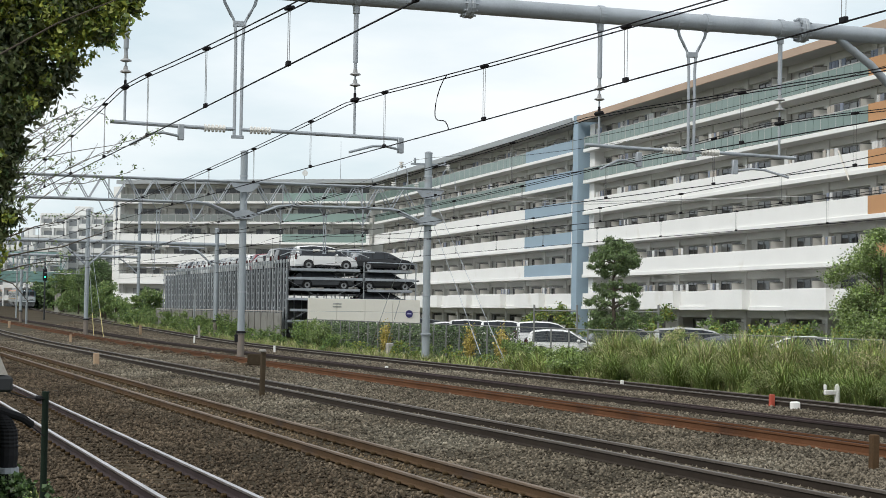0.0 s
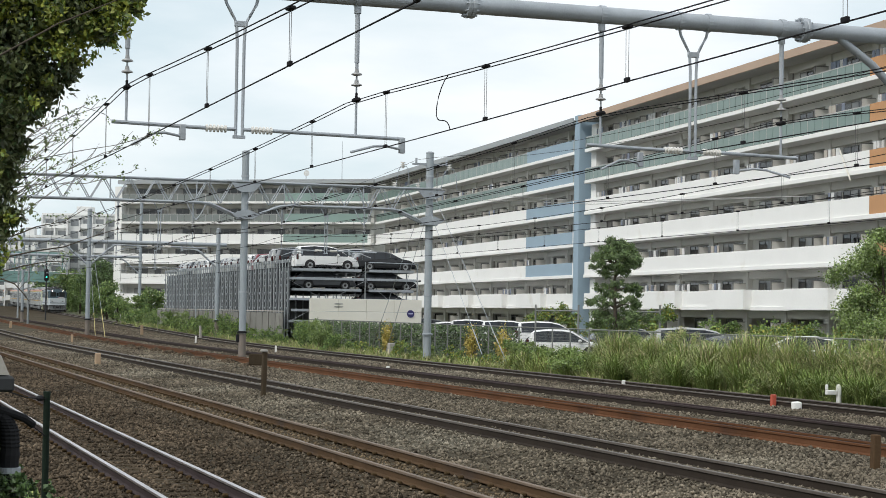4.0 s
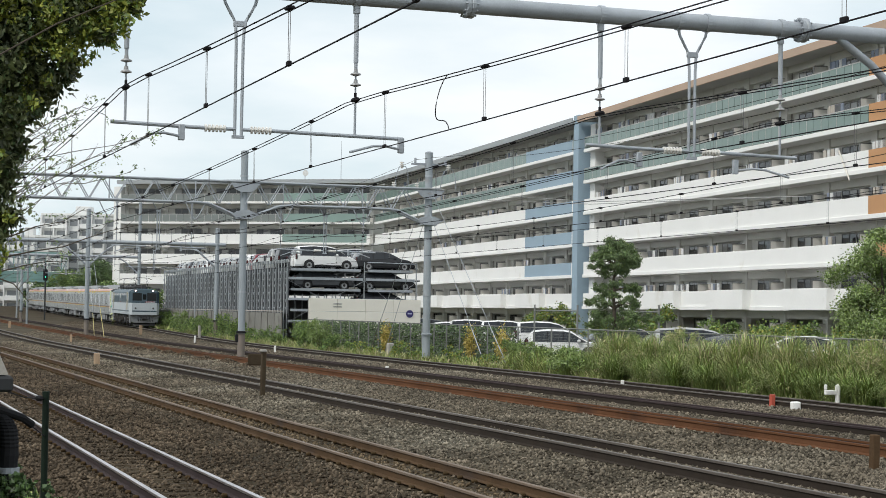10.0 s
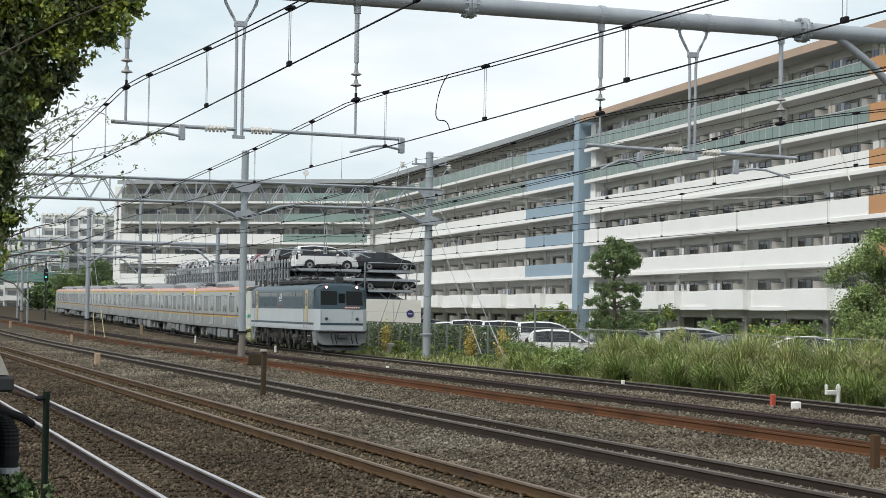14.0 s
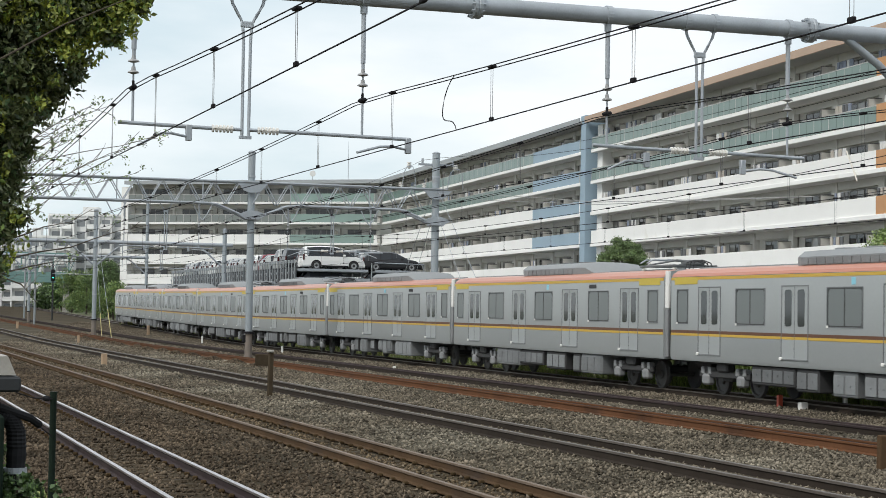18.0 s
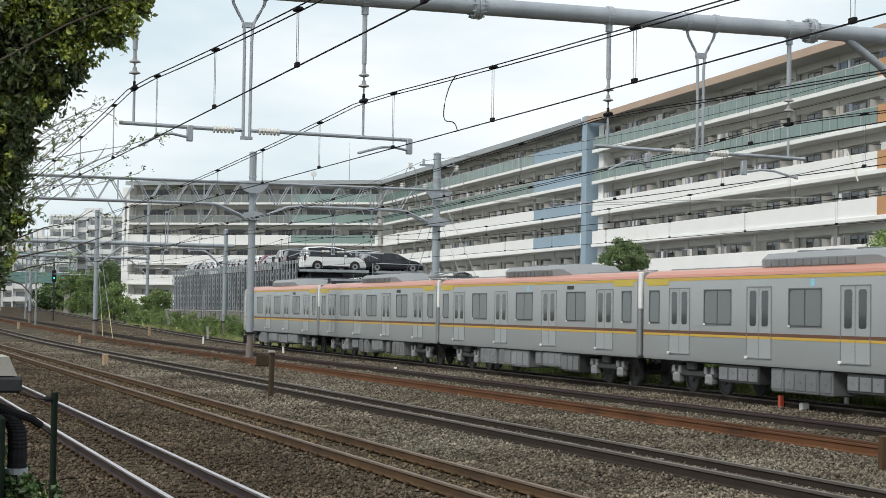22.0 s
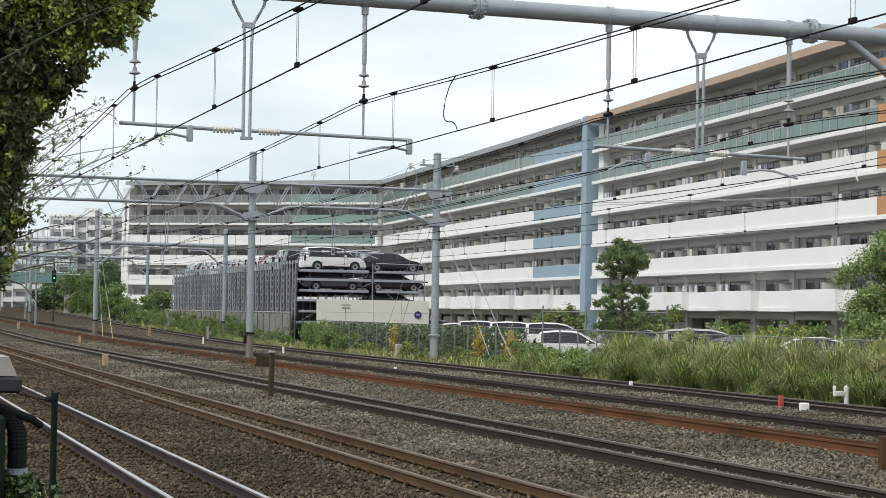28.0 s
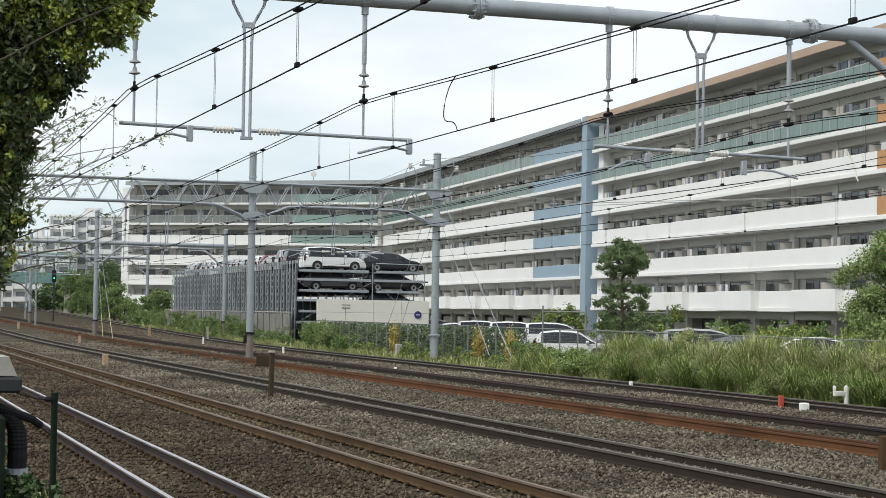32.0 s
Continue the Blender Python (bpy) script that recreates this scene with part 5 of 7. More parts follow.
    for side in (-1, 1):
        y = 1.2 * side
        for x in (-5.4, 0, 5.4):
            for dx in (-1.05, 1.05):
                part("spring", Shape().lathe([(0.11, 0.0), (0.13, 0.02), (0.11, 0.05), (0.13, 0.08), (0.11, 0.11), (0.13, 0.14), (0.11, 0.17), (0.13, 0.2), (0.11, 0.24)], (x + dx, y, 0.62), 10), GRIME, c)
                part("brake_rigging", Shape().tube([(x + dx + 0.46, y, 0.95), (x + dx + 0.5, y, 0.5), (x + dx + 0.47, y, 0.26)], 0.045, 6), GRIME, c)
            part("sand_pipe", Shape().tube([(x - 1.7, y, 1.1), (x - 1.72, y, 0.5), (x - 1.6, y * 0.6, 0.12)], 0.03, 6), GRIME, c)
            part("bolster_strut", Shape().worn(x - 0.09, x + 0.09, min(y, y + 0.12 * side), max(y, y + 0.12 * side), 0.5, 1.14, 0.03), GRIME, c)
        for x in (-2.7, 2.7):
            part("air_tank", Shape().lathe([(0.06, -0.62), (0.2, -0.52), (0.22, -0.4), (0.22, 0.4), (0.2, 0.52), (0.06, 0.62)], (x, 1.05 * side, 0.72), 12, "x"), UNDER_DARK, c)
        for k in (-1, 1):
            part("corner_skirt", Shape().prism([(7.9 * k, 1.16), (6.75 * k, 1.16), (7.05 * k, 0.86), (7.2 * k, 0.55), (7.5 * k, 0.4), (7.95 * k, 0.42)], 1.24 * side, 1.3 * side, "y"), SKIRT, c, "grey curved corner skirt")
            part("step", Shape().worn(6.35 * k - 0.2, 6.35 * k + 0.2, min(1.2 * side, 1.36 * side), max(1.2 * side, 1.36 * side), 0.55, 0.59, 0.01).worn(6.35 * k - 0.2, 6.35 * k + 0.2, min(1.2 * side, 1.36 * side), max(1.2 * side, 1.36 * side), 0.85, 0.89, 0.01), SKIRT, c)
    part("underframe", Shape().box(-7.6, 7.6, -1.1, 1.1, 0.85, 1.16), UNDER_DARK, c)
    VEHICLES.append((c, 37.3, 20.7))


FILTER = material("ventilation_filter", (0.050, 0.080, 0.098), 0.6, 0.1, 0.35, 8, 90)
LOCO_PANEL = material("loco_blue_panel", (0.037, 0.067, 0.086), 0.45, 0, 0.1, 1, 20)
LOCO_EDGE = material("loco_blue_edge", (0.10, 0.145, 0.17), 0.5, 0, 0.1, 1, 20)
VEHICLES = []


def on_track(s):
    return Vector((s, line_y("E", s), rise(s)))


def vehicle_rows(front, back):
    """Poses on the track, every half second, from the train's steady speed."""
    rows = []
    for i in range(65):
        t = i * 0.5
        s = PASS_X + V_TRAIN * (t - PASS_T)
        a, c = on_track(s + front - 3), on_track(s + back + 3)
        d = a - c
        mid = (a + c) / 2
        rows.append((t, pose(*mid, 0, -math.degrees(math.atan2(d.z, d.x)), math.degrees(math.atan2(d.y, d.x)))))
    return rows


for number in range(8):
    passenger_car(number)
locomotive()


# ---- plants ----
LEAF_DARK = material("dark_leaves", (0.050, 0.088, 0.030), 0.6, 0, 0.3, 1.2, 9, island=0.55)
LEAF_MID = material("green_leaves", (0.102, 0.17, 0.05), 0.6, 0, 0.3, 1.0, 9, island=0.5)
LEAF_LIGHT = material("light_leaves", (0.185, 0.265, 0.062), 0.6, 0, 0.3, 1.0, 9, island=0.45)
LEAF_YELLOW = material("yellowish_leaves", (0.33, 0.31, 0.050), 0.6, 0, 0.25, 1.0, 9, island=0.4)
LEAF_NEAR = material("near_dark_leaves", (0.115, 0.135, 0.055), 0.45, 0, 0.3, 3, 20, island=0.6)
# near leaves in sunlight, with the light put into the colour
LEAF_NEAR_LIT = material("near_lit_leaves", (0.28, 0.31, 0.05), 0.5, 0, 0.3, 3, 20, island=0.5)
GRASS = material("tall_grass", (0.295, 0.345, 0.108), 0.7, 0, 0.3, 0.5, 7, island=0.5)
GRASS_DRY = material("dry_grass", (0.47, 0.41, 0.24), 0.8, 0, 0.3, 0.5, 7, island=0.4)
LEAF_GREY = material("pale_grey_green_leaves", (0.27, 0.34, 0.145), 0.6, 0, 0.3, 1.0, 9, island=0.4)
LEAF_PINE = material("grey_green_leaves", (0.145, 0.198, 0.088), 0.65, 0, 0.3, 1.0, 9, island=0.5)
BARK = material("bark", (0.075, 0.06, 0.045), 0.95, 0, 0.3, 4, 40, 0.5)
TWIG = material("grey_twig", (0.17, 0.16, 0.14), 0.9, 0, 0.25, 4, 40)
IVY = material("yellow_climber", (0.48, 0.38, 0.11), 0.7, 0, 0.3, 2, 12, island=0.4)


def leaf_mesh(name, centres, size, mats, share, seed, droop=0.3, slim=0.42):
    """Many small folded leaves about the given centres."""
    g = np.random.default_rng(seed)
    n = len(centres)
    d = g.normal(size=(n, 3))
    d[:, 2] -= droop
    d /= np.linalg.norm(d, axis=1)[:, None]
    q = g.normal(size=(n, 3))
    s = np.cross(d, q)
    s /= np.linalg.norm(s, axis=1)[:, None]
    up = np.cross(s, d)
    ln = size * g.uniform(0.6, 1.25, n)[:, None]
    c = np.asarray(centres)
    lift = up * ln * slim * 0.45
    v = np.stack([c - d * ln * 0.5, c + s * ln * slim + lift, c + d * ln * 0.5, c - s * ln * slim + lift], 1).reshape(-1, 3)
    base = np.arange(n)[:, None] * 4
    f = np.concatenate([base + [0, 1, 2], base + [0, 2, 3]], 1).reshape(-1, 3)
    idx = np.repeat(g.choice(len(mats), n, p=share), 2)
    return soup(name, v, f, mats, idx)


def clumps(spots, per, seed, flat=0.75):
    """Points in uneven clumps: spots of (x, y, z, radius)."""
    g = np.random.default_rng(seed)
    out = []
    for x, y, z, r in spots:
        n = int(per * r * r)
        subs = max(4, int(7 * r * r))
        d = g.normal(size=(subs, 3))
        d /= np.linalg.norm(d, axis=1)[:, None]
        sub = d * r * g.uniform(0.55, 1.0, subs)[:, None]
        pick = g.integers(0, subs, n)
        p = sub[pick] + g.normal(size=(n, 3)) * r * 0.21
        p[:, 2] *= flat
        out.append(p + (x, y, z))
    return np.concatenate(out)


def tree(at, label, trunk, spots, limbs, per, size, mats, share, seed, category="tree"):
    t = thing("tree", label, category, pose(*at))
    part("trunk", Shape().tube(trunk[0], trunk[1], 9, trunk[2]), BARK, t, smooth=True)
    for pts in limbs:
        part("limb", Shape().tube(pts, trunk[1] * 0.42, 6, 0.012), BARK, t)
    part("crown", leaf_mesh("crown", clumps(spots, per, seed), size, mats, share, seed), LEAF_MID, t)
    return t


def auto_limbs(trunk_pts, spots, every=1):
    out = []
    top = Vector(trunk_pts[-1])
    for x, y, z, r in spots[::every]:
        h = min(top.z, max(0.5, z - r * 0.6))
        f = h / max(top.z, 0.1)
        a = Vector(trunk_pts[0]).lerp(top, f)
        b = Vector((x, y, z))
        out.append([tuple(a), tuple(a.lerp(b, 0.5) + Vector((0, 0, 0.08))), tuple(b)])
    return out


# the layered tree by the car park
pads = random.Random(31)
spots = []
for z, reach, r, n in ((6.05, 0.35, 0.45, 4), (5.7, 0.75, 0.5, 8), (5.25, 0.95, 0.48, 10), (4.85, 0.8, 0.38, 7), (4.05, 1.1, 0.36, 7), (3.35, 1.35, 0.42, 10), (2.55, 1.55, 0.45, 11), (1.9, 1.3, 0.5, 8)):
    for k in range(n):
        a = math.tau * (k + pads.uniform(-0.3, 0.3)) / n
        d = reach * pads.uniform(0.55, 1.1)
        spots.append((d * math.cos(a), d * math.sin(a) + 0.15, z + pads.uniform(-0.14, 0.14), r * pads.uniform(0.75, 1.15)))
stem = [(0, 0, 0), (0.05, 0.06, 2.2), (0, 0, 4.2), (0, 0.1, 6.0)]
tree((-78.0, 35.4, -0.45), "bushy green tree with layered branches by the car park", (stem, 0.13, 0.03), spots, auto_limbs(stem, spots, 2), 3700, 0.075, (LEAF_PINE, LEAF_LIGHT, LEAF_MID), (0.66, 0.08, 0.26), 3)
# the tree at the end of the grass bank
spots = [(0, 0, 4.9, 0.8), (0.3, 0.6, 4.3, 1.1), (-0.2, -0.6, 3.9, 1.0), (0.1, 1.2, 3.5, 1.2), (0, -0.9, 2.9, 1.0), (-0.3, 0.3, 2.8, 1.3), (0.3, 1.5, 2.3, 1.3), (0, -0.6, 1.8, 1.0), (0.2, 0.6, 1.5, 1.2), (0.2, 2.2, 3.6, 1.0)]
stem = [(0, 0, 0), (0, 0.1, 2.5), (0, 0, 4.8)]
tree((-53.6, 34.5, -0.2), "dense light green tree beside the car park", (stem, 0.11, 0.03), spots, auto_limbs(stem, spots, 2), 4800, 0.078, (LEAF_GREY, LEAF_MID, LEAF_LIGHT), (0.5, 0.1, 0.4), 4)
# trees beyond the curve
for i, (x, y, h, w, tone) in enumerate(((-330.0, 40.2, 7.4, 2.4, 0), (-305.0, 39.6, 7.6, 2.3, 0), (-283.0, 39.2, 8.6, 2.4, 1), (-262.0, 37.4, 8.2, 2.0, 1), (-246.0, 35.6, 5.4, 1.9, 0), (-222.0, 33.4, 3.4, 1.4, 0), (-190.0, 31.9, 4.4, 1.5, 0))):
    g = random.Random(i)
    spots = [(g.uniform(-w, w), g.uniform(-w, w) * (1.15 - 0.5 * f), 0.8 + (h - 1.4) * f, w * g.uniform(0.4, 0.75)) for f in [k / 15 for k in range(16)]]
    stem = [(0, 0, 0), (0, 0, h * 0.5), (0, 0, h * 0.9)]
    tree((x, y, rise(x) - 0.4), ("light" if tone == 0 else "dark") + " green broadleaf tree beyond the track curve", (stem, 0.16, 0.04), spots, auto_limbs(stem, spots, 3), 460, 0.2,
         ((LEAF_MID, LEAF_LIGHT, LEAF_GREY) if tone == 0 else (LEAF_MID, LEAF_DARK, LEAF_PINE)), (0.5, 0.3, 0.2), 20 + i)


def shrub(at, r, h, label, mats, share, seed, size=0.13, per=700, name="shrub"):
    g = random.Random(seed)
    n = 7
    spots = [(g.uniform(-0.5, 0.5) * r, g.uniform(-0.5, 0.5) * r, h * g.uniform(0.25, 0.85), r * g.uniform(0.3, 0.6)) for _ in range(n)]
    t = thing(name, label, "shrub", pose(*at), "wayside shrubs")
    s = Shape()
    for x, y, z, q in spots:
        s.tube([(0, 0, -0.05), (x * 0.5, y * 0.5, z * 0.55), (x, y, z)], 0.02, 5, 0.008)
    part("stem", s, BARK, t)
    part("foliage", leaf_mesh("foliage", clumps(spots, per, seed, h / r * 0.62 if h < r * 1.5 else 1.0), size, mats, share, seed), LEAF_MID, t)


MIXED = ((LEAF_DARK, LEAF_MID, LEAF_LIGHT), (0.08, 0.4, 0.52))
BRIGHT = ((LEAF_MID, LEAF_LIGHT, LEAF_YELLOW), (0.3, 0.5, 0.2))
FRESH = ((LEAF_MID, LEAF_LIGHT, LEAF_GREY), (0.15, 0.5, 0.35))
seed = 100
# shrubs along the far bank, from the curve to the lattice portal
for x, dy, r, h in ((-205, 1.6, 1.7, 2.6), (-196, 1.0, 1.3, 1.9), (-186, 1.6, 1.5, 2.3), (-176, 1.2, 1.4, 1.9), (-168, 1.4, 1.4, 1.7), (-160, 1.3, 1.3, 1.5), (-154, 1.5, 1.2, 1.5), (-148, 1.8, 1.3, 1.6), (-142, 1.5, 1.2, 1.4),
                    (-136, 1.8, 1.4, 1.7), (-131, 1.6, 1.0, 1.3), (-126, 1.9, 1.3, 1.9), (-122, 1.8, 1.2, 1.7), (-118, 1.7, 0.9, 1.2), (-114.5, 2.2, 1.2, 1.9), (-111, 1.6, 1.35, 1.9), (-107.5, 1.6, 1.0, 1.5), (-104, 1.7, 0.8, 1.2), (-101, 1.8, 0.7, 1.1)):
    seed += 1
    shrub((x, 26.6 + bend(x) + dy * (0.4 if x < -124 else 1.0), rise(x) - 0.45), r * (1.0 if x < -129 else 0.75), h * (1.0 if x < -129 or x in (-111, -114.5) else 0.55), "leafy green shrub on the railway bank", *MIXED, seed, 0.13 if x < -140 else 0.11, 560 if x < -140 else 750)
g = random.Random(40)
for i in range(44):
    x = -204 + 2.45 * i
    seed += 1
    if -129 < x < -97 and i % 3:
        continue
    r = g.uniform(0.8, 1.3)
    shrub((x, 26.9 + bend(x) + g.uniform(0, 0.5), rise(x) - 0.45), r, (g.choice((0.7, 0.9, 1.2, 1.5, 1.9)) if x > -124 else g.choice((1.4, 1.7, 2.0, 2.3))), "fresh green shrub in the lineside thicket", *(FRESH if i % 3 else MIXED), seed, 0.10, 760)
# low weeds before the fence
for x, dy, r, h in ((-98, 1.2, 0.6, 0.8), (-94.5, 1.0, 0.6, 0.7), (-91, 1.3, 0.7, 1.0), (-86.5, 1.0, 0.6, 0.8), (-82, 1.2, 0.7, 0.9), (-79, 0.8, 0.6, 0.7), (-77, 1.2, 0.7, 0.9), (-72.5, 1.0, 0.6, 0.7), (-66.5, 1.0, 0.9, 0.9), (-64.3, 1.4, 1.0, 1.0)):
    seed += 1
    shrub((x, 27.4 + dy, -0.42), r, h, "low yellow-green weeds before the fence", *BRIGHT, seed, 0.09, 1500, "weed_clump")
for x, y, r, h in ((-106.5, 28.6, 1.15, 2.1), (-105.4, 28.4, 0.9, 1.6), (-73.2, 28.6, 1.0, 1.7), (-70.6, 28.4, 0.8, 1.3), (-67.0, 28.2, 1.3, 1.25), (-64.8, 28.2, 1.2, 1.2), (-86.0, 28.7, 0.8, 1.2), (-118.2, 30.7, 1.1, 3.3)):
    seed += 1
    shrub((x, y, -0.45), r, h, "bright green bushy weeds along the fence", *FRESH, seed, 0.085, 2000, "weed_clump")
# clipped and loose shrubs before the flats
for i, x in enumerate(range(-150, -84, 4)):
    g = random.Random(i)
    seed += 1
    y = 62.4 - 0.077 * (x + 99) - g.uniform(2.0, 3.4)
    shrub((x + g.uniform(-1, 1), y, -0.45), g.uniform(1.0, 1.7), g.uniform(1.6, 2.6), "garden shrub before the apartment block", *(BRIGHT if i % 3 else MIXED), seed, 0.16, 420, "garden_shrub")
for i, x in enumerate(range(-92, -60, 2)):
    g = random.Random(i + 50)
    seed += 1
    shrub((x, 48 + g.uniform(-2, 2), -0.45), g.uniform(1.0, 1.7), g.uniform(2.1, 3.1), "yellow-green garden shrub by the car park", *(BRIGHT if i % 2 else MIXED), seed, 0.15, 480, "garden_shrub")
for x, y in ((-141, 57), (-133, 56), (-98, 47.5)):
    seed += 1
    shrub((x, y, -0.45), 1.5, 3.4, "pale yellow-green small garden tree", *BRIGHT, seed, 0.16, 480, "garden_shrub")


def hedge(x0, x1, y, h, label):
    g = np.random.default_rng(11)
    n = int((x1 - x0) * 620)
    p = np.stack([g.uniform(x0, x1, n), y + g.normal(0, 0.22, n), g.uniform(0.05, h, n) - 0.45 + 0.08 * np.sin(np.arange(n))], 1)
    t = thing("hedge", label, "hedge")
    part("foliage", leaf_mesh("foliage", p, 0.13, (LEAF_DARK, LEAF_MID, LEAF_PINE), (0.5, 0.3, 0.2), 12), LEAF_DARK, t)
    s = Shape()
    for i in range(int((x1 - x0) / 0.8)):
        s.tube([(x0 + 0.8 * i, y, -0.5), (x0 + 0.8 * i + 0.1, y, h * 0.6)], 0.02, 5)
    part("stem", s, BARK, t)


hedge(-114, -79, 30.7, 1.95, "dark green clipped hedge behind the fence")


def grass_field(name, label, xs, ys, n, height, seed, base, dry=0.15, width=0.016):
    """Tall grass: bent, tapering blades in tufts."""
    g = np.random.default_rng(seed)
    tufts = max(8, n // 45)
    tx, ty = g.uniform(*xs, tufts), g.uniform(*ys, tufts)
    th = height * g.uniform(0.55, 1.1, tufts)
    k = g.integers(0, tufts, n)
    x, y = tx[k] + g.normal(0, 0.14, n), np.clip(ty[k] + g.normal(0, 0.14, n), ys[0] - 0.2, ys[1] + 0.2)
    h = th[k] * g.uniform(0.5, 1.1, n)
    a = g.uniform(0, math.tau, n)
    lean = g.uniform(0.25, 1.0, n) * h
    dx, dy = np.cos(a) * lean, np.sin(a) * lean
    z = np.interp(x + 0 * y, [-420, -108, 100], [1.9, 0, 0]) + base
    sx, sy = -np.sin(a) * width, np.cos(a) * width
    rows = []
    for u, w in ((0, 1.0), (0.4, 0.9), (0.75, 0.6), (1.0, 0.05)):
        cx, cy, cz = x + dx * u ** 1.7, y + dy * u ** 1.7, z + h * (u - 0.34 * u ** 3 * (lean / h))
        rows += [np.stack([cx - sx * w, cy - sy * w, cz], 1), np.stack([cx + sx * w, cy + sy * w, cz], 1)]
    v = np.stack(rows, 1).reshape(-1, 3)
    b = np.arange(n)[:, None] * 8
    f = np.concatenate([b + [0, 1, 3, 2], b + [2, 3, 5, 4], b + [4, 5, 7, 6]], 1).reshape(-1, 4)
    idx = np.repeat(g.choice(3, n, p=(0.72 - dry / 2, dry, 0.28 - dry / 2)), 3)
    tagged(new(name, soup(name, v, f, (GRASS, GRASS_DRY, LEAF_LIGHT), idx)), label, "grass", kind="stuff")


grass_field("tall_grass", "tall green and straw-coloured grass on the bank", (-65, -30), (27.4, 29.4), 6000, 0.75, 31, -0.45, 0.2, 0.009)
grass_field("tall_grass", "tall green and straw-coloured grass on the bank", (-62, -30), (28.6, 29.55), 5000, 1.55, 32, -0.45, 0.55, 0.008)


GRASS_DEEP = material("deep_green_grass", (0.175, 0.25, 0.062), 0.65, 0, 0.3, 0.5, 7, island=0.45)


def arching_tuft(seed, h, spread, n, mats, share):
    """A fountain of long blades that rise from one root and bend over outwards."""
    g = np.random.default_rng(seed)
    a = g.uniform(0, math.tau, n)
    ln = h * g.uniform(0.6, 1.15, n)
    out = spread * g.uniform(0.4, 1.0, n)
    w = g.uniform(0.006, 0.012, n)
    rx, ry = g.normal(0, 0.13, n), g.normal(0, 0.13, n)
    rows = []
    for u, f in ((0, 0.7), (0.3, 1.0), (0.55, 0.95), (0.8, 0.65), (1.0, 0.06)):
        d = out * u ** 1.45
        z = ln * (u * 1.35 - 0.78 * u ** 2.3 * (0.25 + 0.95 * out / spread))
        cx, cy = rx + np.cos(a) * d, ry + np.sin(a) * d
        rows += [np.stack([cx - np.sin(a) * w * f, cy + np.cos(a) * w * f, z], 1), np.stack([cx + np.sin(a) * w * f, cy - np.cos(a) * w * f, z], 1)]
    v = np.stack(rows, 1).reshape(-1, 3)
    b = np.arange(n)[:, None] * 10
    f = np.concatenate([b + [0, 1, 3, 2], b + [2, 3, 5, 4], b + [4, 5, 7, 6], b + [6, 7, 9, 8]], 1).reshape(-1, 4)
    return soup("blade_fountain", v, f, mats, np.repeat(g.choice(len(mats), n, p=share), 4))


def grass_bank():
    """Big arching tufts, some with straw-coloured heads, over lower fine growth."""
    g = random.Random(12)
    kinds = [arching_tuft(500 + k, h, sp, n, mats, share) for k, (h, sp, n, mats, share) in enumerate((
        (1.55, 1.1, 620, (GRASS, GRASS_DEEP, GRASS_DRY), (0.40, 0.45, 0.15)), (2.15, 1.3, 700, (GRASS, GRASS_DEEP, GRASS_DRY), (0.48, 0.28, 0.24)),
        (1.4, 1.0, 580, (LEAF_LIGHT, GRASS_DEEP, GRASS), (0.35, 0.35, 0.30)), (2.4, 1.25, 700, (GRASS, GRASS_DRY, GRASS_DEEP), (0.50, 0.30, 0.20))))]
    for i in range(84):
        x = -65.5 + 33.5 * (i + g.uniform(-0.4, 0.4)) / 84
        y = (27.85, 29.15, 28.4, 28.95, 28.1, 29.3)[i % 6] + g.uniform(-0.2, 0.2)
        k = g.choice((0, 2, 2, 0) if y < 28.4 else (0, 1, 3, 1))
        t = thing("grass_tuft", "arching tuft of long green grass on the bank" if k in (0, 2) else "tall tuft of grass with straw-coloured blades", "grass", pose(x, y, -0.44, g.uniform(-4, 4), g.uniform(-4, 4), g.uniform(0, 360)), "tufts on the bank")
        part("blade_fountain", kinds[k], GRASS, t)
    for i in range(64):
        x, y = g.uniform(-65, -30), g.uniform(27.9, 29.7)
        r = g.uniform(0.45, 0.85)
        h = (1.0 if y < 28.5 else 1.95) * g.uniform(0.7, 1.1)
        t = thing("grass_tuft", "bushy tuft of long fine grass on the bank", "grass", pose(x, y, -0.42), "tufts on the bank")
        spots = [(g.uniform(-0.3, 0.3), g.uniform(-0.3, 0.3), h * f, r * (1.05 - 0.5 * f)) for f in (0.25, 0.55, 0.85)]
        mats, share = ((GRASS, GRASS_DRY, LEAF_LIGHT), ((0.4, 0.4, 0.2) if i % 2 else (0.6, 0.15, 0.25))) if i % 3 else ((GRASS, LEAF_LIGHT, LEAF_MID), (0.4, 0.3, 0.3))
        part("foliage", leaf_mesh("foliage", clumps(spots, 1700, 300 + i, 1.0), 0.17, mats, share, 300 + i, 0.2, 0.055), GRASS, t)


grass_bank()
grass_field("bank_grass", "mixed green grass along the railway bank", (-132, -62), (27.2, 29.4), 15000, 0.75, 33, -0.45, 0.3)
grass_field("bank_grass", "mixed green grass along the railway bank", (-72, -67), (27.6, 29.0), 2200, 1.45, 37, -0.45, 0.1)
grass_field("bank_grass", "rough grass along the far railway bank", (-190, -110), (28.4, 31.6), 9000, 0.8, 34, -0.45, 0.25, 0.03)
grass_field("verge_grass", "fresh green grass on the near verge", (-34, -14), (0.6, 2.2), 6000, 0.2, 35, 0.0, 0.05, 0.006)


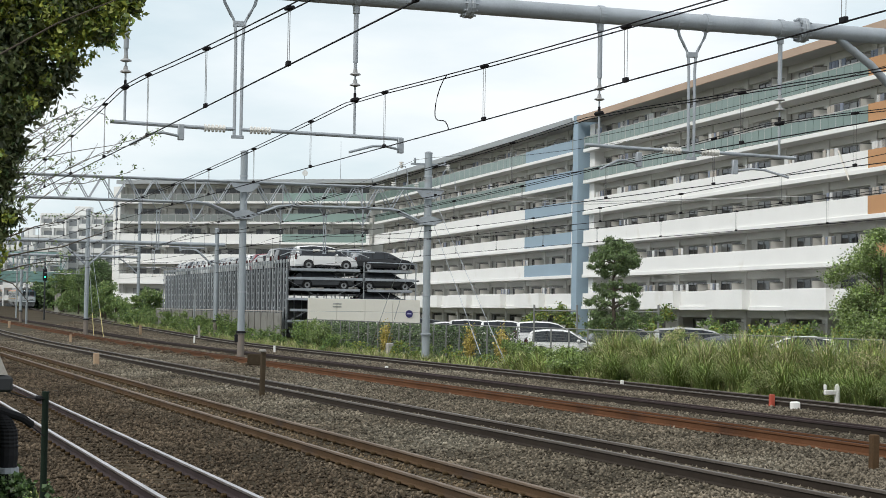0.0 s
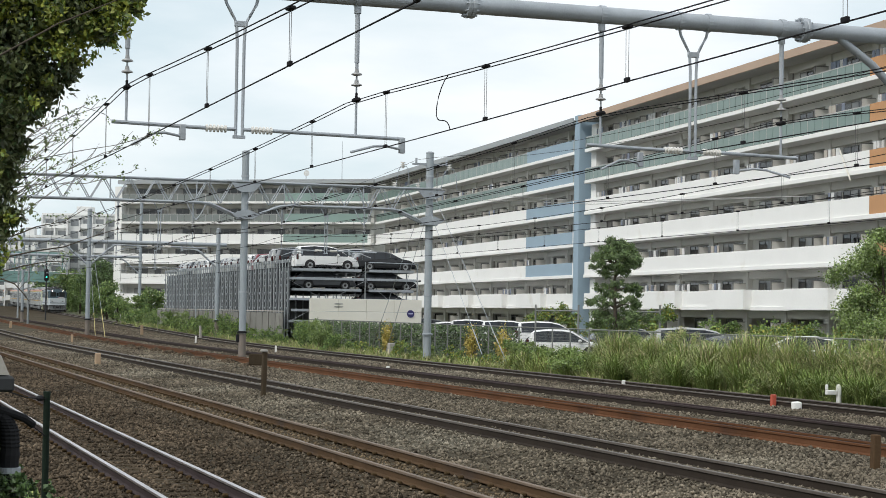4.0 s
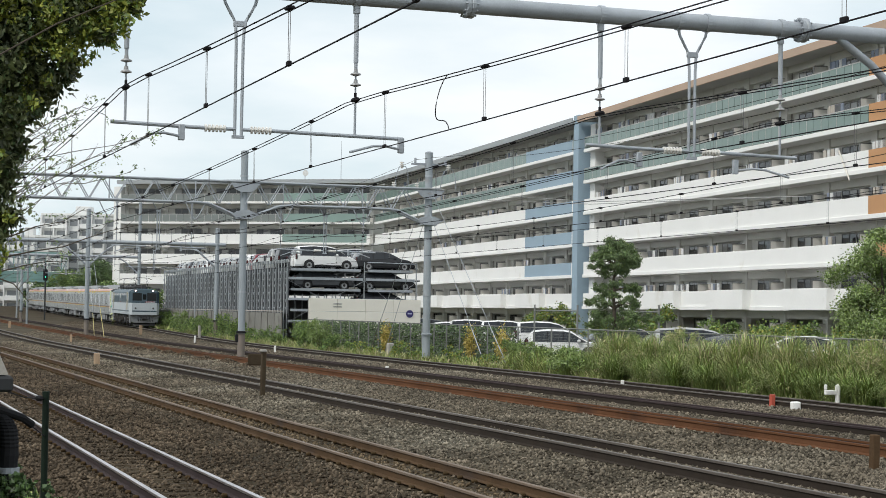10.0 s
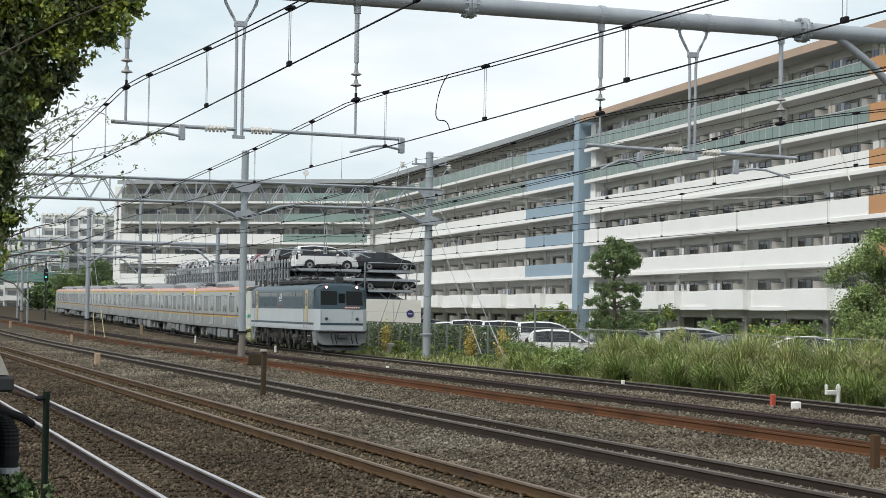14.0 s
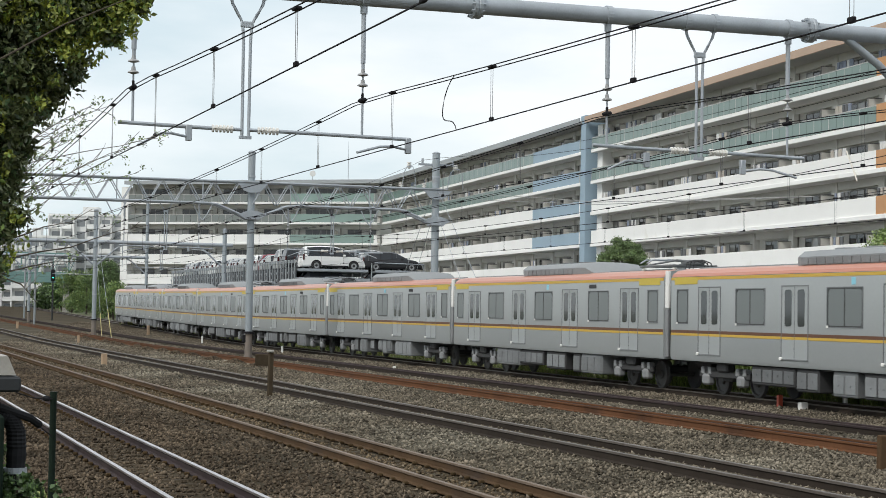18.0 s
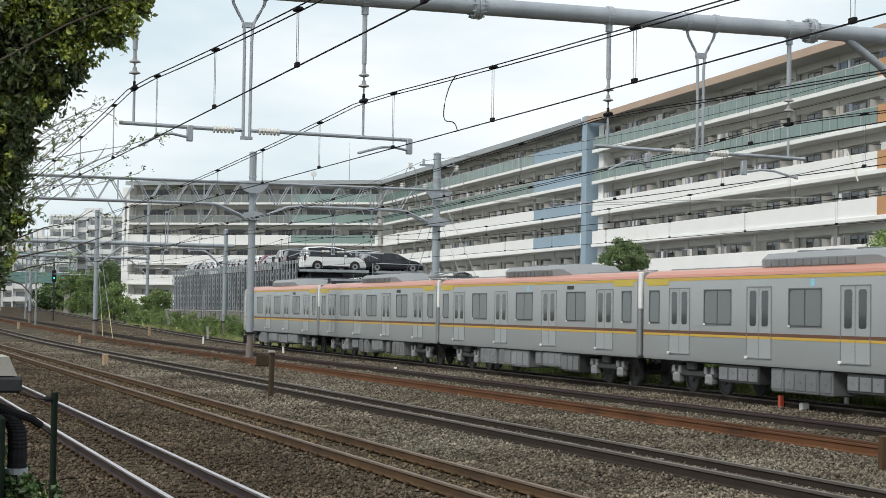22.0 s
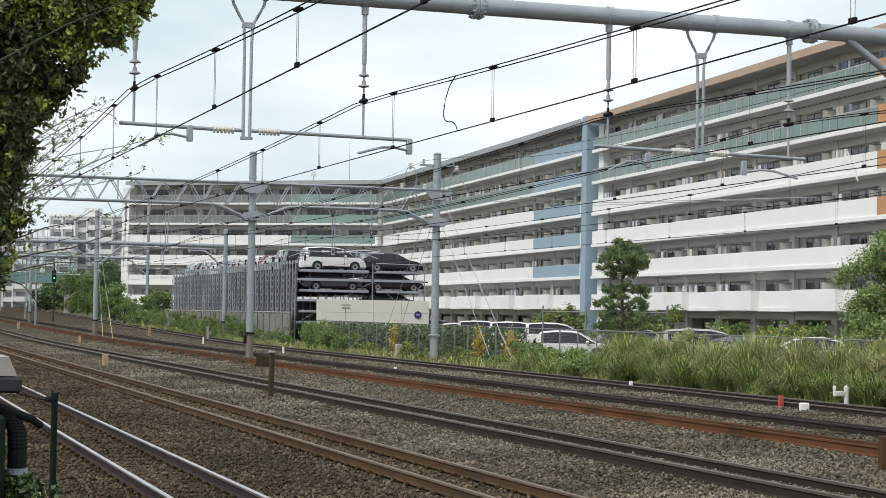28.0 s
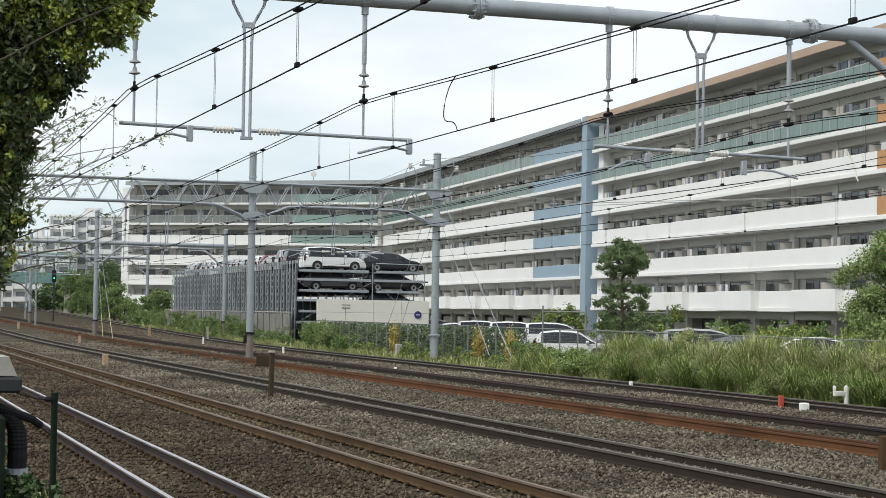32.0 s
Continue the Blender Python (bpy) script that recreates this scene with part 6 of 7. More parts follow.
# the tree that overhangs the camera's side
def near_tree():
    t = thing("tree", "overhanging evergreen tree with dark leaves and painted yellow-green lit leaves", "tree", pose(-9.3, -0.55, 0.5))
    stem = [(0, 0, 0), (0.05, 0.1, 1.6), (0.2, 0.15, 3.0), (0.3, 0.3, 4.6)]
    part("trunk", Shape().tube(stem, 0.13, 10, 0.05), BARK, t, smooth=True)
    spots = [(0.1, 1.6, 3.25, 0.3), (0.2, 1.8, 3.35, 0.22), (0.2, 1.72, 3.08, 0.18), (0.1, 1.48, 3.0, 0.22), (0.1, 1.42, 2.85, 0.2), (0.1, 1.34, 2.68, 0.18), (0.1, 1.3, 2.5, 0.16), (0.05, 1.28, 2.36, 0.13), (0.05, 1.22, 2.2, 0.13),
             (-0.1, 1.15, 3.3, 0.4), (0.0, 1.1, 2.9, 0.32), (0.0, 1.0, 2.5, 0.3), (0.2, 1.7, 3.6, 0.35), (0.1, 1.4, 3.65, 0.4), (-0.1, 0.8, 3.0, 0.5), (0.0, 0.9, 3.7, 0.5), (0.25, 1.9, 3.75, 0.35), (0.0, 0.95, 2.15, 0.25), (0.3, 1.93, 3.18, 0.1), (0.3, 2.0, 3.3, 0.1), (0.05, 1.34, 2.1, 0.13), (0.05, 1.32, 1.92, 0.1), (0.0, 1.12, 2.0, 0.2), (0.0, 1.3, 3.5, 0.38), (0.1, 1.12, 3.15, 0.36), (0.1, 1.1, 3.6, 0.4), (0.0, 1.02, 2.75, 0.3), (0.1, 1.2, 2.3, 0.22), (0.1, 1.55, 3.7, 0.3)]
    spots = [(x, y - 0.13 * min(1, max(0, (z - 2.7) / 0.4)), z, r) for x, y, z, r in spots]
    for i, (x, y, z, r) in enumerate(spots):
        if r < 0.2:
            continue
        a = Vector(stem[1]).lerp(Vector(stem[3]), min(1, max(0, (z - 2.0) / 2.6)))
        b = Vector((x, y, z))
        part("limb", Shape().tube([tuple(a), tuple(a.lerp(b, 0.5) + Vector((0, 0, -0.1))), tuple(a.lerp(b, 0.9))], 0.016, 6, 0.004), BARK, t)
    part("limb", Shape().tube([(0.5, 1.1, 2.85), (0.55, 1.28, 2.95), (0.55, 1.55, 3.12), (0.55, 1.84, 3.26)], 0.007, 6, 0.003), BARK, t, "grey bare branch")
    edge = [(0.05, 1.56, 3.02, 0.16), (0.05, 1.52, 2.92, 0.16), (0.05, 1.47, 2.84, 0.15), (0.05, 1.4, 2.76, 0.15), (0.05, 1.36, 2.68, 0.14), (0.05, 1.33, 2.58, 0.13), (0.05, 1.29, 2.46, 0.12), (0.05, 1.28, 2.34, 0.12), (0.05, 1.32, 2.23, 0.11), (0.05, 1.28, 2.08, 0.11)]
    thick = edge + [(-0.25, 1.0 + 0.1 * k, 2.35 + 0.2 * k, 0.3) for k in range(6)] + [(-0.3, 0.95, 3.4, 0.4), (-0.2, 1.25, 3.15, 0.32), (-0.2, 1.15, 2.65, 0.26), (-0.2, 1.05, 2.3, 0.24), (-0.2, 1.05, 2.05, 0.2)]
    p = clumps(spots + thick, 24000, 60, 0.9)
    part("crown", leaf_mesh("crown", p, 0.045, (LEAF_NEAR, LEAF_DARK), (0.8, 0.2), 61, 0.5, 0.22), LEAF_NEAR, t)
    # brighter leaves, mostly above z 3.0: painted light on the upper crown
    tips = [(x + u, y + v, z + w, 0.08) for (x, y, z, r) in spots for u, v, w in [(random.uniform(-r, r) * 0.8, random.uniform(-r, r) * 0.8, random.uniform(-r, r) * 0.6) for _ in range(26 if z > 3.0 else 3)]]
    part("shoot", leaf_mesh("shoot", clumps(tips, 8000, 62, 0.9), 0.036, (LEAF_NEAR_LIT, LEAF_LIGHT), (0.7, 0.3), 63, 0.1, 0.26), LEAF_NEAR_LIT, t, "yellow-green leaves with light painted in")


near_tree()
for x, y, r, h in ((-15.2, 1.35, 0.3, 0.5), (-14.9, 1.62, 0.28, 0.42), (-15.2, 1.85, 0.26, 0.46), (-15.0, 2.05, 0.24, 0.5), (-16.2, 1.5, 0.3, 0.5), (-15.3, 2.35, 0.24, 0.48)):
    seed += 1
    shrub((x, y, float(np.interp(y, [0.5, 1.5, 2.2, 2.6], [0.65, 0.45, 0.0, -0.2]))), r, h, "low leafy weeds on the near verge", (LEAF_DARK, LEAF_MID), (0.6, 0.4), seed, 0.05, 9000, "weed_clump")


def twig_tree():
    """Thin branches that reach before the sky and the bend."""
    t = thing("sapling", "thin half-bare sapling with small leaves", "sapling", pose(-12.0, 0.7, 0.6))
    g = random.Random(9)
    part("trunk", Shape().tube([(0, 0, 0), (0, 0.1, 1.2), (0, 0.12, 2.0), (0, 0.2, 2.9)], 0.03, 7, 0.012), TWIG, t)
    branches = (((0.34, 2.56), (0.56, 2.62), (0.84, 2.69), (1.06, 2.73), (1.29, 2.81)), ((0.48, 2.75), (0.66, 2.88), (0.84, 2.98), (0.99, 2.94)), ((0.3, 2.4), (0.56, 2.45), (0.88, 2.47), (1.19, 2.56)),
                ((0.2, 2.3), (0.52, 2.6), (0.7, 2.83)), ((0.1, 1.8), (0.49, 1.91), (0.63, 1.94), (0.82, 1.95)), ((0.12, 1.9), (0.43, 1.79), (0.49, 1.72), (0.53, 1.67)),
                ((0.1, 1.9), (0.56, 2.01), (0.74, 2.04), (0.89, 2.1), (1.06, 2.16), (1.28, 2.21)), ((0.1, 2.0), (0.45, 2.12), (0.56, 2.17), (0.74, 2.21), (0.88, 2.3)))
    for y, z in ((0.72, 2.75), (0.86, 2.9), (0.98, 3.0), (1.08, 2.7), (0.62, 2.5), (0.9, 2.53), (1.24, 2.76), (0.76, 2.62), (0.66, 2.88), (0.55, 2.3)):
        branches += (((0.15, 1.9 + 0.25 * z - 0.35), (y * 0.5, z - 0.28), (y * 0.8, z - 0.08), (y, z)),)
    tips = []
    for i, pts in enumerate(branches):
        dark = 4 <= i < 8
        q = [Vector((0.05 * g.uniform(-1, 1), y, z)) for y, z in pts]
        part("branch", Shape().tube([tuple(p) for p in q], 0.0065 if dark else 0.004, 6, 0.002), BARK if dark else TWIG, t)
        for k in range(11 if not dark else 6):
            j = g.randrange(len(q) - 1)
            c = q[j].lerp(q[j + 1], g.random())
            d = c + Vector((g.uniform(-0.05, 0.05), g.uniform(0.02, 0.12), g.uniform(-0.05, 0.12)))
            part("branch", Shape().tube([tuple(c), tuple(c.lerp(d, 0.5) + Vector((0, 0.01, 0.008))), tuple(d)], 0.0022, 4, 0.001), TWIG, t)
            if g.random() < 0.6:
                tips.append((*d, 0.045))
    part("foliage", leaf_mesh("foliage", clumps(tips, 6500, 66), 0.017, (LEAF_MID, LEAF_GREY), (0.4, 0.6), 67), LEAF_MID, t)


twig_tree()


# ---- cars ----
PAINT = {
    "white": material("white_car_paint", (0.78, 0.78, 0.77), 0.25, 0, 0.03, 1, 8),
    "black": material("black_car_paint", (0.02, 0.021, 0.024), 0.2, 0, 0.05, 1, 8),
    "grey": material("dark_grey_car_paint", (0.09, 0.095, 0.105), 0.25, 0.3, 0.05, 1, 8),
    "silver": material("silver_car_paint", (0.46, 0.46, 0.45), 0.3, 0.5, 0.05, 1, 8),
    "red": material("dark_red_car_paint", (0.20, 0.03, 0.04), 0.25, 0, 0.05, 1, 8),
}
CAR_WINDOW = glass("car_window", (0.03, 0.034, 0.04), 0.05)
TYRE = material("tyre", (0.022, 0.022, 0.023), 0.85, 0, 0.2, 5, 40)
RIM = material("wheel_rim", (0.30, 0.305, 0.31), 0.4, 0.5, 0.1, 5, 40)
CAR_WINDOW.node_tree.nodes["Principled BSDF"].inputs["Specular IOR Level"].default_value = 0.35
CAR_LAMP = glass("clear_lamp", (0.55, 0.57, 0.58), 0.1)
TAIL_LAMP = glass("red_lamp", (0.055, 0.010, 0.010), 0.15)
# length, half width, belt height, stations along the car from tail to nose: x, height of the top line, and what the side and the top are there
# (w: window, p: painted panel, b: black pillar) up to the next station
KINDS = {
    "minivan": (4.7, 0.86, 1.0, ((-2.36, 0.62, "pp"), (-2.33, 1.0, "pw"), (-2.16, 1.58, "pp"), (-2.0, 1.70, "wp"), (-1.05, 1.77, "bp"), (-0.97, 1.775, "wp"), (0.0, 1.74, "bp"), (0.08, 1.73, "wp"), (0.62, 1.62, "ww"),
                                 (1.0, 1.42, "bw"), (1.08, 1.37, "ww"), (1.52, 1.06, "pp"), (1.95, 0.93, "pp"), (2.25, 0.76, "pp"), (2.36, 0.5, "pp"))),
    "wagon": (4.6, 0.86, 0.88, ((-2.3, 0.6, "pp"), (-2.25, 0.9, "pw"), (-1.85, 1.28, "pp"), (-1.7, 1.36, "wp"), (-1.0, 1.46, "bp"), (-0.93, 1.465, "wp"), (-0.1, 1.46, "bp"), (-0.03, 1.455, "wp"), (0.35, 1.38, "ww"),
                                (0.72, 1.2, "bw"), (0.8, 1.16, "ww"), (1.2, 0.95, "pp"), (1.8, 0.85, "pp"), (2.18, 0.68, "pp"), (2.3, 0.46, "pp"))),
    "hatch": (3.9, 0.82, 0.92, ((-1.95, 0.6, "pp"), (-1.92, 0.95, "pw"), (-1.72, 1.36, "pp"), (-1.58, 1.47, "wp"), (-0.9, 1.54, "bp"), (-0.83, 1.545, "wp"), (-0.1, 1.53, "bp"), (-0.03, 1.525, "wp"), (0.35, 1.44, "ww"),
                                (0.66, 1.25, "bw"), (0.74, 1.2, "ww"), (1.1, 0.98, "pp"), (1.55, 0.88, "pp"), (1.85, 0.7, "pp"), (1.95, 0.48, "pp"))),
}
CAR_MESH = {}


def car(kind, paint, x, y, z, heading, where, group):
    """A parked car: body, glazed cabin, wheels in arches, lamps, mirrors."""
    length, half, belt, line = KINDS[kind]
    words = {"minivan": "minivan", "wagon": "estate car", "hatch": "small hatchback"}[kind]
    tone = {"white": "white", "black": "black", "grey": "dark grey", "silver": "silver", "red": "dark red"}[paint]
    if (kind, paint) in CAR_MESH:
        return tagged(copy_thing(CAR_MESH[kind, paint], pose(x, y, z, 0, 0, heading)), f"{tone} {words} {where}", group=group)
    c = thing("car", f"{tone} {words} {where}", "car", pose(x, y, z, 0, 0, heading), group)
    CAR_MESH[kind, paint] = c
    p = PAINT[paint]

    def section(px, top):
        """Half a cross-section from the floor over the sill, belt and roof edge to the middle."""
        end = 1.0 - 0.16 * max(0.0, abs(px) / (length / 2) - 0.72) / 0.28
        b = min(belt, top - 0.05)
        lean = half * (1.0 - 0.30 * max(0.0, top - belt - 0.05) / 0.8)
        return [(half * 0.9 * end, 0.24), (half * end, 0.36), (half * 1.01 * end, min(0.7, b - 0.08)), (half * 0.985 * end, b), (lean * end if top > belt + 0.06 else half * 0.93 * end, max(b + 0.02, top - 0.07)), (lean * 0.72 * end, top), (0.0, top + 0.015)]
    rings = [section(a, t) for a, t, _ in line]
    body, panes, black = Shape(), Shape(), Shape()
    for (a, _, kindly), (b, _, _), r0, r1 in zip(line, line[1:], rings, rings[1:]):
        for side in (-1, 1):
            for q in range(6):
                quad = [(a, side * r0[q][0], r0[q][1]), (b, side * r1[q][0], r1[q][1]), (b, side * r1[q + 1][0], r1[q + 1][1]), (a, side * r0[q + 1][0], r0[q + 1][1])]
                look_of = kindly[0] if q == 3 else kindly[1] if q > 4 else "p"
                {"p": body, "w": panes, "b": black}[look_of].add(quad, [(0, 1, 2, 3)])
    for ring, a in ((rings[0], line[0][0]), (rings[-1], line[-1][0])):
        body.add([(a, -v, h) for v, h in ring] + [(a, v, h) for v, h in ring[::-1]], [tuple(range(14))])
    part("body", body, p, c, smooth=True)
    part("cabin_glass", panes, CAR_WINDOW, c, smooth=True)
    part("pillar", black, BLACK, c)
    for side in (-1, 1):
        y0 = side * (half + 0.1)
        part("mirror", Shape().worn(0.62, 0.8, y0 - 0.1, y0 + 0.1, belt + 0.0, belt + 0.15, 0.04), p, c)
        part("headlight", Shape().worn(length / 2 - 0.5, length / 2 - 0.1, side * 0.6 - 0.17, side * 0.6 + 0.17, 0.62, 0.77, 0.05), CAR_LAMP, c)
        part("tail_light", Shape().worn(-length / 2 - 0.005, -length / 2 + 0.14, side * (half - 0.14) - 0.08, side * (half - 0.14) + 0.08, 0.72, belt + 0.12, 0.03), TAIL_LAMP, c)
        part("sill", Shape().worn(-length * 0.2, length * 0.22, side * half - 0.03, side * half + 0.02, 0.22, 0.34, 0.015), BLACK, c)
        for wx in (-length * 0.29, length * 0.31):
            arch = Shape().lathe([(0.385, -0.02), (0.385, 0.02)], (wx, side * (half + 0.0), 0.35), 18, "y")
            part("wheel_arch", arch, BLACK, c)
            wheel = part("wheel", Shape().lathe([(0.2, -0.1), (0.31, -0.1), (0.33, -0.06), (0.33, 0.06), (0.31, 0.1), (0.2, 0.1)], (wx, side * (half - 0.04), 0.33), 18, "y"), TYRE, c, smooth=True)
            part("rim", Shape().lathe([(0.02, -0.085), (0.12, -0.105), (0.21, -0.112), (0.21, 0.112), (0.12, 0.105), (0.02, 0.085)], (wx, side * (half - 0.04), 0.33), 12, "y"), RIM, wheel)
    part("bumper", Shape().worn(length / 2 - 0.18, length / 2 + 0.03, -half * 0.86, half * 0.86, 0.26, 0.5, 0.06), p, c)
    part("plate", Shape().box(-length / 2 - 0.03, -length / 2 - 0.01, -0.17, 0.17, 0.62, 0.79), WHITE, c)
    return c


# ---- stacked car rack ----
def car_rack():
    t = thing("car_rack", "grey steel multi-level mechanical car parking rack", "parking rack")
    x0, x1, ys, top = -125.0, -175.0, (31.0, 36.8, 40.8), 5.75
    post = Shape().worn(-0.07, 0.07, -0.03, 0.03, -0.3, top, 0.01).box(-0.12, 0.12, -0.08, 0.08, -0.3, -0.2).mesh("post", RACK)
    panel = Shape()
    for z0, z1 in ((1.9, 3.42), (3.44, 4.42), (4.44, 5.3)):
        panel.worn(-0.34, 0.34, -0.03, 0.03, z0, z1, 0.008)
    panel = panel.mesh("panel", RACK_PANEL)
    cap = Shape().worn(-0.14, 0.14, -0.06, 0.06, top - 0.16, top + 0.1, 0.03).mesh("cap", RACK)
    bracket = Shape()
    for z in (2.35, 2.9, 3.45, 4.0, 4.45, 4.95):
        bracket.worn(-0.2, 0.2, -0.09, -0.03, z - 0.045, z + 0.045, 0.01).worn(0.1, 0.19, -0.12, -0.05, z - 0.14, z - 0.02, 0.01)
    bracket = bracket.mesh("bracket", RACK)
    n = 58
    for i in range(n + 1):
        x = x0 + (x1 - x0) * i / n
        part("post", post, RACK, t, m=pose(x, ys[0], 0))
        part("cap", cap, RACK, t, m=pose(x, ys[0], 0))
        if i % 2 == 0:
            part("bracket", bracket, RACK, t, m=pose(x, ys[0], 0))
        if i < n:
            part("panel", panel, RACK_PANEL, t, m=pose(x - 0.43, ys[0] + 0.16, 0))
        if i % 3 == 0:
            part("post", post, RACK, t, m=pose(x, ys[2], 0))
            part("post", post, RACK, t, m=pose(x, ys[1], 0))
    for y in ys:
        for z in (1.3, 2.9, 4.4):
            part("beam", Shape().worn(x1, x0, y + 0.2, y + 0.28, z, z + 0.12, 0.01), RACK_PANEL, t)
    for y0, y1 in zip(ys, ys[1:]):
        for z in (1.3, 2.9, 4.4):
            part("beam", Shape().worn(x0 - 0.06, x0 + 0.06, y0 + 0.1, y1 - 0.1, z, z + 0.18, 0.01), STEEL, t)
        for k in (0, 1):
            a, b = ((y0, 1.3), (y1, 4.4)) if k else ((y1, 1.3), (y0, 4.4))
            part("tie_rod", Shape().tube([(x0 + 0.1, a[0], a[1]), (x0 + 0.1, b[0], b[1])], 0.012, 5), STEEL, t)
    for i in range(20):
        x = x0 - 1.25 - 2.5 * i
        for y0, y1 in zip(ys, ys[1:]):
            for z in (0.65, 2.2, 3.7, 5.15):
                if i > 5 and z < 3:
                    continue
                part("pallet", Shape().worn(x - 1.12, x + 1.12, y0 + 0.3, y1 - 0.25, z - 0.14, z, 0.03), RACK_DARK if z < 5 else RACK, t)
                if i == 0:
                    part("pallet_rail", Shape().worn(x + 1.12, x + 1.19, y0 + 0.3, y1 - 0.25, z - 0.1, z + 0.08, 0.01), STEEL, t)
    part("back_screen", Shape().box(x1, x0 - 0.3, ys[2] + 0.2, ys[2] + 0.25, -0.3, 3.0), RACK_DARK, t)
    part("guard_rail", Shape().tube([(x0 + 0.1, ys[1] + 0.2, 5.75), (x0 + 0.1, ys[2], 5.7)], 0.04, 6), STEEL, t)
    return t


car_rack()
rw = thing("retaining_wall", "low grey concrete panel wall below the car rack", "wall")
for i in range(25):
    a = -175.5 + 2.05 * i
    part("panel", Shape().worn(a + 0.01, a + 2.03, 30.42, 30.52, -0.5, 1.98, 0.015), WALL_OLD, rw)
    part("post", Shape().worn(a - 0.08, a + 0.08, 30.36, 30.41, -0.5, 2.04, 0.01), WALL_OLD, rw)
part("coping", Shape().worn(-175.6, -124.2, 30.38, 30.56, 2.05, 2.13, 0.015), CONCRETE, rw)
g = random.Random(5)
car("minivan", "white", -126.3, 34.1, 5.15, 90, "on the rack's top deck", "cars on the rack")
car("wagon", "black", -126.4, 38.6, 5.15, 90, "on the rack's top deck", "cars on the rack")
for i in range(1, 20):
    x = -126.3 - 2.5 * i
    if i % 9 != 4:
        car(g.choice(("minivan", "wagon", "hatch", "minivan") if i < 5 else ("hatch", "wagon")), g.choice(("white", "silver", "grey", "black", "red", "black")), x, 34.0, 5.15, 90, "on the rack's top deck", "cars on the rack")
    if i < 7 and i % 3:
        car(g.choice(("minivan", "hatch")), g.choice(("white", "black", "silver")), x, 38.7, 5.15, 90, "on the rack's top deck", "cars on the rack")
car("wagon", "grey", -126.4, 34.0, 3.7, 90, "on a middle deck of the rack", "cars on the rack")
car("wagon", "black", -126.4, 38.7, 3.7, 90, "on a middle deck of the rack", "cars on the rack")
car("wagon", "black", -126.4, 38.7, 2.2, 90, "on a lower deck of the rack", "cars on the rack")
car("wagon", "black", -128.9, 34.0, 3.7, 90, "on a middle deck of the rack", "cars on the rack")

LOT = -0.1
for kind, paint, x, y, h in (("hatch", "white", -82.2, 34.7, 66), ("wagon", "grey", -78.5, 39.5, 75), ("minivan", "white", -127, 46.5, 70), ("minivan", "white", -119.5, 46.3, 69), ("minivan", "white", -113, 46.5, 72),
                             ("minivan", "black", -137, 46.0, 75), ("hatch", "white", -131.5, 46.2, 78), ("wagon", "white", -142.5, 46.2, 75), ("minivan", "silver", -75.5, 38.8, 70), ("wagon", "grey", -71.5, 38.6, 118),
                             ("wagon", "white", -73.0, 42.3, 240), ("wagon", "grey", -86.8, 40.2, 80), ("hatch", "silver", -99, 46.5, 75), ("wagon", "black", -92, 46.6, 75)):
    car(kind, paint, x, y, LOT, h, "parked in the open car park", "cars in the car park")


# ---- fences, walls and lineside things ----
FENCE = material("fence_grey", (0.19, 0.195, 0.185), 0.7, 0.0, 0.12, 1, 20)
PANEL_WHITE = material("cream_panel", (0.74, 0.71, 0.63), 0.7, 0, 0.05, 0.4, 10)
SIGN_BLUE = material("purple_blue_sign", (0.035, 0.03, 0.13), 0.5, 0, 0.1, 3, 20)
SIGN_PALE = material("pale_lilac_bar", (0.45, 0.43, 0.62), 0.5, 0, 0.05, 3, 20)
GUARD_YELLOW = material("yellow_guard", (0.55, 0.48, 0.19), 0.6, 0, 0.1, 2, 20)
RED_PAINT = material("red_marker_paint", (0.45, 0.08, 0.045), 0.6, 0, 0.12, 3, 20)
ORANGE_MARK = material("weathered_orange_marker", (0.40, 0.28, 0.18), 0.8, 0, 0.2, 3, 20)
SIGNAL_GREEN = glowing("green_signal_glow", (0.03, 0.75, 0.45), 3)


def mesh_fence(x0, x1, y, z, h):
    t = thing("mesh_fence", "grey wire mesh fence with steel posts along the railway", "fence")
    post = Shape().tube([(0, 0, -0.2), (0, 0, h)], 0.035, 7).mesh("post", FENCE)
    n = int((x1 - x0) / 2)
    for i in range(n + 1):
        part("post", post, FENCE, t, m=pose(x0 + 2 * i, y, z))
    part("top_rail", Shape().tube([(x0, y, z + h), (x1, y, z + h)], 0.025, 6), FENCE, t)
    s = Shape()
    for i in range(int((x1 - x0) / 0.1)):
        x = x0 + 0.1 * i
        s.add([(x - 0.0035, y, z), (x + 0.0035, y, z), (x + 0.0035, y, z + h), (x - 0.0035, y, z + h)], [(0, 1, 2, 3)])
    for i in range(int(h / 0.12)):
        q = z + 0.1 + 0.12 * i
        s.add([(x0, y, q - 0.0035), (x1, y, q - 0.0035), (x1, y, q + 0.0035), (x0, y, q + 0.0035)], [(0, 1, 2, 3)])
    tagged(part("wire_mesh", s, FENCE, t), kind="stuff")


mesh_fence(-114.0, -32.0, 29.75, -0.45, 2.05)

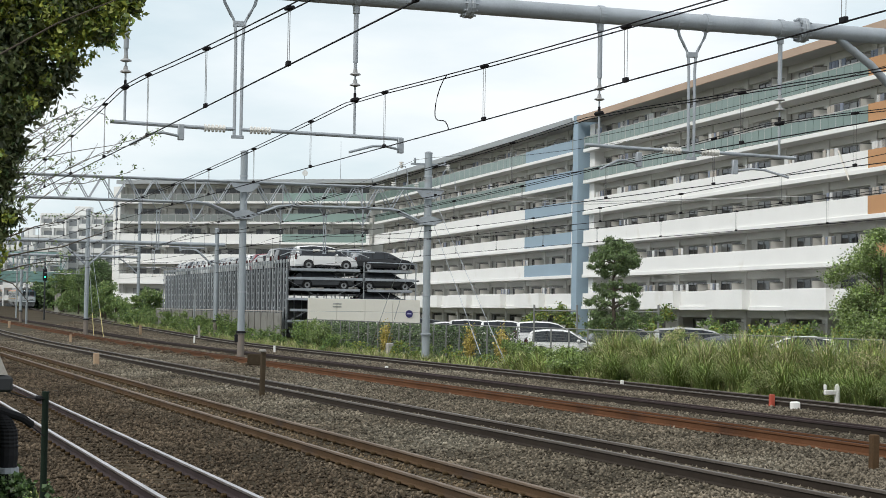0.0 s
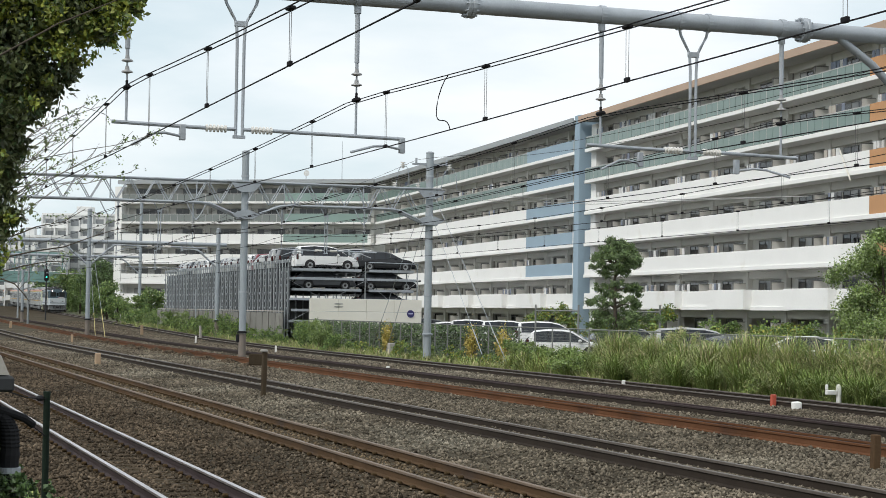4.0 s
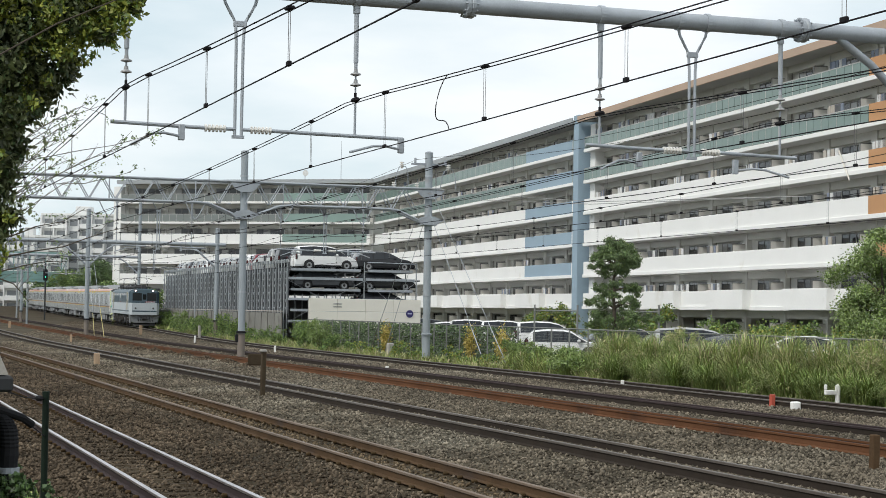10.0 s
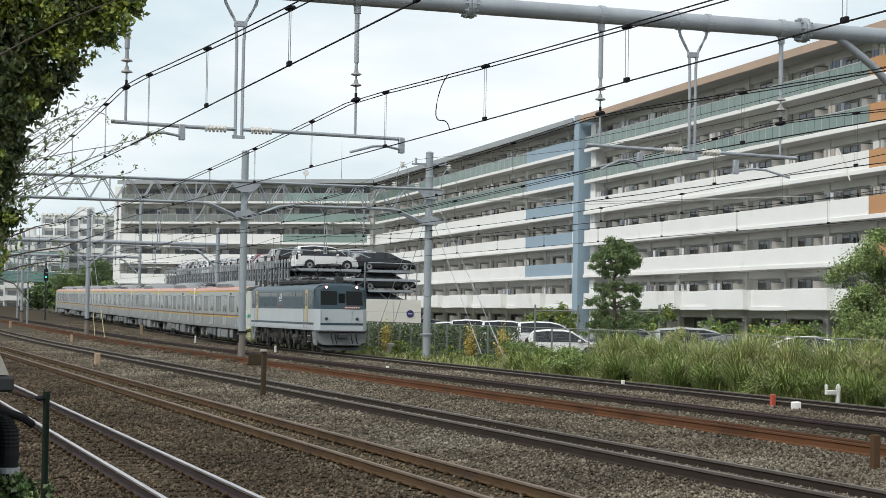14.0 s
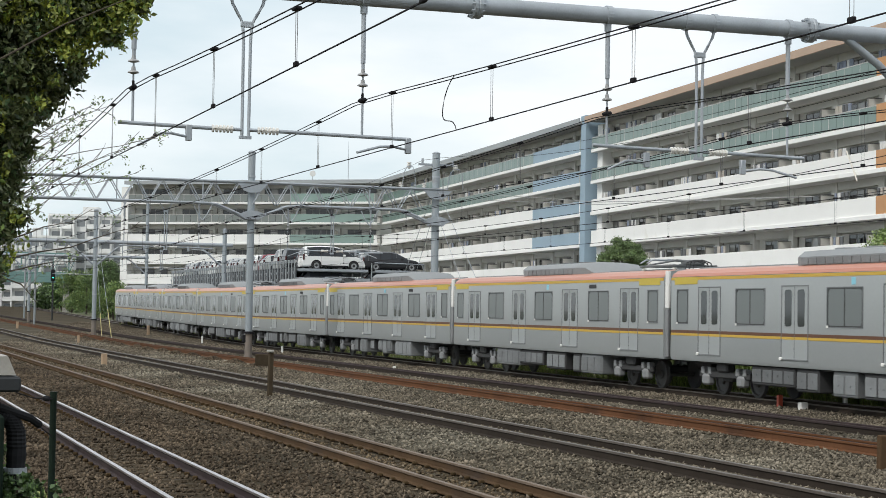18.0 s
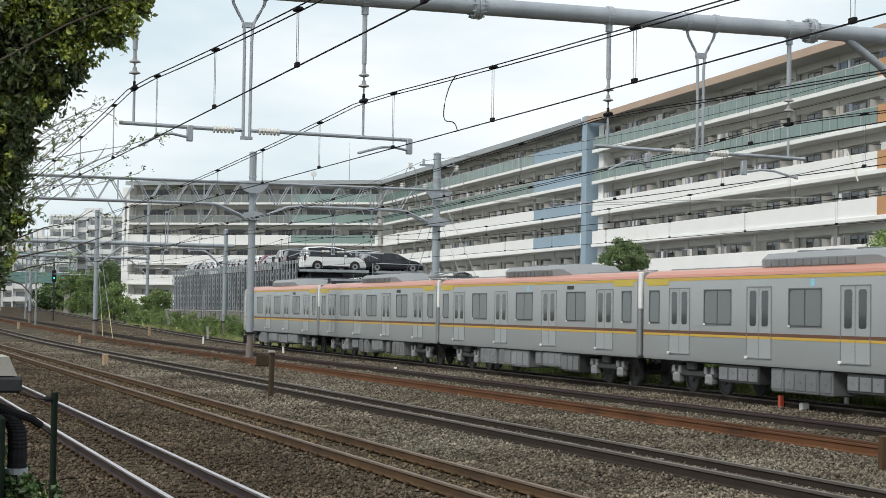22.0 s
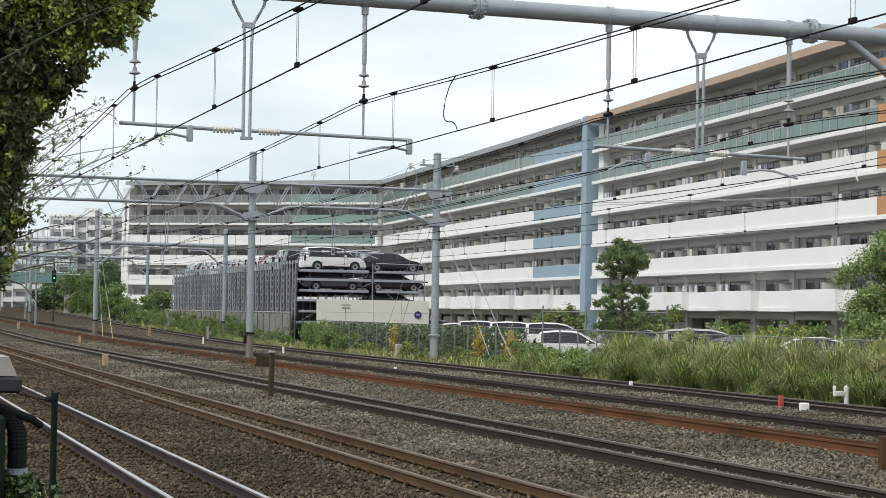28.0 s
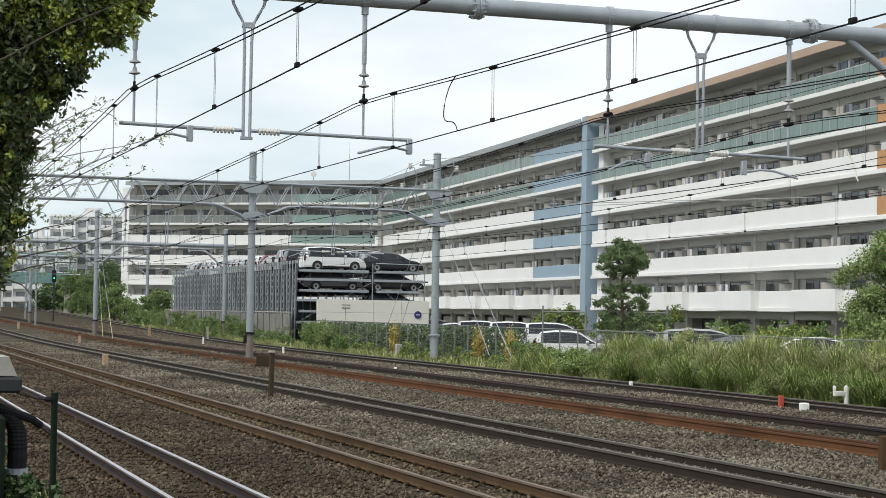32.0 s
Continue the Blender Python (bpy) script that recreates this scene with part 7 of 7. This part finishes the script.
wall_thing = thing("panel_wall", "cream metal panel wall before the car rack", "wall")
for i in range(4):
    for k in range(3):
        part("panel", Shape().worn(-116.06, -115.94, 30.3 + 1.975 * i + 0.01, 30.3 + 1.975 * (i + 1) - 0.01, 0.4 + 0.87 * k + 0.01, 0.4 + 0.87 * (k + 1) - 0.01, 0.012), PANEL_WHITE, wall_thing)
    part("frame", Shape().box(-116.2, -116.08, 30.3 + 1.975 * i, 30.4 + 1.975 * i, -0.3, 2.95), FRAME, wall_thing)
part("plinth", Shape().box(-116.1, -115.92, 30.3, 38.2, -0.45, 0.39), CONCRETE, wall_thing)
badge = part("sign", Shape().lathe([(0.26, 0), (0.26, 0.03)], (-115.93, 37.4, 2.05), 24, "x"), SIGN_BLUE, wall_thing, "round purple-blue sign")
part("sign_bar", Shape().box(-115.9, -115.89, 37.25, 37.55, 2.02, 2.10), SIGN_PALE, badge)
for k in (0, 1):
    part("nameplate", Shape().box(-115.93, -115.92, 32.0, 32.6, 2.62 - 0.2 * k, 2.68 - 0.2 * k), UNDER, wall_thing, "small dark bar of lettering")


def stay(x0, y0, z0, x1, y1, z1, guard):
    t = thing("stay_wire", "stay wire with a guard sleeve at its foot", "stay wire", group="stays of the catenary poles")
    a, b = Vector((x0, y0, z0)), Vector((x1, y1, z1))
    part("wire", Shape().tube([tuple(a), tuple(b)], 0.014, 5), STEEL, t)
    part("guard", Shape().tube([tuple(b.lerp(a, 0.01)), tuple(b.lerp(a, 0.24))], 0.022, 8), guard, t)


for args in ((-84.4, 28.1, 7.4, -77.8, 28.9, -0.4, STEEL), (-84.4, 28.1, 8.6, -74.8, 28.9, -0.4, STEEL), (-84.4, 28.1, 7.4, -95.5, 29.3, -0.4, STEEL), (-84.4, 28.1, 8.6, -98.5, 29.3, -0.4, FENCE),
             (-138, 18.5, 7.2, -134.2, 18.6, 0.0, GUARD_YELLOW), (-138, 18.5, 8.6, -129.8, 18.7, -0.05, GUARD_YELLOW)):
    stay(*args)
for i, x in enumerate((-96.0, -82.0, -77.6)):
    t = thing("climbing_plant", "yellow climbing plant on a stay guard", "plant", pose(x, 29.6, -0.45), "climbers on the fence")
    part("foliage", leaf_mesh("foliage", np.random.default_rng(i).normal(size=(950, 3)) * (0.15, 0.15, 0.40) + (0, 0, 1.1), 0.11, (IVY, LEAF_YELLOW), (0.8, 0.2), 80 + i), IVY, t)
    part("stem", Shape().tube([(0, 0, 0), (0.03, 0, 1.6)], 0.03, 6), WHITE, t)


def marker(name, x, y, z, w, h, mat, label):
    solo(name, Shape().worn(-w / 2, w / 2, -w / 2, w / 2, 0, h, w * 0.12), mat, label, "marker", "lineside markers", m=pose(x, y, z, random.uniform(-2, 2), random.uniform(-2, 2), random.uniform(-8, 8)))


marker("marker_post", -48.35, 11.35, -0.25, 0.13, 1.3, SLEEPER, "dark weathered square concrete marker post")
solo("post_cap", Shape().worn(-0.09, 0.09, -0.09, 0.09, 0, 0.07, 0.02), CONCRETE, "pale cap on the square marker post", "marker", m=pose(-48.35, 11.35, 1.05))
solo("line_bracket", Shape().worn(-0.08, 0.08, -0.2, 0.0, -0.28, 0.1, 0.03), BLACK, "black connection box strapped to the pole", "box", m=pose(-84.4, 18.62, 0.9))
solo("marker_board", Shape().worn(-0.28, 0.28, -0.04, 0.04, 0, 0.46, 0.03), SLEEPER, "dark board standing by the rusty track", "marker", m=pose(-70.0, 16.1, -0.02, 0, 0, 76))
marker("marker_post", -74.5, 10.45, -0.2, 0.22, 0.5, ORANGE_MARK, "weathered orange and white marker post")
marker("marker_post", -42.5, 24.0, -0.2, 0.13, 0.36, RED_PAINT, "short red painted marker post")
marker("marker_block", -41.1, 23.9, -0.2, 0.22, 0.24, WHITE, "pale cream concrete marker block")
marker("marker_block", -42.7, 21.05, -0.2, 0.16, 0.14, WHITE, "small white marker block")
marker("marker_block", -54.7, 25.2, -0.2, 0.1, 0.24, WHITE, "small white marker block")
marker("marker_block", -70.5, 21.8, -0.2, 0.12, 0.16, WHITE, "small white marker block")
marker("marker_post", -96.0, 23.2, -0.2, 0.1, 0.42, WHITE, "white painted post beside the track")
marker("marker_post", -119.5, 23.3, -0.15, 0.1, 0.5, WHITE, "white painted post beside the track")
marker("marker_post", -133.0, 26.3, 0.0, 0.16, 0.9, CONCRETE, "grey concrete post beside the track")
marker("marker_post", -140.5, 23.1, 0.05, 0.2, 0.75, ORANGE_MARK, "weathered pale post between the tracks")
marker("marker_post", -160.0, 14.8, 0.2, 0.2, 0.6, ORANGE_MARK, "weathered orange post beside the rusty track")
marker("marker_post", -116.0, 14.6, -0.1, 0.15, 0.5, ORANGE_MARK, "weathered orange post beside the rusty track")
marker("marker_post", -24.4, 15.6, -0.2, 0.13, 0.62, RUST, "rusty brown steel post")
marker("cable_box", -92.3, 28.7, -0.45, 0.35, 0.95, CONCRETE, "grey concrete cable box by the pole")

tp = thing("track_sign", "white painted post with a short white arm", "track sign", pose(-44.6, 27.3, -0.3))
part("post", Shape().lathe([(0.075, 0), (0.075, 0.56), (0.06, 0.62), (0.02, 0.65)], (0, 0, 0), 12), WHITE, tp, smooth=True)
part("arm", Shape().worn(-0.06, 0.06, -0.42, -0.07, 0.34, 0.48, 0.02), WHITE, tp)
part("knob", Shape().worn(-0.05, 0.05, -0.43, -0.36, 0.48, 0.64, 0.02), WHITE, tp)

sg = thing("railway_signal", "dark railway signal showing a green light", "signal", pose(-215.0, 23.9, rise(-215)))
part("post", Shape().tube([(0, 0, -0.3), (0, 0, 6.6)], 0.09, 8), RACK_DARK, sg)
head = part("head", Shape().worn(-0.1, 0.12, -0.26, 0.26, 4.5, 5.9, 0.08), BLACK, sg)
part("lamp", Shape().lathe([(0.09, 0), (0.08, 0.06)], (0.12, 0, 4.95), 12, "x"), SIGNAL_GREEN, head)
part("hood", Shape().tube([(0.1, 0, 5.16), (0.4, 0, 5.14)], 0.12, 8), BLACK, head)

# far steel posts by the curve
for x, y, h in ((-186.0, 18.9, 8.2), (-231.0, 22.2, 8.0), (-150.5, 29.3, 3.6)):
    solo("line_post", Shape().tube([(0, 0, -0.3), (0, 0, h)], 0.11 if h > 5 else 0.06, 10), RACK, "slim grey steel post beside the tracks", "post", m=pose(x, y, rise(x)), smooth=True)

# equipment by the near verge
pole = thing("fence_post", "dark green post with wires on the near verge", "post", pose(-17.35, 1.96, 0))
part("post", Shape().tube([(0, 0, 0.0), (0, 0, 1.42)], 0.032, 12), NEAR_POST := material("dark_green_paint", (0.012, 0.02, 0.014), 0.6, 0, 0.3, 6, 60), pole, smooth=True)
dull(NEAR_POST, BLACK)
part("cap", Shape().lathe([(0.036, 0), (0.036, 0.03)], (0, 0, 1.4), 12), NEAR_POST, pole)
part("knot", Shape().worn(-0.04, 0.04, -0.1, -0.03, 1.34, 1.39, 0.015), BLACK, pole)
part("wire", Shape().tube([(0, 0, 1.36), (0.6, -0.25, 1.4), (1.6, -0.5, 1.5)], 0.006, 5), WIRE, pole)
part("wire", Shape().tube([(0, 0, 1.0), (0.9, -0.25, 1.18), (1.8, -0.45, 1.3)], 0.006, 5), WIRE, pole)
eq = thing("trackside_cabinet", "grey trackside cabinet with a sloping lid and a black ribbed pipe", "cabinet", pose(-15.45, 1.13, 0))
part("body", Shape().worn(-0.4, 0.4, -0.75, 0.18, 0.3, 1.35, 0.03), NEAR_POST, eq)
part("top_box", Shape().worn(-0.35, 0.35, -0.7, 0.31, 1.53, 1.66, 0.02), RACK_DARK, eq)
part("lid", Shape().prism([(-0.7, 1.67), (0.27, 1.67), (0.2, 1.83), (-0.65, 1.78)], -0.33, 0.33), CONCRETE, eq, "pale grey sloping lid")
s = Shape()
path = [(0.1, 0.0, 1.36), (0.1, 0.14, 1.36), (0.1, 0.25, 1.31), (0.1, 0.3, 1.2), (0.1, 0.31, 1.05), (0.1, 0.29, 0.5)]
for i in range(46):
    f = i / 45 * 5
    k = min(4, int(f))
    a, b = Vector(path[k]).lerp(Vector(path[k + 1]), f - k), None
    s.v += [tuple(a + Vector((math.cos(q * math.tau / 12), math.sin(q * math.tau / 12) * (0.35 if i < 18 else 1.0), math.sin(q * math.tau / 12) * (0.9 if i < 18 else 0.0))) * (0.078 + 0.006 * (i % 2))) for q in range(12)]
s.f = [(i * 12 + q, i * 12 + (q + 1) % 12, (i + 1) * 12 + (q + 1) % 12, (i + 1) * 12 + q) for i in range(45) for q in range(12)]
s.m = [0] * len(s.f)
part("pipe", s, BLACK, eq, "black ribbed pipe")
part("collar", Shape().tube([(0.1, 0.3, 0.84), (0.1, 0.3, 0.89)], 0.1, 14), STEEL, eq, "pale metal collar")
part("cable", Shape().tube([(0.2, -0.5, 1.45), (0.2, 0.1, 1.42), (0.1, 0.42, 1.3), (0.0, 0.5, 1.24)], 0.035, 8), BLACK, eq)


# ---- far buildings beyond the curve ----
# walls and panes made paler: the distance haze is put into their colours
FAR_GREY = material("far_hazed_grey_render", (0.64, 0.64, 0.63), 0.9, 0, 0.08, 0.1, 2)
FAR_PALE = material("far_hazed_pale_render", (0.72, 0.72, 0.70), 0.9, 0, 0.08, 0.1, 2)
FAR_GLASS = glass("far_hazed_window", (0.20, 0.215, 0.225), 0.2)
TEAL = material("teal_panel", (0.17, 0.29, 0.27), 0.7, 0, 0.15, 0.2, 3)


def far_block(origin, angle, length, floors, bays, label, mat, storey=2.9, depth=12.0):
    b = thing("apartment_building", label, "building", pose(*origin, 0, 0, angle), "far buildings")
    top = floors * storey
    part("wall", Shape().box(0, length, 0, depth, -2, top), mat, b)
    part("roof", Shape().box(-0.3, length + 0.3, -0.3, depth + 0.3, top, top + 0.5), FAR_PALE, b)
    bay = length / bays
    pane = Shape().box(0, bay * 0.62, -0.06, 0, 0, 1.7).mesh("pane", FAR_GLASS)
    slab = Shape().worn(0, bay * 0.94, -1.2, 0, 0, 1.15, 0.03).mesh("balcony", FAR_PALE)
    for k in range(floors):
        for i in range(bays):
            part("window", pane, FAR_GLASS, b, m=pose(i * bay + bay * 0.19, 0, k * storey + 0.4))
            if i % 3 != 2:
                part("balcony", slab, FAR_PALE, b, m=pose(i * bay + bay * 0.03, 0, k * storey - 0.2))
    for i in range(bays + 1):
        part("rib", Shape().box(i * bay - 0.15, i * bay + 0.15, -1.3, 0, 0, top), mat, b)
    part("roof_tank", Shape().worn(length * 0.3, length * 0.45, 3, 7, top + 0.5, top + 2.4, 0.1), FAR_GREY, b)
    return b


far_block((-432, 47.0, 0.5), 70, 24, 8, 8, "distant grey apartment block beyond the curve", FAR_GREY)
far_block((-420, 37.5, 0.5), 76, 13, 6, 4, "distant low grey apartment block", FAR_PALE)
far_block((-470, 20.0, 0.5), 78, 26, 6, 8, "distant pale apartment block", FAR_GREY)
far_block((-520, 74.0, 0.5), 72, 26, 9, 8, "distant pale apartment block", FAR_PALE)
tb = thing("footbridge", "distant teal-clad footbridge over the railway", "bridge", pose(-338.0, 0, 1.5))
part("deck", Shape().worn(-1.5, 1.5, 14, 40.5, 5.0, 5.5, 0.05), TEAL, tb)
part("side_panel", Shape().worn(1.42, 1.5, 14, 40.5, 5.5, 7.0, 0.02), TEAL, tb)
part("roof", Shape().worn(-1.7, 1.7, 14, 40.5, 10.2, 10.6, 0.05), TEAL, tb)
for i in range(10):
    y = 14.2 + 2.9 * i
    part("post", Shape().worn(1.36, 1.5, y - 0.12, y + 0.12, 7.0, 10.2, 0.02), TEAL, tb)
    part("brace", Shape().tube([(1.45, y, 7.0), (1.45, y + 1.45, 10.2), (1.45, min(40.4, y + 2.9), 7.0)], 0.09, 5), TEAL, tb)
for y in (14.5, 27.5, 40.0):
    part("pier", Shape().worn(-0.6, 0.6, y - 0.5, y + 0.5, -2, 5.0, 0.05), CONCRETE, tb)
for i in range(9):
    gg = random.Random(i)
    spots = [(gg.uniform(-3, 3), gg.uniform(-3, 3), gg.uniform(1.5, 5.5), gg.uniform(1.6, 2.6)) for _ in range(10)]
    stem = [(0, 0, 0), (0, 0, 2.5), (0, 0, 5.2)]
    tree((-345 - 12 * i, line_y("E", -345 - 12 * i) + 5.5 + (i % 2) * 5, 0.9), "distant dark green tree beyond the curve", (stem, 0.2, 0.05), spots, auto_limbs(stem, spots, 4), 90, 0.6, (LEAF_DARK, LEAF_MID), (0.6, 0.4), 200 + i)

# balcony and roof odds and ends
for x0, x1 in ((-99.5, -93.0), (-88.0, -82.5)):
    hb = thing("height_bar", "grey steel bar on posts at the car park", "barrier", group="bars in the car park")
    for x in (x0, x1):
        part("post", Shape().tube([(x, 40.0, -0.3), (x, 40.0, 2.75)], 0.06, 8), FENCE, hb)
    part("crossbar", Shape().tube([(x0, 40.0, 2.4), (x1, 40.0, 2.4)], 0.04, 6), FENCE, hb)
solo("leaning_pole", Shape().tube([(-100.4, 61.4, 13.06), (-99.1, 61.4, 11.04)], 0.05, 6), PANEL_WHITE, "pale pole leaning out over a balcony", "pole")
rt = thing("roof_antenna", "white satellite dish and mast on the roof", "antenna", pose(-243.0, 62.6, 20.3))
part("mast", Shape().tube([(0, 0, 0), (0, 0, 1.2)], 0.05, 6), STEEL, rt)
part("dish", Shape().lathe([(0.05, 0), (0.28, 0.06), (0.42, 0.15)], (0.1, 0, 1.1), 16, "x"), WHITE, rt)
solo("lightning_rod", Shape().tube([(0, 0, 0), (0, 0, 5.6)], 0.05, 6, 0.02), STEEL, "thin mast on the roof corner", "mast", m=pose(-240.0, 67.0, 20.3))


# ---- washing on the balconies ----
CLOTH = [material("washing_" + n, c, 0.95, 0, 0.15, 3, 20) for n, c in (("white", (0.66, 0.66, 0.65)), ("blue", (0.22, 0.25, 0.31)), ("beige", (0.45, 0.41, 0.36)), ("grey", (0.12, 0.125, 0.13)))]


def washing(block_o, angle, u, level, seed):
    g = random.Random(seed)
    m = pose(*block_o, 0, 0, angle) @ pose(u, 0.55, LEVELS[level] + 0.3)
    t = thing("washing_line", "washing hung on a balcony pole", "washing", m, "washing on the balconies")
    part("pole", Shape().tube([(-1.1, 0, 1.75), (1.1, 0, 1.75)], 0.018, 6), STEEL, t)
    x = -1.0
    while x < 0.9:
        w, h = g.uniform(0.25, 0.55), g.uniform(0.45, 0.85)
        part("garment", Shape().worn(x, x + w, -0.04, 0.04, 1.74 - h, 1.74, 0.02), g.choice(CLOTH), t)
        x += w + g.uniform(0.04, 0.2)


g = random.Random(77)
for i in range(52):
    washing(RW_O, RW_A, g.choice(range(10)) * 6.6 + 2.5 + g.uniform(-0.6, 0.6), g.randrange(6), i)
for i in range(26):
    washing(LW_O, LW_A, g.choice(range(13)) * 6.54 + 2.5 + g.uniform(-0.6, 0.6), g.randrange(6), 50 + i)


# ---- loose stone of the ballast bed ----
def ballast_stones():
    g = np.random.default_rng(8)
    n = 205000
    y = 2.5 + 24.5 * g.random(n) ** 1.25
    x = -(1.4 * y + 2 + np.minimum(11.0 * y, 60 + 4.2 * y) * g.random(n) ** 2.0)
    keep = np.ones(n, bool)
    for k, c in TRACKS.items():
        cy = np.array([c] * n) + (0.006 * np.maximum(0, -x - 25) if k == "E" else 0)
        for s in (-0.5655, 0.5655):
            keep &= np.abs(y - cy - s) > (0.12 if k in "AB" else 0.14)
        on_sleeper = np.abs((-x - 12) % 0.62 - 0.31) > 0.19
        if k == "A":
            keep &= (np.abs(y - cy) > 0.75) | ~on_sleeper
        elif k == "B":
            keep &= (np.abs(y - cy) > 0.75) | ~on_sleeper | (g.random(n) < 0.55)
    x, y = x[keep], y[keep]
    n = len(x)
    sandy = (np.abs(y - TRACKS["B"]) < 0.56) & (g.random(n) < np.interp(-x, [10, 30, 90], [0.5, 0.85, 0.5]))
    lift = np.interp(y, [2.5, 3.2, 9.9, 10.8, 15.9, 16.75, 17.1, 18.3, 18.9, 19.4, 19.7, 21.0, 22.2, 26.6, 27.2],
                     [-0.21, -0.178, -0.178, -0.158, -0.135, -0.1, -0.096, -0.135, -0.115, -0.081, -0.081, -0.125, -0.155, -0.158, -0.25])
    lift += np.where(x < -108, 0.0068 * (-x - 120), 0) * (x < -120)
    r = g.uniform(0.016, 0.046, n) * np.interp(-x, [10, 60, 130], [0.85, 1.1, 1.4])
    base = np.array([(1, 0, 0), (-1, 0, 0), (0, 1, 0), (0, -1, 0), (0, 0, 1), (0, 0, -1)], float)
    v = base[None] * r[:, None, None] * g.uniform(0.45, 1.4, (n, 6, 1)) + g.normal(0, 1, (n, 6, 3)) * r[:, None, None] * 0.28
    a = g.uniform(0, math.tau, n)
    c, s = np.cos(a)[:, None], np.sin(a)[:, None]
    v = np.stack([v[:, :, 0] * c - v[:, :, 1] * s, v[:, :, 0] * s + v[:, :, 1] * c, v[:, :, 2] * 0.85], 2)
    v += np.stack([x, y, lift + g.uniform(-0.012, 0.02, n)], 1)[:, None]
    b = np.arange(n)[:, None] * 6
    tri = [(0, 2, 4), (2, 1, 4), (1, 3, 4), (3, 0, 4), (2, 0, 5), (1, 2, 5), (3, 1, 5), (0, 3, 5)]
    f = np.concatenate([b + list(q) for q in tri], 1).reshape(-1, 3)
    tagged(new("ballast", soup("ballast", v.reshape(-1, 3), f, (STONES, STONES_TAN), np.repeat(sandy.astype(int), 8))), "loose grey and brown crushed stone between the rails", "ballast", kind="stuff")


ballast_stones()


def ballast_heaps():
    """Low heaps of stone thrown up along the rusty track."""
    g = np.random.default_rng(21)
    for i in range(13):
        x, y = -128.0 + 4.6 * i + g.uniform(-1, 1), TRACKS["D"] - 0.95 + g.uniform(-0.12, 0.08)
        n = 260
        p = g.normal(size=(n, 3)) * (0.75, 0.2, 0.07)
        p[:, 2] = 0.16 * np.exp(-(p[:, 0] / 0.8) ** 2 - (p[:, 1] / 0.28) ** 2) + g.uniform(-0.03, 0.02, n)
        r = g.uniform(0.03, 0.06, n)
        base = np.array([(1, 0, 0), (-1, 0, 0), (0, 1, 0), (0, -1, 0), (0, 0, 1), (0, 0, -1)], float)
        v = base[None] * r[:, None, None] * g.uniform(0.5, 1.3, (n, 6, 1)) + p[:, None]
        b = np.arange(n)[:, None] * 6
        tri = [(0, 2, 4), (2, 1, 4), (1, 3, 4), (3, 0, 4), (2, 0, 5), (1, 2, 5), (3, 1, 5), (0, 3, 5)]
        f = np.concatenate([b + list(q) for q in tri], 1).reshape(-1, 3)
        ob = new("stone_heap", soup("stone_heap", v.reshape(-1, 3), f, (STONES,)))
        ob.matrix_basis = pose(x, y, rise(x) - 0.13)
        tagged(ob, "low heap of brown crushed stone beside the rusty rail", "ballast", kind="stuff")


ballast_heaps()


# ---- movement ----
def motions():
    for ob, front, back in VEHICLES:
        walk(ob, vehicle_rows(front, back))


motions()
